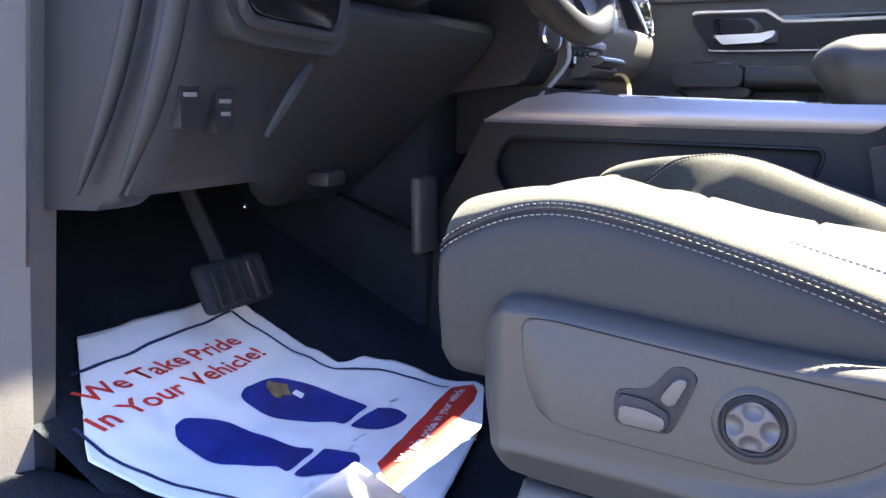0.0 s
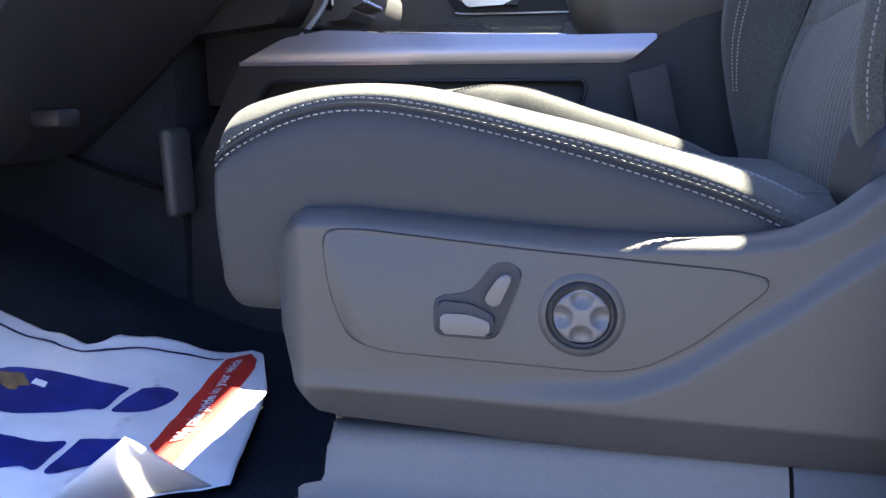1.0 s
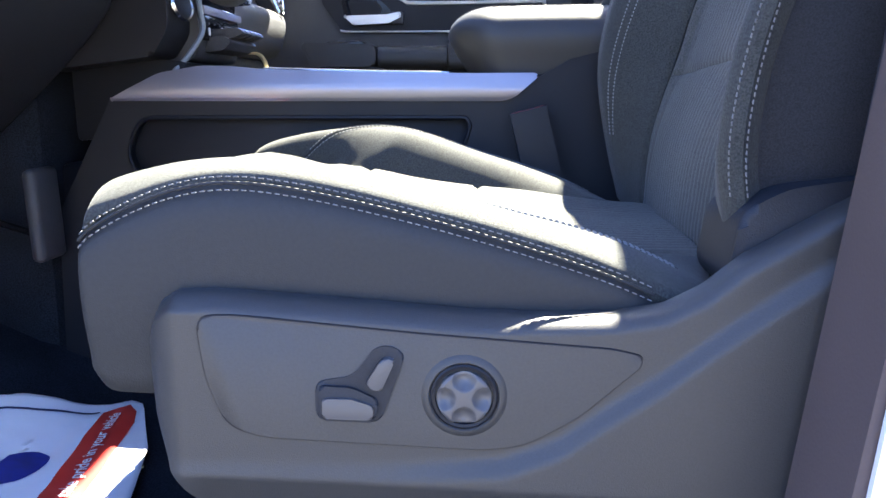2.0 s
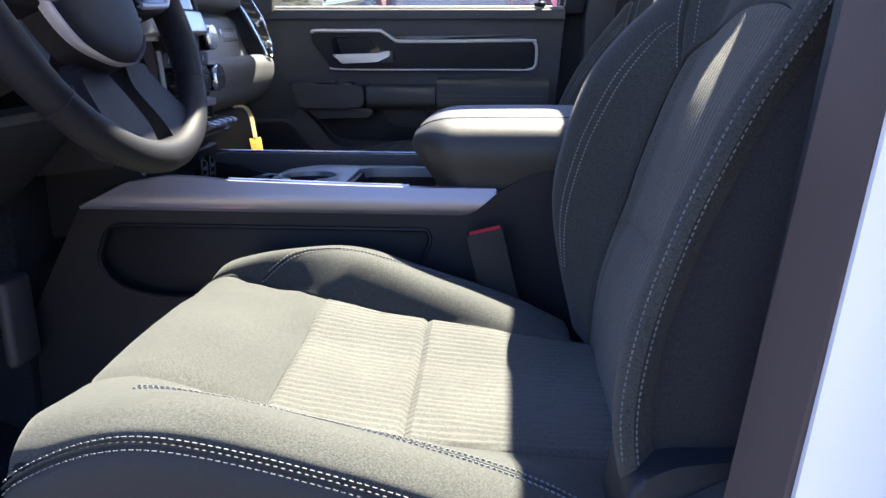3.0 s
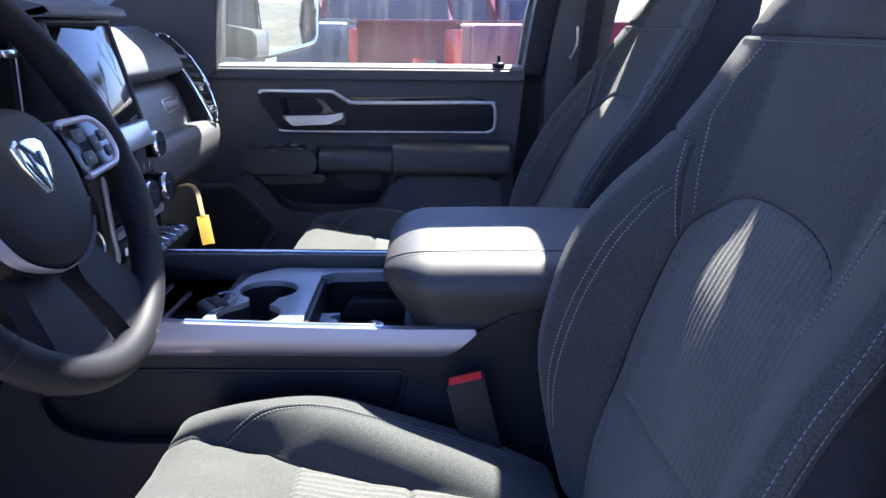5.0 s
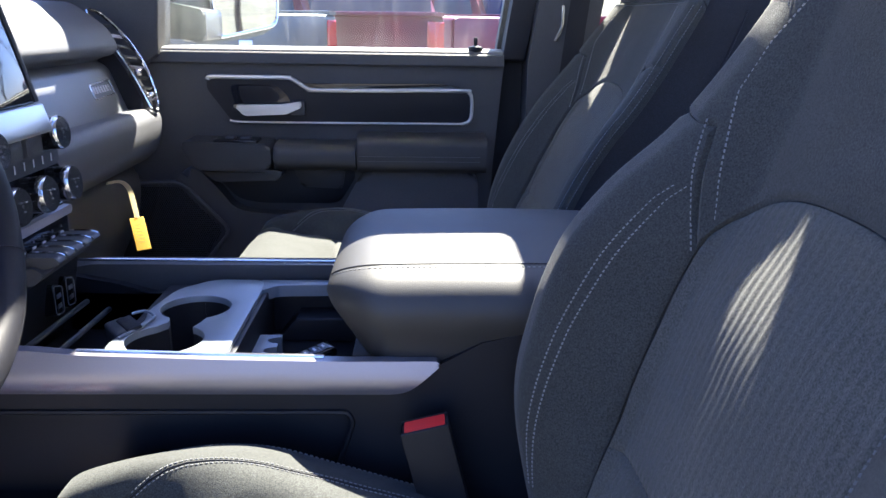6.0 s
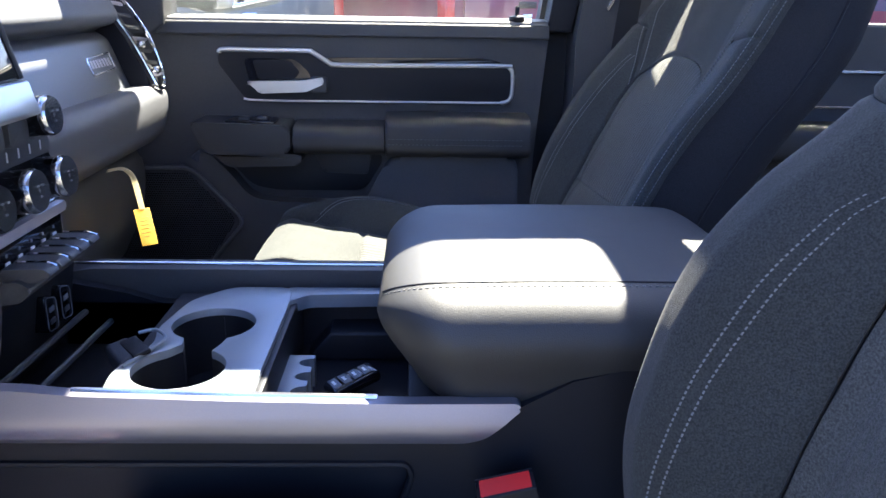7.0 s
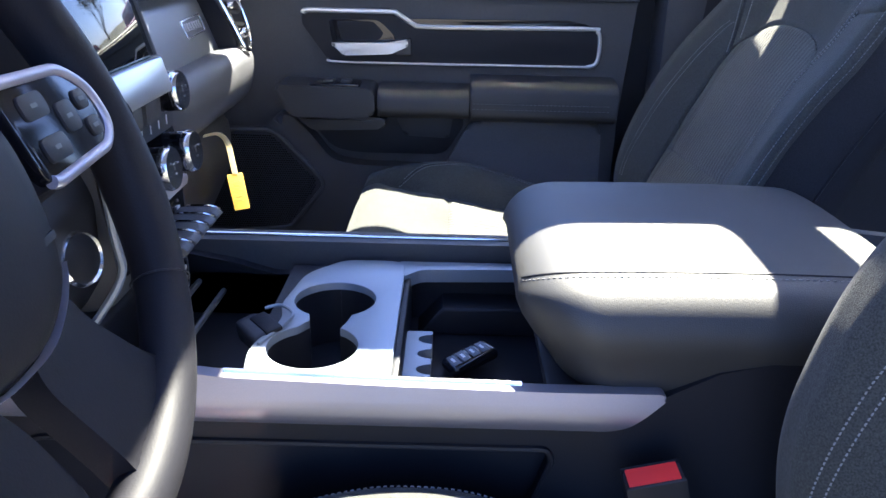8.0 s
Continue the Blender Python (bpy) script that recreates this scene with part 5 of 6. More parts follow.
    part("vent_outline", tube([(-0.456, p[0], p[1]) for p in rounded([(0.538, 0.743), (0.607, 0.743), (0.607, 0.877), (0.538, 0.887)], 0.01)], 0.0025, 6, closed=True), SILVER, cv)
    part("vent_tab", block((-0.452, 0.555, 0.832), (-0.440, 0.595, 0.842), 0.003), CHROME, cv)
    part("start_button", turned([(0.021, 0), (0.021, 0.006), (0.017, 0.008)], (-0.408, 0.637, 0.592), (1, -0.25, 0.2), 30), BLACK, dash, "round start button with a chrome ring")
    part("start_ring", turned([(0.021, 0.001), (0.0245, 0.004), (0.0225, 0.008), (0.0205, 0.006)], (-0.408, 0.637, 0.592), (1, -0.25, 0.2), 30), CHROME, dash)
    part("stack_flank", prism(rounded([(-0.60, 0.50), (-0.435, 0.52), (-0.412, 0.555), (-0.410, 0.63), (-0.44, 0.70), (-0.455, 0.74), (-0.455, 0.90), (-0.60, 0.90)], 0.01), "y", 0.597, 0.687, 0.006), BLACK, dash)
    part("stack_rim", tube(spline([(-0.405, 0.686, 0.72), (-0.395, 0.684, 0.60), (-0.392, 0.684, 0.56), (-0.41, 0.67, 0.525), (-0.43, 0.66, 0.50)], 24), 0.004, 8), CUPSILVER, dash, "bright rim beside the centre stack")

    # yellow tag on a strap, hanging from the glove box
    tag = thing("hanging_tag", (-0.452, 1.27, 0.43), "yellow card tag hanging on a cream strap from the glove box", "tag")
    strap = spline([(-0.478, 1.235, 0.553), (-0.462, 1.255, 0.552), (-0.452, 1.268, 0.535), (-0.447, 1.272, 0.50), (-0.444, 1.272, 0.480)], 20)
    part("strap", tube(strap, 0.005, 6, flat=0.35), CREAM, tag, "cream strap")
    m = Matrix.Translation((-0.441, 1.272, 0.452)) @ Euler((0, radians(-8), radians(12))).to_matrix().to_4x4()
    card = block((-0.0125, -0.0008, -0.031), (0.0125, 0.0008, 0.031), 0.0004)
    card.transform(m)
    card = part("card", card, YELLOW, tag, "yellow printed card")
    for k in range(6):
        bar = block((-0.008, -0.0012, 0.016 - 0.0065 * k), (0.008 - 0.003 * (k % 2), -0.0009, 0.0175 - 0.0065 * k), 0.0)
        bar.transform(m)
        part("print_line", bar, CREAM, card)


build_dash()


# ---- steering wheel ----
def build_wheel():
    C = Vector((-0.332, 0.335, 0.745))
    al = radians(24)
    n, u, v = Vector((math.cos(al), 0, math.sin(al))), Vector((-math.sin(al), 0, math.cos(al))), Vector((0, 1, 0))
    w = thing("steering_wheel", tuple(C), "dark grey leather steering wheel with chrome hub badge", "steering wheel")

    def P(a, b, h):
        return tuple(C + v * a + u * b + n * h)
    R = 0.190
    ringpts = [P(R * math.cos(q) * 1.02, R * math.sin(q) * 0.985, 0.004) for q in np.linspace(0, 2 * math.pi, 73)[:-1]]
    rad = [0.0168 + 0.0025 * (abs(math.sin(q)) < 0.62) * smooth_step(0, 0.3, 0.62 - abs(math.sin(q))) for q in np.linspace(0, 2 * math.pi, 73)[:-1]]
    rim = part("rim", tube(ringpts, rad, 18, closed=True), WRAP, w, "dark grey leather rim")
    for q in (-38, -142, 28, 152):
        qq = radians(q)
        c = Vector(P(R * math.cos(qq) * 1.02, R * math.sin(qq) * 0.985, 0.004))
        rd = (v * math.cos(qq) + u * math.sin(qq)).normalized()
        part("leather_seam", tube([c + (rd * math.cos(k) + n * math.sin(k)) * 0.0184 for k in np.linspace(0, 2 * math.pi, 25)[:-1]], 0.0006, 5, closed=True), BLACK, rim)

    def slab(pts, front, back, bev, name, mat, parent, label="", ramp=0.0):
        """A plate of the wheel with rounded edges; pts across and up, front and back along the column."""
        bm = bmesh.new()
        f, k = [bm.verts.new((a, b, front)) for a, b in pts], [bm.verts.new((a, b, back)) for a, b in pts]
        face = bm.faces.new(f)
        bm.faces.new(k[::-1])
        for i in range(len(pts)):
            j = (i + 1) % len(pts)
            bm.faces.new((f[i], k[i], k[j], f[j]))
        bmesh.ops.bevel(bm, geom=list(face.edges), offset=bev, segments=4, profile=0.5, affect='EDGES')
        for vert in bm.verts:                    # ramp lifts the lower end towards the rim
            vert.co.z += ramp * smooth_step(0.09, 0.165, -vert.co.y)
            vert.co = P(*vert.co)
        return part(name, bm, mat, parent, label)

    # hub pad, domed, broad above and narrowing below
    EDGE = spline([(0.0, 0.056), (0.045, 0.052), (0.078, 0.036), (0.094, 0.006), (0.090, -0.030), (0.072, -0.066), (0.035, -0.086), (0.0, -0.090), (-0.035, -0.086), (-0.072, -0.066), (-0.090, -0.030), (-0.094, 0.006), (-0.078, 0.036), (-0.045, 0.052), (0.0, 0.056)], 73)[:-1]
    EDGE = np.array([(x * (0.88 if x > 0 else 1.0) - 0.014, y) for x, y in EDGE])
    rows = [[P(-0.014 + (x + 0.014) * k, -0.015 + (y + 0.015) * k, h) for x, y in EDGE] for k, h in ((1.0, -0.015), (1.0, 0.008), (0.985, 0.015), (0.95, 0.0195), (0.88, 0.023), (0.75, 0.0255), (0.55, 0.0275), (0.3, 0.0285), (0.05, 0.029))]
    dome = surface(rows, close_u=True)
    bmesh.ops.holes_fill(dome, edges=[e for e in dome.edges if e.is_boundary], sides=0)
    pad_ = part("hub_pad", dome, WRAP, w, "dark grey airbag cover")
    # plain chrome shield on the hub, cut by two dark channels
    sh = [(-0.025, 0.020), (-0.014, 0.026), (-0.005, 0.021), (0.005, 0.021), (0.014, 0.026), (0.025, 0.020), (0.023, 0.003), (0.014, -0.012), (0.008, -0.024), (-0.008, -0.024), (-0.014, -0.012), (-0.023, 0.003)]
    sh = [(x - 0.020, y - 0.003) for x, y in sh]
    slab(sh, 0.034, 0.022, 0.003, "badge", BRIGHT, pad_, "chrome shield badge")
    slab([(-0.0325, 0.009), (-0.026, 0.009), (-0.022, -0.019), (-0.026, -0.021)], 0.0347, 0.032, 0.0003, "badge_channel", PIANO, pad_)
    slab([(-0.014, 0.009), (-0.0075, 0.009), (-0.014, -0.021), (-0.018, -0.019)], 0.0347, 0.032, 0.0003, "badge_channel", PIANO, pad_)
    slab([(0.030, -0.046), (0.048, -0.0445), (0.048, -0.0485), (0.030, -0.050)], 0.0256, 0.02, 0.0002, "airbag_mark", BLACK, pad_)
    # satin crescent under the hub, widest at the sides and thin in the middle
    rows = []
    for k in range(25, 63):
        x, y = EDGE[k]
        out = Vector((x + 0.014, y + 0.015)).normalized()
        g = smooth_step(41, 50, k) * (1 - smooth_step(56, 62, k))
        wd = 0.0012 * smooth_step(25, 29, k) * (1 - smooth_step(59, 62, k)) + 0.0042 * g
        rows.append([P(x + out.x * (0.001 + wd * f), y + out.y * (0.001 + wd * f), 0.018 + h) for f, h in ((0.0, -0.006), (0.0, 0.0), (0.2, 0.0012), (0.6, 0.0), (1.0, -0.003 - 0.003 * g), (1.0, -0.006 - 0.004 * g))])
    part("hub_trim", surface(rows), SILVER, w, "satin silver crescent under the hub")
    for s in (-1, 1):
        # side spokes with control pods and silver surrounds
        pod = rounded([(s * 0.072, 0.0285), (s * 0.146, 0.0265), (s * 0.167, 0.010), (s * 0.169, -0.013), (s * 0.155, -0.0245), (s * 0.076, -0.0285)], 0.012)
        slab([(s * 0.05, 0.036), (s * 0.150, 0.032), (s * 0.186, 0.024), (s * 0.188, -0.022), (s * 0.150, -0.030), (s * 0.05, -0.036)], 0.012, -0.016, 0.006, "spoke", WRAP, w)
        spoke = slab(pod, 0.020, 0.0, 0.002, "control_pod", PIANO, w, "gloss black control pod with a silver surround")
        part("pod_surround", tube([P(a, b, 0.019) for a, b in pod[2:-3]], 0.0038, 10), SILVER, spoke, "satin silver surround")
        for a, b, ra, rb in ((0.100, 0.012, 0.013, 0.007), (0.100, -0.012, 0.013, 0.007), (0.128, 0.0, 0.009, 0.009), (0.150, 0.006, 0.007, 0.006), (0.150, -0.011, 0.007, 0.006)):
            key = slab(rounded([(s * a - ra, b - rb), (s * a + ra, b - rb), (s * a + ra, b + rb), (s * a - ra, b + rb)], 0.004), 0.0216, 0.018, 0.001, "pod_button", BLACK, spoke)
            slab([(s * a - 0.003, b - 0.0012), (s * a + 0.003, b - 0.0012), (s * a + 0.003, b + 0.0012), (s * a - 0.003, b + 0.0012)], 0.0219, 0.0210, 0.0001, "button_icon", DIMTHREAD, key)
        # broad lower spokes running down to the rim
        leg = rounded([(s * 0.030, -0.075), (s * 0.070, -0.075), (s * 0.076, -0.098), (s * 0.092, -0.137), (s * 0.120, -0.166), (s * 0.060, -0.188), (s * 0.024, -0.186), (s * 0.016, -0.150), (s * 0.014, -0.11)], 0.012)
        slab(leg, -0.004, -0.024, 0.008, "lower_spoke", WRAP, w, ramp=0.014)
    for s in (-1, 1):                            # column stalks
        part("stalk", tube(spline([P(s * 0.05, 0.0, -0.09), P(s * 0.12, 0.01, -0.075), P(s * 0.17, 0.02, -0.06)], 10), 0.009, 10), BLACK, w)


build_wheel()


# ---- passenger side doors ----
def build_doors():
    Y = 1.585                                    # face of the trim panel
    door = thing("front_door", (-0.15, 1.62, 0.20), "dark grey passenger door trim with chrome accents and armrest", "car door", "passenger doors")
    face = [(-0.72, 0.10), (0.225, 0.10), (0.232, 0.52), (0.252, 0.765), (-0.50, 0.765), (-0.72, 0.74)]
    part("trim_panel", prism(rounded(face, 0.02), "y", Y, Y + 0.06, 0.008), DARKGREY, door, "dark grey moulded door trim")
    part("door_shell", prism(rounded([(-0.80, -0.15), (0.215, -0.15), (0.22, 0.52), (0.235, 0.755), (-0.80, 0.755)], 0.02), "y", Y + 0.062, Y + 0.16, 0.01), WHITEPAINT, door, "white painted door skin")
    # belt line with the bright sill of the window
    part("belt_pad", prism(rounded([(Y - 0.012, 0.742), (Y + 0.05, 0.742), (Y + 0.05, 0.766), (Y - 0.004, 0.768)], 0.006), "x", -0.60, 0.250), DARKGREY, door)
    part("window_sill", prism(rounded([(Y + 0.0, 0.760), (Y + 0.07, 0.760), (Y + 0.15, 0.750), (Y + 0.15, 0.766), (Y + 0.07, 0.778), (Y + 0.004, 0.774)], 0.006), "x", -0.485, 0.248), PILLAR, door, "pale sunlit window sill")
    part("lock_button", turned([(0.010, -0.012), (0.016, 0.0), (0.0145, 0.005), (0.004, 0.008), (0.0045, 0.02), (0.0035, 0.024), (0.0005, 0.025)], (0.190, Y + 0.018, 0.778), (0, 0, 1), 16), BLACK, door, "black lock button")
    # frame round the side window
    def lean(z):
        return interp(z, [(0.75, 0.246), (0.90, 0.268), (1.15, 0.325), (1.30, 0.36)])
    rear = [(lean(z), z) for z in np.linspace(0.755, 1.30, 8)] + [(lean(z) + 0.05, z) for z in np.linspace(1.30, 0.755, 8)]
    part("window_frame", prism(rear, "y", Y + 0.005, Y + 0.07, 0.006), BLACK, door, "black rear frame of the door window")
    part("window_frame", prism([(-0.50, 0.74), (-0.475, 0.76), (-0.458, 0.982), (-0.62, 0.975), (-0.80, 0.84), (-0.80, 0.74)], "y", Y - 0.02, Y + 0.07, 0.006), DARKGREY, door, "dark front frame of the door window")
    part("window_frame", prism([(-0.72, 1.06), (-0.38, 1.28), (-0.1, 1.33), (0.36, 1.33), (0.345, 1.27), (0.05, 1.255), (-0.15, 1.235), (-0.347, 1.125), (-0.456, 0.985), (-0.62, 0.98)], "y", Y - 0.005, Y + 0.06, 0.006), BLACK, door, "black top frame of the door window")
    pane = prism([(-0.49, 0.77), (0.255, 0.77), (0.35, 1.28), (-0.30, 1.27), (-0.46, 1.16)], "y", Y + 0.03, Y + 0.034)
    pane = part("window_pane", pane, DUSTYGLASS, door, "dusty side window")
    pane.visible_shadow = False

    # handle bezel with its kinked chrome line
    yb = 1.574
    bez = rounded([(-0.380, 0.709), (-0.372, 0.7155), (-0.207, 0.7155), (-0.163, 0.690), (0.168, 0.692), (0.182, 0.681), (0.183, 0.632), (0.168, 0.6205), (-0.320, 0.621), (-0.335, 0.628), (-0.380, 0.69)], 0.008)
    part("handle_panel", prism(bez, "y", yb, yb + 0.02, 0.004), BLACK, door, "black handle panel")
    up = spline([(-0.377, 0.7095), (-0.368, 0.7155), (-0.30, 0.7155), (-0.212, 0.7155), (-0.200, 0.712), (-0.170, 0.694), (-0.155, 0.690), (-0.05, 0.690), (0.16, 0.692), (0.176, 0.688), (0.1825, 0.676), (0.1825, 0.64), (0.176, 0.626), (0.162, 0.6215)], 80)
    r = [0.0048 if p[0] < 0.15 and p[1] > 0.66 else 0.0038 for p in up]
    part("chrome_line", tube([(p[0], yb - 0.001, p[1]) for p in up], r, 8), SATIN, door, "satin chrome line round the handle panel")
    part("chrome_line", tube([(p[0], yb - 0.001, p[1]) for p in spline([(0.165, 0.6215), (0.0, 0.621), (-0.2, 0.6205), (-0.31, 0.621), (-0.335, 0.624)], 40)], 0.0024, 8), SATIN, door, "satin chrome line under the handle panel")
    # darker strip and plate laid on the panel for the shade in its hollows
    part("upper_groove", prism(rounded([(-0.195, 0.703), (0.12, 0.706), (0.155, 0.700), (0.165, 0.694), (-0.155, 0.6945)], 0.003), "y", yb - 0.0005, yb + 0.01, 0.001), PIANO, door)
    cup = rounded([(-0.332, 0.700), (-0.235, 0.700), (-0.205, 0.672), (-0.205, 0.640), (-0.30, 0.635), (-0.322, 0.655)], 0.012)
    part("handle_recess", prism(cup, "y", yb - 0.0008, yb + 0.01, 0.001), PIANO, door)
    part("recess_lip", prism(rounded([(-0.315, 0.697), (-0.245, 0.697), (-0.225, 0.676), (-0.235, 0.662), (-0.305, 0.660)], 0.008), "y", yb - 0.002, yb + 0.006, 0.001), BLACK, door)
    hd = rounded([(-0.325, 0.658), (-0.215, 0.661), (-0.180, 0.668), (-0.178, 0.655), (-0.212, 0.640), (-0.300, 0.636), (-0.312, 0.648)], 0.004)
    part("door_handle", prism(hd, "y", yb - 0.022, yb - 0.006, 0.006, 4), SATIN, door, "satin chrome inner door handle")
    part("handle_pivot", block((-0.205, yb - 0.018, 0.638), (-0.172, yb, 0.668), 0.005), DARKGREY, door)
    # armrest: switch pod, pull bridge, padded rest
    def rest(x0, x1, z0, z1, y0, r=0.016, mat=DARKGREY, name="armrest_pad", lab=""):
        return part(name, prism(rounded([(y0, z0 + 0.012), (y0 + 0.002, z1 - 0.010), (y0 + 0.02, z1), (Y + 0.004, z1 + 0.004), (Y + 0.004, z0 - 0.01), (y0 + 0.02, z0)], r), "x", x0, x1, 0.006), mat, door, lab)
    rest(-0.060, 0.212, 0.525, 0.600, 1.492, lab="padded black door armrest", mat=DOORTRIM)
    part("armrest_stitching", stitches([(x, 1.4915, 0.562) for x in np.linspace(-0.055, 0.20, 60)], (0, -1, 0), dash=0.0045, gap=0.003), DIMTHREAD, door)
    part("armrest_stitching", stitches([(x, 1.4915, 0.552) for x in np.linspace(-0.055, 0.20, 60)], (0, -1, 0), dash=0.0045, gap=0.003), DIMTHREAD, door)
    rest(-0.232, -0.062, 0.530, 0.582, 1.487, lab="black pull handle bridge", name="pull_handle", mat=DOORTRIM)
    pod = rounded([(-0.424, 0.590), (-0.237, 0.586), (-0.236, 0.533), (-0.390, 0.531), (-0.404, 0.546)], 0.016, 8)
    part("switch_pod", prism(pod, "y", 1.488, Y + 0.004, 0.006, 3), DOORTRIM, door, "dark grey window switch pod")
    part("pod_under", prism(rounded([(-0.386, 0.529), (-0.236, 0.531), (-0.214, 0.527), (-0.222, 0.508), (-0.356, 0.504)], 0.010, 6), "y", 1.500, Y + 0.004, 0.004, 3), DOORTRIM, door)
    part("switch_plate", prism(rounded([(-0.36, 1.50), (-0.265, 1.50), (-0.265, 1.555), (-0.345, 1.555)], 0.008), "z", 0.5915, 0.580, 0.002), PIANO, door)
    for x in (-0.325, -0.292):
        part("window_switch", block((x - 0.010, 1.515, 0.590), (x + 0.010, 1.54, 0.5965), 0.003), DARKGREY, door, "black window switch")
    part("pull_cup", prism(rounded([(-0.205, 0.522), (-0.090, 0.522), (-0.098, 0.476), (-0.185, 0.480)], 0.008), "y", Y - 0.010, Y + 0.01, 0.005, 3), DOORTRIM, door)
    # map pocket, its deep shade put in as a flat black plate, lower moulding and loudspeaker grille
    lower = rounded([(-0.42, 0.50), (-0.36, 0.49), (-0.33, 0.452), (-0.28, 0.442), (-0.105, 0.442), (-0.07, 0.50), (-0.07, 0.515), (-0.42, 0.52)], 0.02)
    part("pocket_recess", prism(lower, "y", Y - 0.004, Y + 0.01, 0.002), BLACK, door)
    part("padded_insert", prism(rounded([(-0.055, 0.515), (0.20, 0.515), (0.205, 0.36), (-0.13, 0.36), (-0.10, 0.43)], 0.025), "y", Y - 0.014, Y + 0.01, 0.01, 4), DASHMAT, door)
    part("lower_moulding", prism(rounded([(-0.60, 0.30), (-0.43, 0.525), (-0.40, 0.522), (-0.364, 0.486), (-0.326, 0.435), (-0.27, 0.427), (-0.09, 0.422), (0.21, 0.36), (0.21, 0.15), (-0.60, 0.15)], 0.03), "y", Y - 0.045, Y + 0.01, 0.02, 4), DARKGREY, door, "dark grey lower door moulding")
    ys = Y - 0.058
    gr = rounded([(-0.60, 0.495), (-0.445, 0.497), (-0.425, 0.488), (-0.345, 0.402), (-0.342, 0.385), (-0.41, 0.30), (-0.60, 0.28)], 0.012)
    spk = part("speaker_grille", prism(gr, "y", ys, ys + 0.03, 0.003), KNEE, door, "black perforated loudspeaker grille")
    part("grille_rim", tube([(p[0], ys, p[1]) for p in gr], 0.0045, 8, closed=True), DARKGREY, spk)
    # flat dark dots on the solid grille for the shade inside its holes
    holes = bmesh.new()
    for i in range(54):
        for j in range(44):
            x, z = -0.575 + 0.0046 * i + (0.0023 if j % 2 else 0), 0.30 + 0.0044 * j
            if z < 0.485 and x < interp(z, [(0.29, -0.425), (0.385, -0.357), (0.40, -0.358), (0.485, -0.438)]):
                q = [holes.verts.new((x + 0.0017 * math.cos(k), ys - 0.0007, z + 0.0017 * math.sin(k))) for k in np.linspace(0, 2 * math.pi, 7)[:-1]]
                holes.faces.new(q)
    tagged(part("grille_holes", holes, PIANO, spk, smooth=False), kind="stuff")

    # rear door, seen past the passenger seat
    rd = thing("rear_door", (0.80, 1.62, 0.20), "dark grey rear door trim with chrome handle line", "car door", "passenger doors")
    part("trim_panel", prism(rounded([(0.42, 0.10), (1.35, 0.10), (1.40, 0.775), (0.46, 0.775)], 0.02), "y", Y, Y + 0.06, 0.008), DARKGREY, rd)
    part("door_shell", prism(rounded([(0.36, -0.15), (1.45, -0.15), (1.45, 0.765), (0.38, 0.765)], 0.02), "y", Y + 0.062, Y + 0.16, 0.01), WHITEPAINT, rd)
    part("window_sill", prism(rounded([(Y + 0.0, 0.772), (Y + 0.15, 0.755), (Y + 0.15, 0.772), (Y + 0.004, 0.782)], 0.005), "x", 0.46, 1.38), PILLAR, rd, "pale sunlit window sill")
    part("chrome_line", tube([(p[0], 1.574, p[1]) for p in spline([(0.55, 0.715), (0.74, 0.715), (0.79, 0.692), (1.25, 0.692)], 40)], 0.0045, 8), CHROME, rd)
    part("chrome_line", tube([(p[0], 1.574, p[1]) for p in spline([(0.58, 0.622), (1.25, 0.622)], 10)], 0.003, 8), CHROME, rd)
    part("door_handle", prism(rounded([(0.62, 0.66), (0.74, 0.665), (0.74, 0.645), (0.64, 0.64)], 0.005), "y", 1.55, 1.57, 0.005), CHROME, rd)
    part("armrest_pad", block((0.50, 1.50, 0.52), (1.1, 1.588, 0.595), 0.02, 4), LEATHER, rd)
    pn = part("window_pane", prism([(0.47, 0.78), (1.36, 0.78), (1.30, 1.28), (0.52, 1.28)], "y", Y + 0.03, Y + 0.034), GLASS, rd, "clear side window")
    pn.visible_shadow = False
    # centre pillar on the passenger side with its belt guide
    pl = [(lean(z) + 0.052, z) for z in np.linspace(0.0, 1.34, 10)] + [(lean(z) + 0.185, z) for z in np.linspace(1.34, 0.0, 10)]
    tagged(part("pillar_trim", prism(pl, "y", 1.555, 1.66, 0.015), DARKGREY), "dark grey trim on the passenger centre pillar", "car trim", kind="structure")
    jamb = [(lean(z) - 0.01, z) for z in np.linspace(0.0, 1.34, 10)] + [(lean(z) + 0.18, z) for z in np.linspace(1.34, 0.0, 10)]
    tagged(part("pillar_seal", prism(jamb, "y", Y + 0.071, Y + 0.12, 0.004), BLACK), "black weatherstrip behind the passenger centre pillar", "car trim", kind="structure")
    belt = thing("seat_belt", (0.40, 1.54, 0.70), "black seat belt with chrome guide on the centre pillar", "seat belt")
    part("webbing", surface([[(0.352 + 0.02 * s + 0.05 * t, 1.545 - 0.01 * t, 0.62 + 0.5 * t) for s in range(3)] for t in np.linspace(0, 1, 8)]), BLACK, belt)
    part("belt_guide", tube(spline([(0.350, 1.542, 0.80), (0.362, 1.535, 0.83), (0.362, 1.535, 0.87)], 10), 0.004, 8), CHROME, belt, "chrome belt guide")

    # passenger door mirror outside
    mir = thing("door_mirror", (-0.40, 1.80, 0.78), "door mirror, darkened as in shade, with bright-rimmed glass outside the window", "door mirror")
    m = Matrix.Translation((-0.352, 1.92, 0.93)) @ Euler((0, radians(-0.5), radians(-32))).to_matrix().to_4x4()
    rows = []
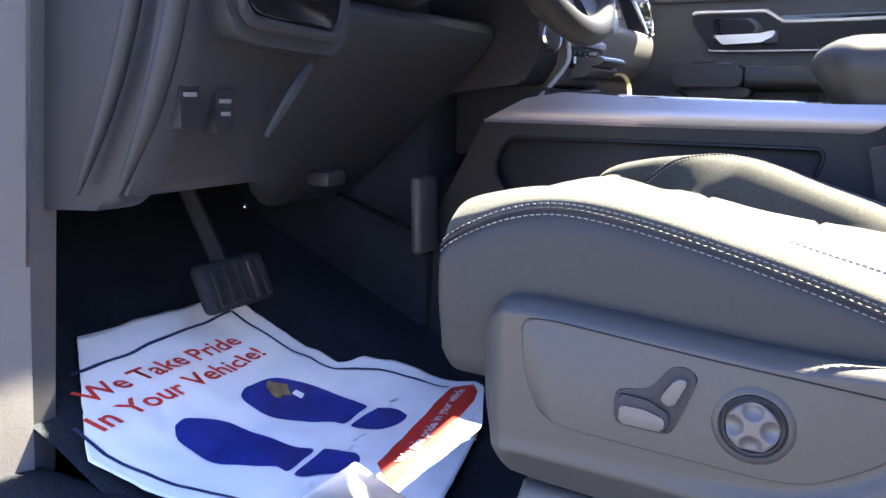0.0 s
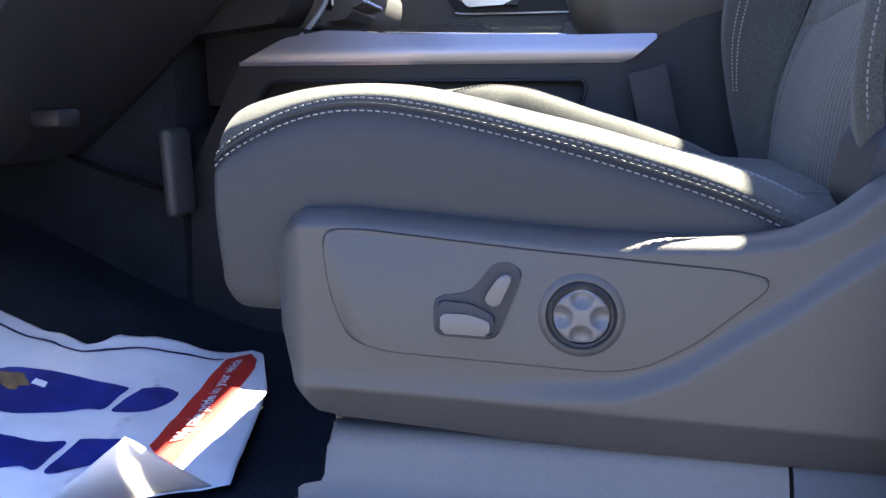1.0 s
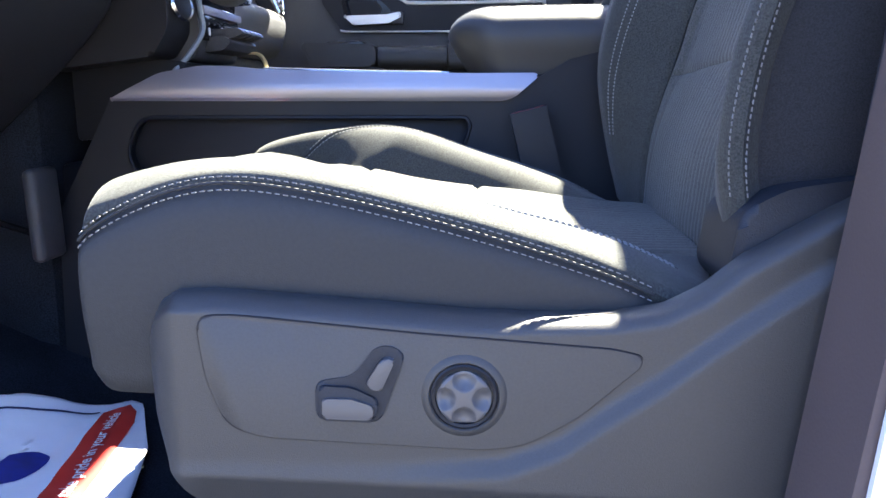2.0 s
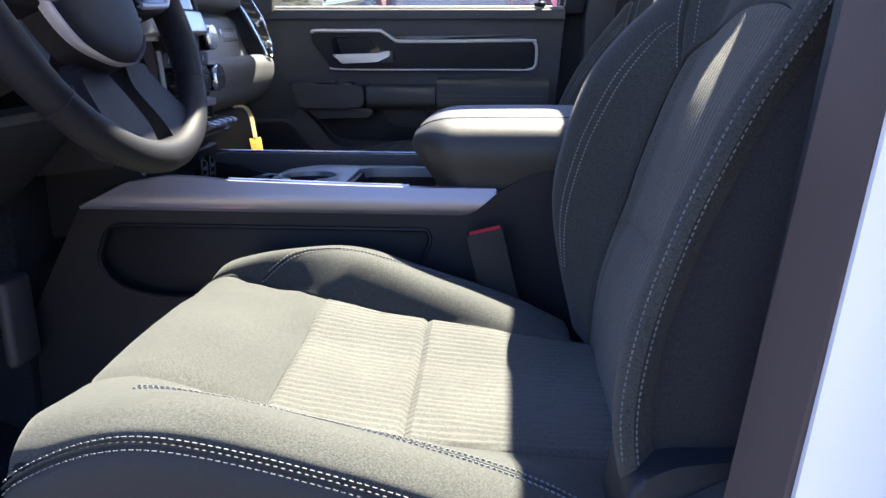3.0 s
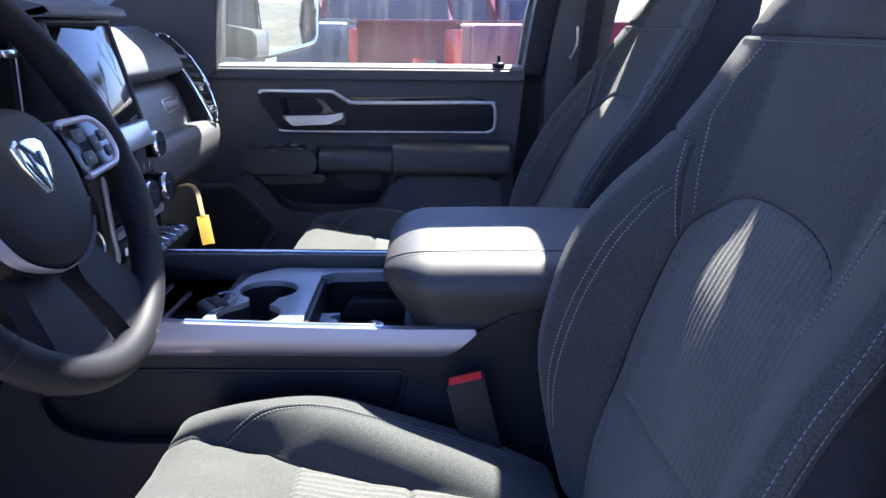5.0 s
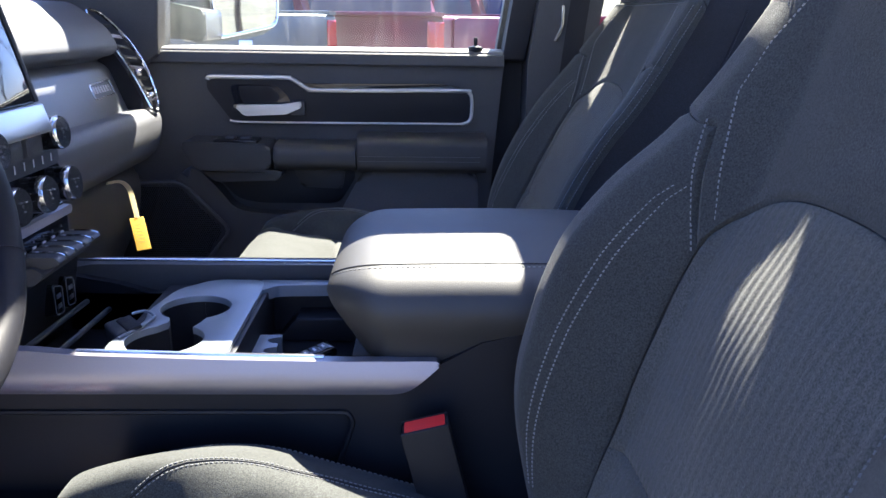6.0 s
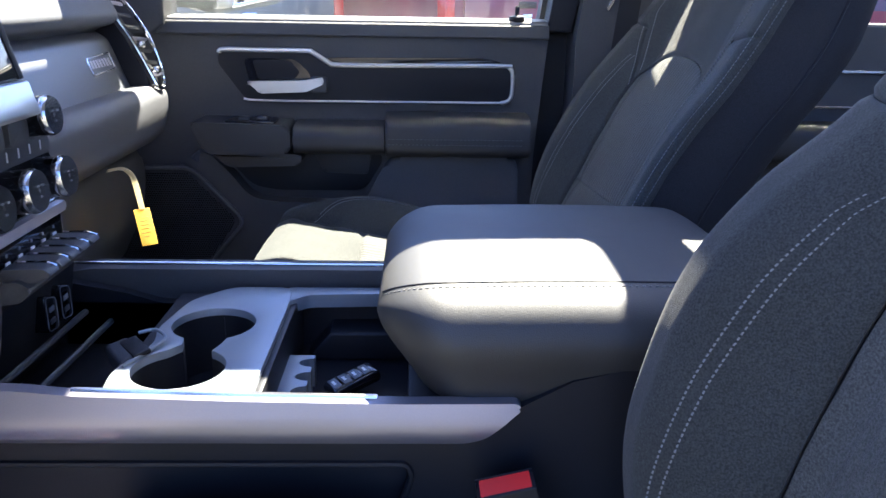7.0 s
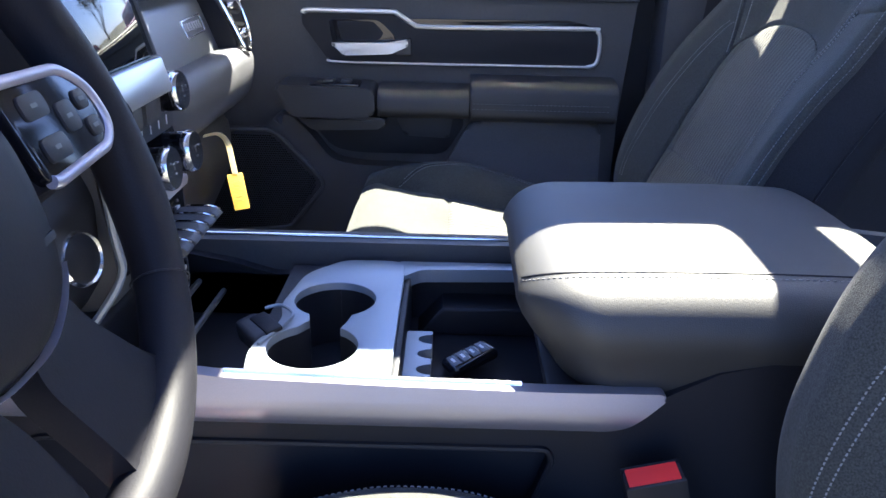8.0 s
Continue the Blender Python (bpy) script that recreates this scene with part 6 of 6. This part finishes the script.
    for t in np.linspace(0, 1, 11):
        k = 1 - 0.75 * (1 - t) ** 2.4            # the shell swells from its nose to the glass
        rows.append([(-0.175 + 0.17 * t, -0.055 + 0.178 * k * c, 0.010 + 0.158 * k * d + 0.016 * c * (d < 0)) for c, d in [(math.copysign(abs(math.cos(q)) ** 0.45, math.cos(q)), math.copysign(abs(math.sin(q)) ** 0.45, math.sin(q))) for q in np.linspace(0, 2 * math.pi, 41)[:-1]]])
    b = surface(rows, close_u=True)
    bmesh.ops.holes_fill(b, edges=[e for e in b.edges if e.is_boundary], sides=0)
    b.transform(m)
    part("mirror_housing", b, MIRRORSHELL, mir, "mirror housing darkened as in shade", angle=50)
    gl = rounded([(-0.119, -0.139), (0.090, -0.109), (0.105, 0.13), (-0.148, 0.13)], 0.03)
    g = prism(gl, "x", 0.006, -0.004, 0.002)
    g.transform(m)
    part("mirror_glass", g, MIRRORGLASS, mir, "bright mirror glass", smooth=False)
    g = tube([(0.004, p[0] * 1.03 + 0.001, p[1] * 1.03) for p in gl], 0.005, 8, closed=True)
    g.transform(m)
    part("glass_rim", g, BUMPERCHROME, mir, "bright rim round the mirror glass")
    part("mirror_arm", prism(rounded([(-0.50, 0.79), (-0.40, 0.785), (-0.40, 0.85), (-0.50, 0.87)], 0.01), "y", 1.68, 1.86, 0.008), MIRRORSHELL, mir)


build_doors()


# ---- rear bench, glimpsed behind the front seats ----
def build_bench():
    b = thing("rear_bench", (1.2, 0.78, 0.10), "charcoal cloth rear bench seat", "car seat")
    part("bench_cushion", block((0.92, 0.10, 0.25), (1.42, 1.50, 0.42), 0.05, 4), FABRIC, b)
    part("bench_back", block((1.40, 0.08, 0.30), (1.60, 1.52, 0.90), 0.06, 4, turn=Matrix.Rotation(radians(10), 4, 'Y')), FABRIC, b)


build_bench()


# ---- pedals ----
def build_pedals():
    acc = thing("accelerator_pedal", (-0.58, 0.55, 0.20), "dark grey accelerator pedal beside the console", "pedal")
    part("pedal_pad", block((-0.592, 0.520, 0.245), (-0.572, 0.585, 0.372), 0.01, 3, turn=Matrix.Rotation(radians(-2), 4, 'Y')), DARKGREY, acc)
    part("pedal_arm", tube([(-0.60, 0.555, 0.28), (-0.70, 0.555, 0.31), (-0.84, 0.555, 0.36)], 0.005, 8), PIANO, acc)
    br = thing("brake_pedal", (-0.68, 0.21, 0.20), "black rubber brake pedal", "pedal")
    part("pedal_pad", block((-0.695, 0.15, 0.215), (-0.672, 0.275, 0.283), 0.01, 3, turn=Matrix.Rotation(radians(-25), 4, 'Y')), CARPET, br)
    for k in range(5):
        part("pad_rib", block((-0.678, 0.165 + 0.022 * k, 0.225), (-0.668, 0.175 + 0.022 * k, 0.275), 0.002, turn=Matrix.Rotation(radians(-25), 4, 'Y')), BLACK, br)
    part("pedal_arm", tube([(-0.70, 0.213, 0.26), (-0.80, 0.22, 0.42), (-0.82, 0.22, 0.55)], 0.012, 8), BLACK, br)


build_pedals()


# ---- paper floor mat ----
MAT_TL, MAT_TR, MAT_BR, MAT_BL = Vector((-0.80, -0.12)), Vector((-0.795, 0.335)), Vector((-0.415, 0.512)), Vector((-0.30, 0.045))


def mat_point(s, t, h=0.0):
    """s along the printed lines, t down the sheet."""
    p = (MAT_TL * (1 - s) + MAT_TR * s) * (1 - t) + (MAT_BL * (1 - s) + MAT_BR * s) * t
    z = floor_z(p.x) + 0.004
    z += 0.004 * noise.noise((p.x * 9, p.y * 9, 2)) + 0.0025 * noise.noise((p.x * 28, p.y * 28, 5))
    z += 0.016 * math.exp(-((s - 1.0) / 0.16) ** 2) * smooth_step(0.45, 0.53, t) * (1 - smooth_step(0.60, 0.80, t))
    z += 0.006 * math.exp(-((s - 0.75) / 0.3) ** 2 - ((t - 0.42) / 0.05) ** 2)
    return Vector((p.x, p.y, z + h))


def mat_start(t):
    """Where the sheet begins along the printed lines, t down the sheet."""
    s = 0.0
    while s < 0.9:
        p = mat_point(s, t)
        if p.y >= interp(p.x, [(-0.80, 0.055), (-0.63, -0.072), (-0.5, -0.11)]):
            break
        s += 0.002
    return max(s, 0.085 + (t - 0.706) * 0.255) if t > 0.70 else s


def mat_end(t):
    """Where the sheet ends along the printed lines: a ruffled edge with a dip, the near corner cut away."""
    return interp(t, [(0.0, 0.95), (0.06, 0.95), (0.24, 0.90), (0.33, 0.872), (0.43, 0.838), (0.475, 0.835), (0.52, 0.905), (0.60, 0.94), (0.75, 0.975), (0.90, 1.0), (0.94, 0.96), (1.0, 0.66)])


def mat_shape(outline, h, step=0.02):
    """A printed shape given by a polygon in sheet coordinates, laid on the sheet."""
    bm = bmesh.new()
    vs = [bm.verts.new((p[0], p[1], 0)) for p in outline]
    bm.faces.new(vs)
    bmesh.ops.triangulate(bm, faces=bm.faces)
    for _ in range(3):
        long = [e for e in bm.edges if e.calc_length() > 0.05]
        if long:
            bmesh.ops.subdivide_edges(bm, edges=long, cuts=1)
            bmesh.ops.triangulate(bm, faces=bm.faces)
    for v in bm.verts:
        v.co = mat_point(v.co.x, v.co.y, h)
    return bm


def mat_text(words, s0, s1, t0, t1, slope, h):
    """Lettering between s0 and s1, its foot at t1 and its top at t0."""
    cu = bpy.data.curves.new("lettering", 'FONT')
    cu.body = words
    cu.resolution_u, cu.offset = 3, 0.016
    ob = bpy.data.objects.new("lettering", cu)
    scene.collection.objects.link(ob)
    bpy.context.view_layer.update()
    me = ob.evaluated_get(bpy.context.evaluated_depsgraph_get()).to_mesh()
    bm = bmesh.new()
    bm.from_mesh(me)
    bpy.data.objects.remove(ob)
    xs, ys = [v.co.x for v in bm.verts], [v.co.y for v in bm.verts]
    x0, x1, cap = min(xs), max(xs), 0.73
    for v in bm.verts:
        s = s0 + (s1 - s0) * (v.co.x - x0) / (x1 - x0)
        t = t1 + (t0 - t1) * v.co.y / cap + slope * (s - s0)
        v.co = mat_point(s, t, h)
    return bm


def build_mat():
    mat = thing("paper_floor_mat", (-0.55, 0.2, 0.06), "white printed paper floor mat on black carpet", "floor mat")
    ts = sorted(set(list(np.linspace(0, 0.70, 50)) + list(np.linspace(0.7001, 1.0, 24))))
    bm = surface([[mat_point(a + (mat_end(t) - a) * k / 70 + 0.004 * noise.noise((k * 0.3, t * 30, 8)) * (k in (0, 70)), t) for k in range(71)] for t, a in [(t, mat_start(t)) for t in ts]])
    sheet = part("paper_sheet", bm, PAPER, mat, "white paper sheet", angle=80)
    so = sheet.modifiers.new("thickness", 'SOLIDIFY')
    so.thickness, so.offset = 0.0008, -1
    # the near corner is folded over and stands up
    a, b, tip = mat_point(0.085, 0.70), mat_point(0.16, 0.97), Vector((-0.363, 0.028, 0.144))
    mid = (a + b) / 2
    rows = []
    for k in np.linspace(0, 1, 14):
        e = a.lerp(b, k)
        rows.append([e.lerp(tip, q) + Vector((0.012, -0.012, 0.006)) * math.sin(math.pi * q) * math.sin(math.pi * k) for q in np.linspace(0, 1, 14)])
    fold = surface(rows)
    bmesh.ops.remove_doubles(fold, verts=fold.verts, dist=1e-5)
    fo = part("folded_corner", fold, THINPAPER, mat, "blank back of the folded corner", angle=80)
    so = fo.modifiers.new("thickness", 'SOLIDIFY')
    so.thickness = 0.0008
    # border lines
    def strip(p, q, w):
        d = Vector(q) - Vector(p)
        nrm = Vector((-d.y, d.x)).normalized() * w / 2
        k = max(2, int(d.length / 0.02))
        g = [[mat_point(*(Vector(p) + d * i / k + nrm * s), 0.0022) for s in (-1, 1)] for i in range(k + 1)]
        return surface(g)
    edge_far = [(0.23, 0.111), (0.382, 0.111), (0.588, 0.102), (0.867, 0.085), (0.839, 0.178), (0.809, 0.288), (0.790, 0.367), (0.770, 0.44), (0.785, 0.485), (0.835, 0.53), (0.868, 0.60), (0.893, 0.695), (0.926, 0.821)]
    edge_near = [(0.072, 0.245), (0.038, 0.34), (0.037, 0.375), (0.042, 0.427), (0.045, 0.49), (0.064, 0.572), (0.087, 0.675)]
    for line in (edge_far[:4], edge_far[3:], edge_near):
        for p, q in zip(line, line[1:]):
            part("border_line", strip(p, q, 0.010), INKNAVY, mat, "navy border line")
    # red band with small white lettering
    part("red_band", mat_shape([(0.349, 0.801), (0.60, 0.812), (0.921, 0.832), (0.965, 0.90), (0.90, 0.93), (0.815, 0.94), (0.53, 0.906), (0.245, 0.871)], 0.0022), INKRED, mat, "red printed band")
    part("band_lettering", mat_text("We take pride in your vehicle", 0.36, 0.90, 0.838, 0.868, 0.035, 0.0042), INKWHITE, mat, "small white lettering", smooth=False)
    # headline
    part("headline", mat_text("We Take Pride", 0.168, 0.724, 0.155, 0.208, 0.03, 0.0022), INKRED, mat, "red headline lettering", smooth=False)
    part("headline", mat_text("In Your Vehicle!", 0.103, 0.715, 0.236, 0.288, 0.03, 0.0022), INKRED, mat, "red headline lettering", smooth=False)
    # two blue shoe soles, each a sole and a heel
    soles = [[(0.235, 0.361), (0.271, 0.357), (0.298, 0.373), (0.335, 0.415), (0.348, 0.451), (0.345, 0.536), (0.340, 0.60), (0.352, 0.640), (0.290, 0.640), (0.226, 0.636), (0.230, 0.61), (0.218, 0.587), (0.185, 0.53), (0.171, 0.49), (0.176, 0.448), (0.193, 0.395)],
             [(0.467, 0.384), (0.495, 0.373), (0.522, 0.371), (0.581, 0.390), (0.625, 0.44), (0.655, 0.489), (0.662, 0.577), (0.655, 0.635), (0.648, 0.655), (0.590, 0.652), (0.520, 0.645), (0.512, 0.612), (0.475, 0.56), (0.450, 0.51), (0.442, 0.454), (0.448, 0.405)]]
    heels = [[(0.372, 0.657), (0.388, 0.690), (0.392, 0.729), (0.352, 0.757), (0.296, 0.753), (0.245, 0.690), (0.226, 0.652), (0.300, 0.654)],
             [(0.668, 0.680), (0.690, 0.715), (0.693, 0.740), (0.672, 0.767), (0.630, 0.771), (0.572, 0.743), (0.535, 0.695), (0.522, 0.662), (0.600, 0.670)]]
    for shape in soles + heels:
        pts = [tuple(p) for p in spline(shape + shape[:1], 48)[:-1]]
        part("shoe_print", mat_shape(pts, 0.0022), INKBLUE, mat, "blue shoe sole print")
    part("stain", mat_shape([(0.553 + 0.032 * math.cos(q) * (1 + 0.3 * math.sin(3 * q)), 0.435 + 0.03 * math.sin(q) * (1 + 0.3 * math.cos(5 * q))) for q in np.linspace(0, 2 * math.pi, 17)[:-1]], 0.0045), STAIN, mat, "brown dirt stain")
    part("sticker", mat_shape([(0.570, 0.468), (0.593, 0.468), (0.596, 0.492), (0.573, 0.495)], 0.0045), INKWHITE, mat)


build_mat()


# ---- outside: parked pickups, trees, hill ----
def build_truck(paint, label, at, heading):
    t = thing("pickup_truck", (0, 0, 0), label, "pickup", "parked pickups")
    W2, L = 0.98, 5.7                            # built with its tailgate at x = 0, front towards -x
    side = rounded([(-5.7, 0.45), (-5.72, 1.02), (-4.35, 1.16), (-3.9, 1.18), (-3.35, 1.80), (-2.2, 1.86), (-1.95, 1.42), (0.0, 1.42), (0.0, 0.55), (-0.75, 0.50), (-0.85, 0.85), (-1.45, 0.85), (-1.6, 0.48), (-4.1, 0.48), (-4.25, 0.88), (-4.9, 0.88), (-5.05, 0.45)], 0.06)
    part("body", prism(side, "y", -W2, W2, 0.0), paint, t)
    for s in (-1, 1):
        part("bed_rail", prism(rounded([(s * W2 - 0.07, 1.41), (s * W2 + 0.012, 1.41), (s * W2 + 0.012, 1.44), (s * W2 - 0.07, 1.45)], 0.01), "x", -1.95, 0.0), paint, t)
        part("side_window", prism(rounded([(-3.55, 1.24), (-3.22, 1.72), (-2.85, 1.75), (-2.85, 1.24)], 0.03), "y", s * (W2 + 0.004), s * (W2 - 0.02)), DARKGLASS, t)
        part("side_window", prism(rounded([(-2.80, 1.24), (-2.80, 1.77), (-2.22, 1.77), (-2.06, 1.24)], 0.03), "y", s * (W2 + 0.004), s * (W2 - 0.02)), DARKGLASS, t)
        part("tail_lamp", block((-0.11, s * W2 - 0.10, 1.02), (0.012, s * W2 + 0.012, 1.37), 0.02, 3), TAILRED, t, "red tail lamp")
        for x in (-1.15, -4.58):
            tyre = part("tyre", turned([(0.24, -0.12), (0.385, -0.12), (0.40, -0.08), (0.40, 0.08), (0.385, 0.12), (0.24, 0.12)], (x, s * (W2 - 0.12), 0.40), (0, 1, 0), 28), RUBBER, t)
            part("rim", turned([(0.10, -0.125), (0.25, -0.127), (0.25, 0.127), (0.10, 0.125)], (x, s * (W2 - 0.12), 0.40), (0, 1, 0), 20), RIM, tyre)
        if paint is not GREYPAINT:
            part("side_badge", prism(rounded([(-0.62, 1.02), (-0.30, 1.02), (-0.30, 1.09), (-0.62, 1.09)], 0.01), "y", s * (W2 + 0.006), s * W2), CHROME, t, "chrome side badge bar")
        part("mirror", block((-3.75, s * (W2 + 0.02), 1.22), (-3.65, s * (W2 + 0.28), 1.48), 0.04, 3), paint, t)
    tg = part("tailgate", prism(rounded([(-W2 + 0.12, 0.78), (W2 - 0.12, 0.78), (W2 - 0.12, 1.40), (-W2 + 0.12, 1.40)], 0.03), "x", 0.02, -0.03, 0.012), paint, t)
    part("tailgate_handle", block((0.015, -0.13, 1.25), (0.035, 0.13, 1.31), 0.01), BLACK, tg)
    part("tailgate_badge", prism([(-0.07, 1.20), (0.07, 1.20), (0.06, 1.08), (0.0, 1.02), (-0.06, 1.08)], "x", 0.034, 0.02, 0.006), CHROME, tg, "plain chrome shield")
    part("rear_bumper", block((-0.12, -W2, 0.50), (0.13, W2, 0.72), 0.05, 3), BUMPERCHROME, t, "chrome rear bumper")
    part("rear_window", prism(rounded([(-0.90, 1.44), (0.90, 1.44), (0.84, 1.80), (-0.84, 1.80)], 0.04), "x", -1.96, -2.3), DARKGLASS, t)
    part("bed_cover", block((-1.95, -W2 + 0.08, 1.36), (-0.02, W2 - 0.08, 1.40), 0.01), BLACK, t)
    t.matrix_basis = Matrix.Translation((at[0], at[1], GROUND)) @ Matrix.Rotation(radians(heading), 4, 'Z')
    return t


build_truck(REDPAINT, "maroon pickup truck parked in the next row", (0.98, 7.76), -45)
grey = build_truck(GREYPAINT, "silver grey pickup truck parked beside a maroon one", (-1.38, 6.76), -45)
cu = bpy.data.curves.new("lettering", 'FONT')
cu.body, cu.extrude, cu.shear, cu.size = "4X4", 0.004, 0.3, 0.14
letters = bpy.data.objects.new("lettering", cu)
scene.collection.objects.link(letters)
bpy.context.view_layer.update()
word = bmesh.new()
word.from_mesh(letters.evaluated_get(bpy.context.evaluated_depsgraph_get()).to_mesh())
bpy.data.objects.remove(letters)
word.transform(Matrix.Translation((-0.50, -0.99, 1.06)) @ Matrix.Rotation(radians(90), 4, 'X'))
part("side_lettering", word, ICON, grey, "white drive lettering on the bed side", smooth=False)
build_truck(REDPAINT, "dark red pickup truck parked farther along", (2.95, 9.55), -45)
build_truck(REDPAINT, "dark red pickup truck parked behind the rear window", (8.4, 10.0), -45)


def build_trees():
    rng = random.Random(4)
    def tree(at, height, leafy):
        t = thing("tree", (at[0], at[1], GROUND), "tall tree with sparse spring leaves beside the car park" if leafy else "bare branching tree beside the car park", "tree", "trees round the car park")
        bm = bmesh.new()
        tips = []

        def grow(p, d, length, r, depth):
            q = p + d * length
            mid = p.lerp(q, 0.5) + Vector((rng.uniform(-1, 1), rng.uniform(-1, 1), 0)) * length * 0.06
            tube([p, mid, q], [r, r * 0.85, r * 0.68], 5, bm=bm)
            tips.append(q)
            if depth == 0:
                return
            for _ in range(3 if depth > 1 else 4):
                nd = (d + Vector((rng.uniform(-1, 1), rng.uniform(-1, 1), rng.uniform(-0.25, 0.7))) * 0.75).normalized()
                grow(p.lerp(q, rng.uniform(0.55, 1.0)), nd, length * rng.uniform(0.55, 0.78), r * 0.55, depth - 1)
        grow(Vector((at[0], at[1], GROUND)), Vector((0, 0, 1)), height * 0.36, height * 0.018, 4)
        part("trunk", bm, BARK, t)
        if leafy:
            lf = bmesh.new()
            for q in tips:
                for _ in range(9):
                    c = q + Vector((rng.gauss(0, 1), rng.gauss(0, 1), rng.gauss(0, 1))) * height * 0.035
                    a, b = (Vector((rng.uniform(-1, 1), rng.uniform(-1, 1), rng.uniform(-1, 1))).normalized() * height * 0.012 for _ in range(2))
                    lf.faces.new([lf.verts.new(c + a), lf.verts.new(c + b), lf.verts.new(c - a), lf.verts.new(c - b)])
            tagged(part("crown", lf, LEAF, t, smooth=False), kind="stuff")
    # beyond the driver's side and behind: these show in the screen and the door mirror
    for x, y, h, leafy in ((7, -16, 9, False), (12, -20, 10, True), (17, -18, 9, False), (22, -24, 11, True), (3, -24, 10, True), (30, -14, 10, True), (36, 4, 10, True), (40, 12, 11, True), (33, 8, 10, True), (37, 16, 11, True), (30, 11.5, 9, True), (34, 13, 10, True), (27, 10.5, 8, True), (38, 10, 11, True), (34, 20, 10, False), (28, 18, 9, True), (33, 23, 11, True), (29, 24, 9, True), (38, 22, 11, True), (42, 29, 12, True), (-4, 34, 11, True), (6, 38, 12, False), (14, 36, 11, True), (-14, 36, 11, True)):
        tree((x, y), h, leafy)
    # wooded rise all round
    grid = []
    for k in range(120):
        q = 2 * math.pi * k / 120
        row = []
        for j in range(8):
            r = 70 + 14 * j
            z = GROUND + [0, 1.5, 2.5, 3.5, 4.5, 5.5, 6, 6][j] * (1 + 0.35 * noise.noise((math.cos(q) * 3, math.sin(q) * 3, j * 0.3))) + (1.4 * noise.noise((q * 30, j * 2.0, 1)) if j else -0.3)
            row.append((r * math.cos(q), r * math.sin(q), z))
        grid.append(row)
    tagged(part("backdrop", surface(grid + grid[:1]), HILL), "brown wooded rise round the car park", "hill", kind="structure")


build_trees()
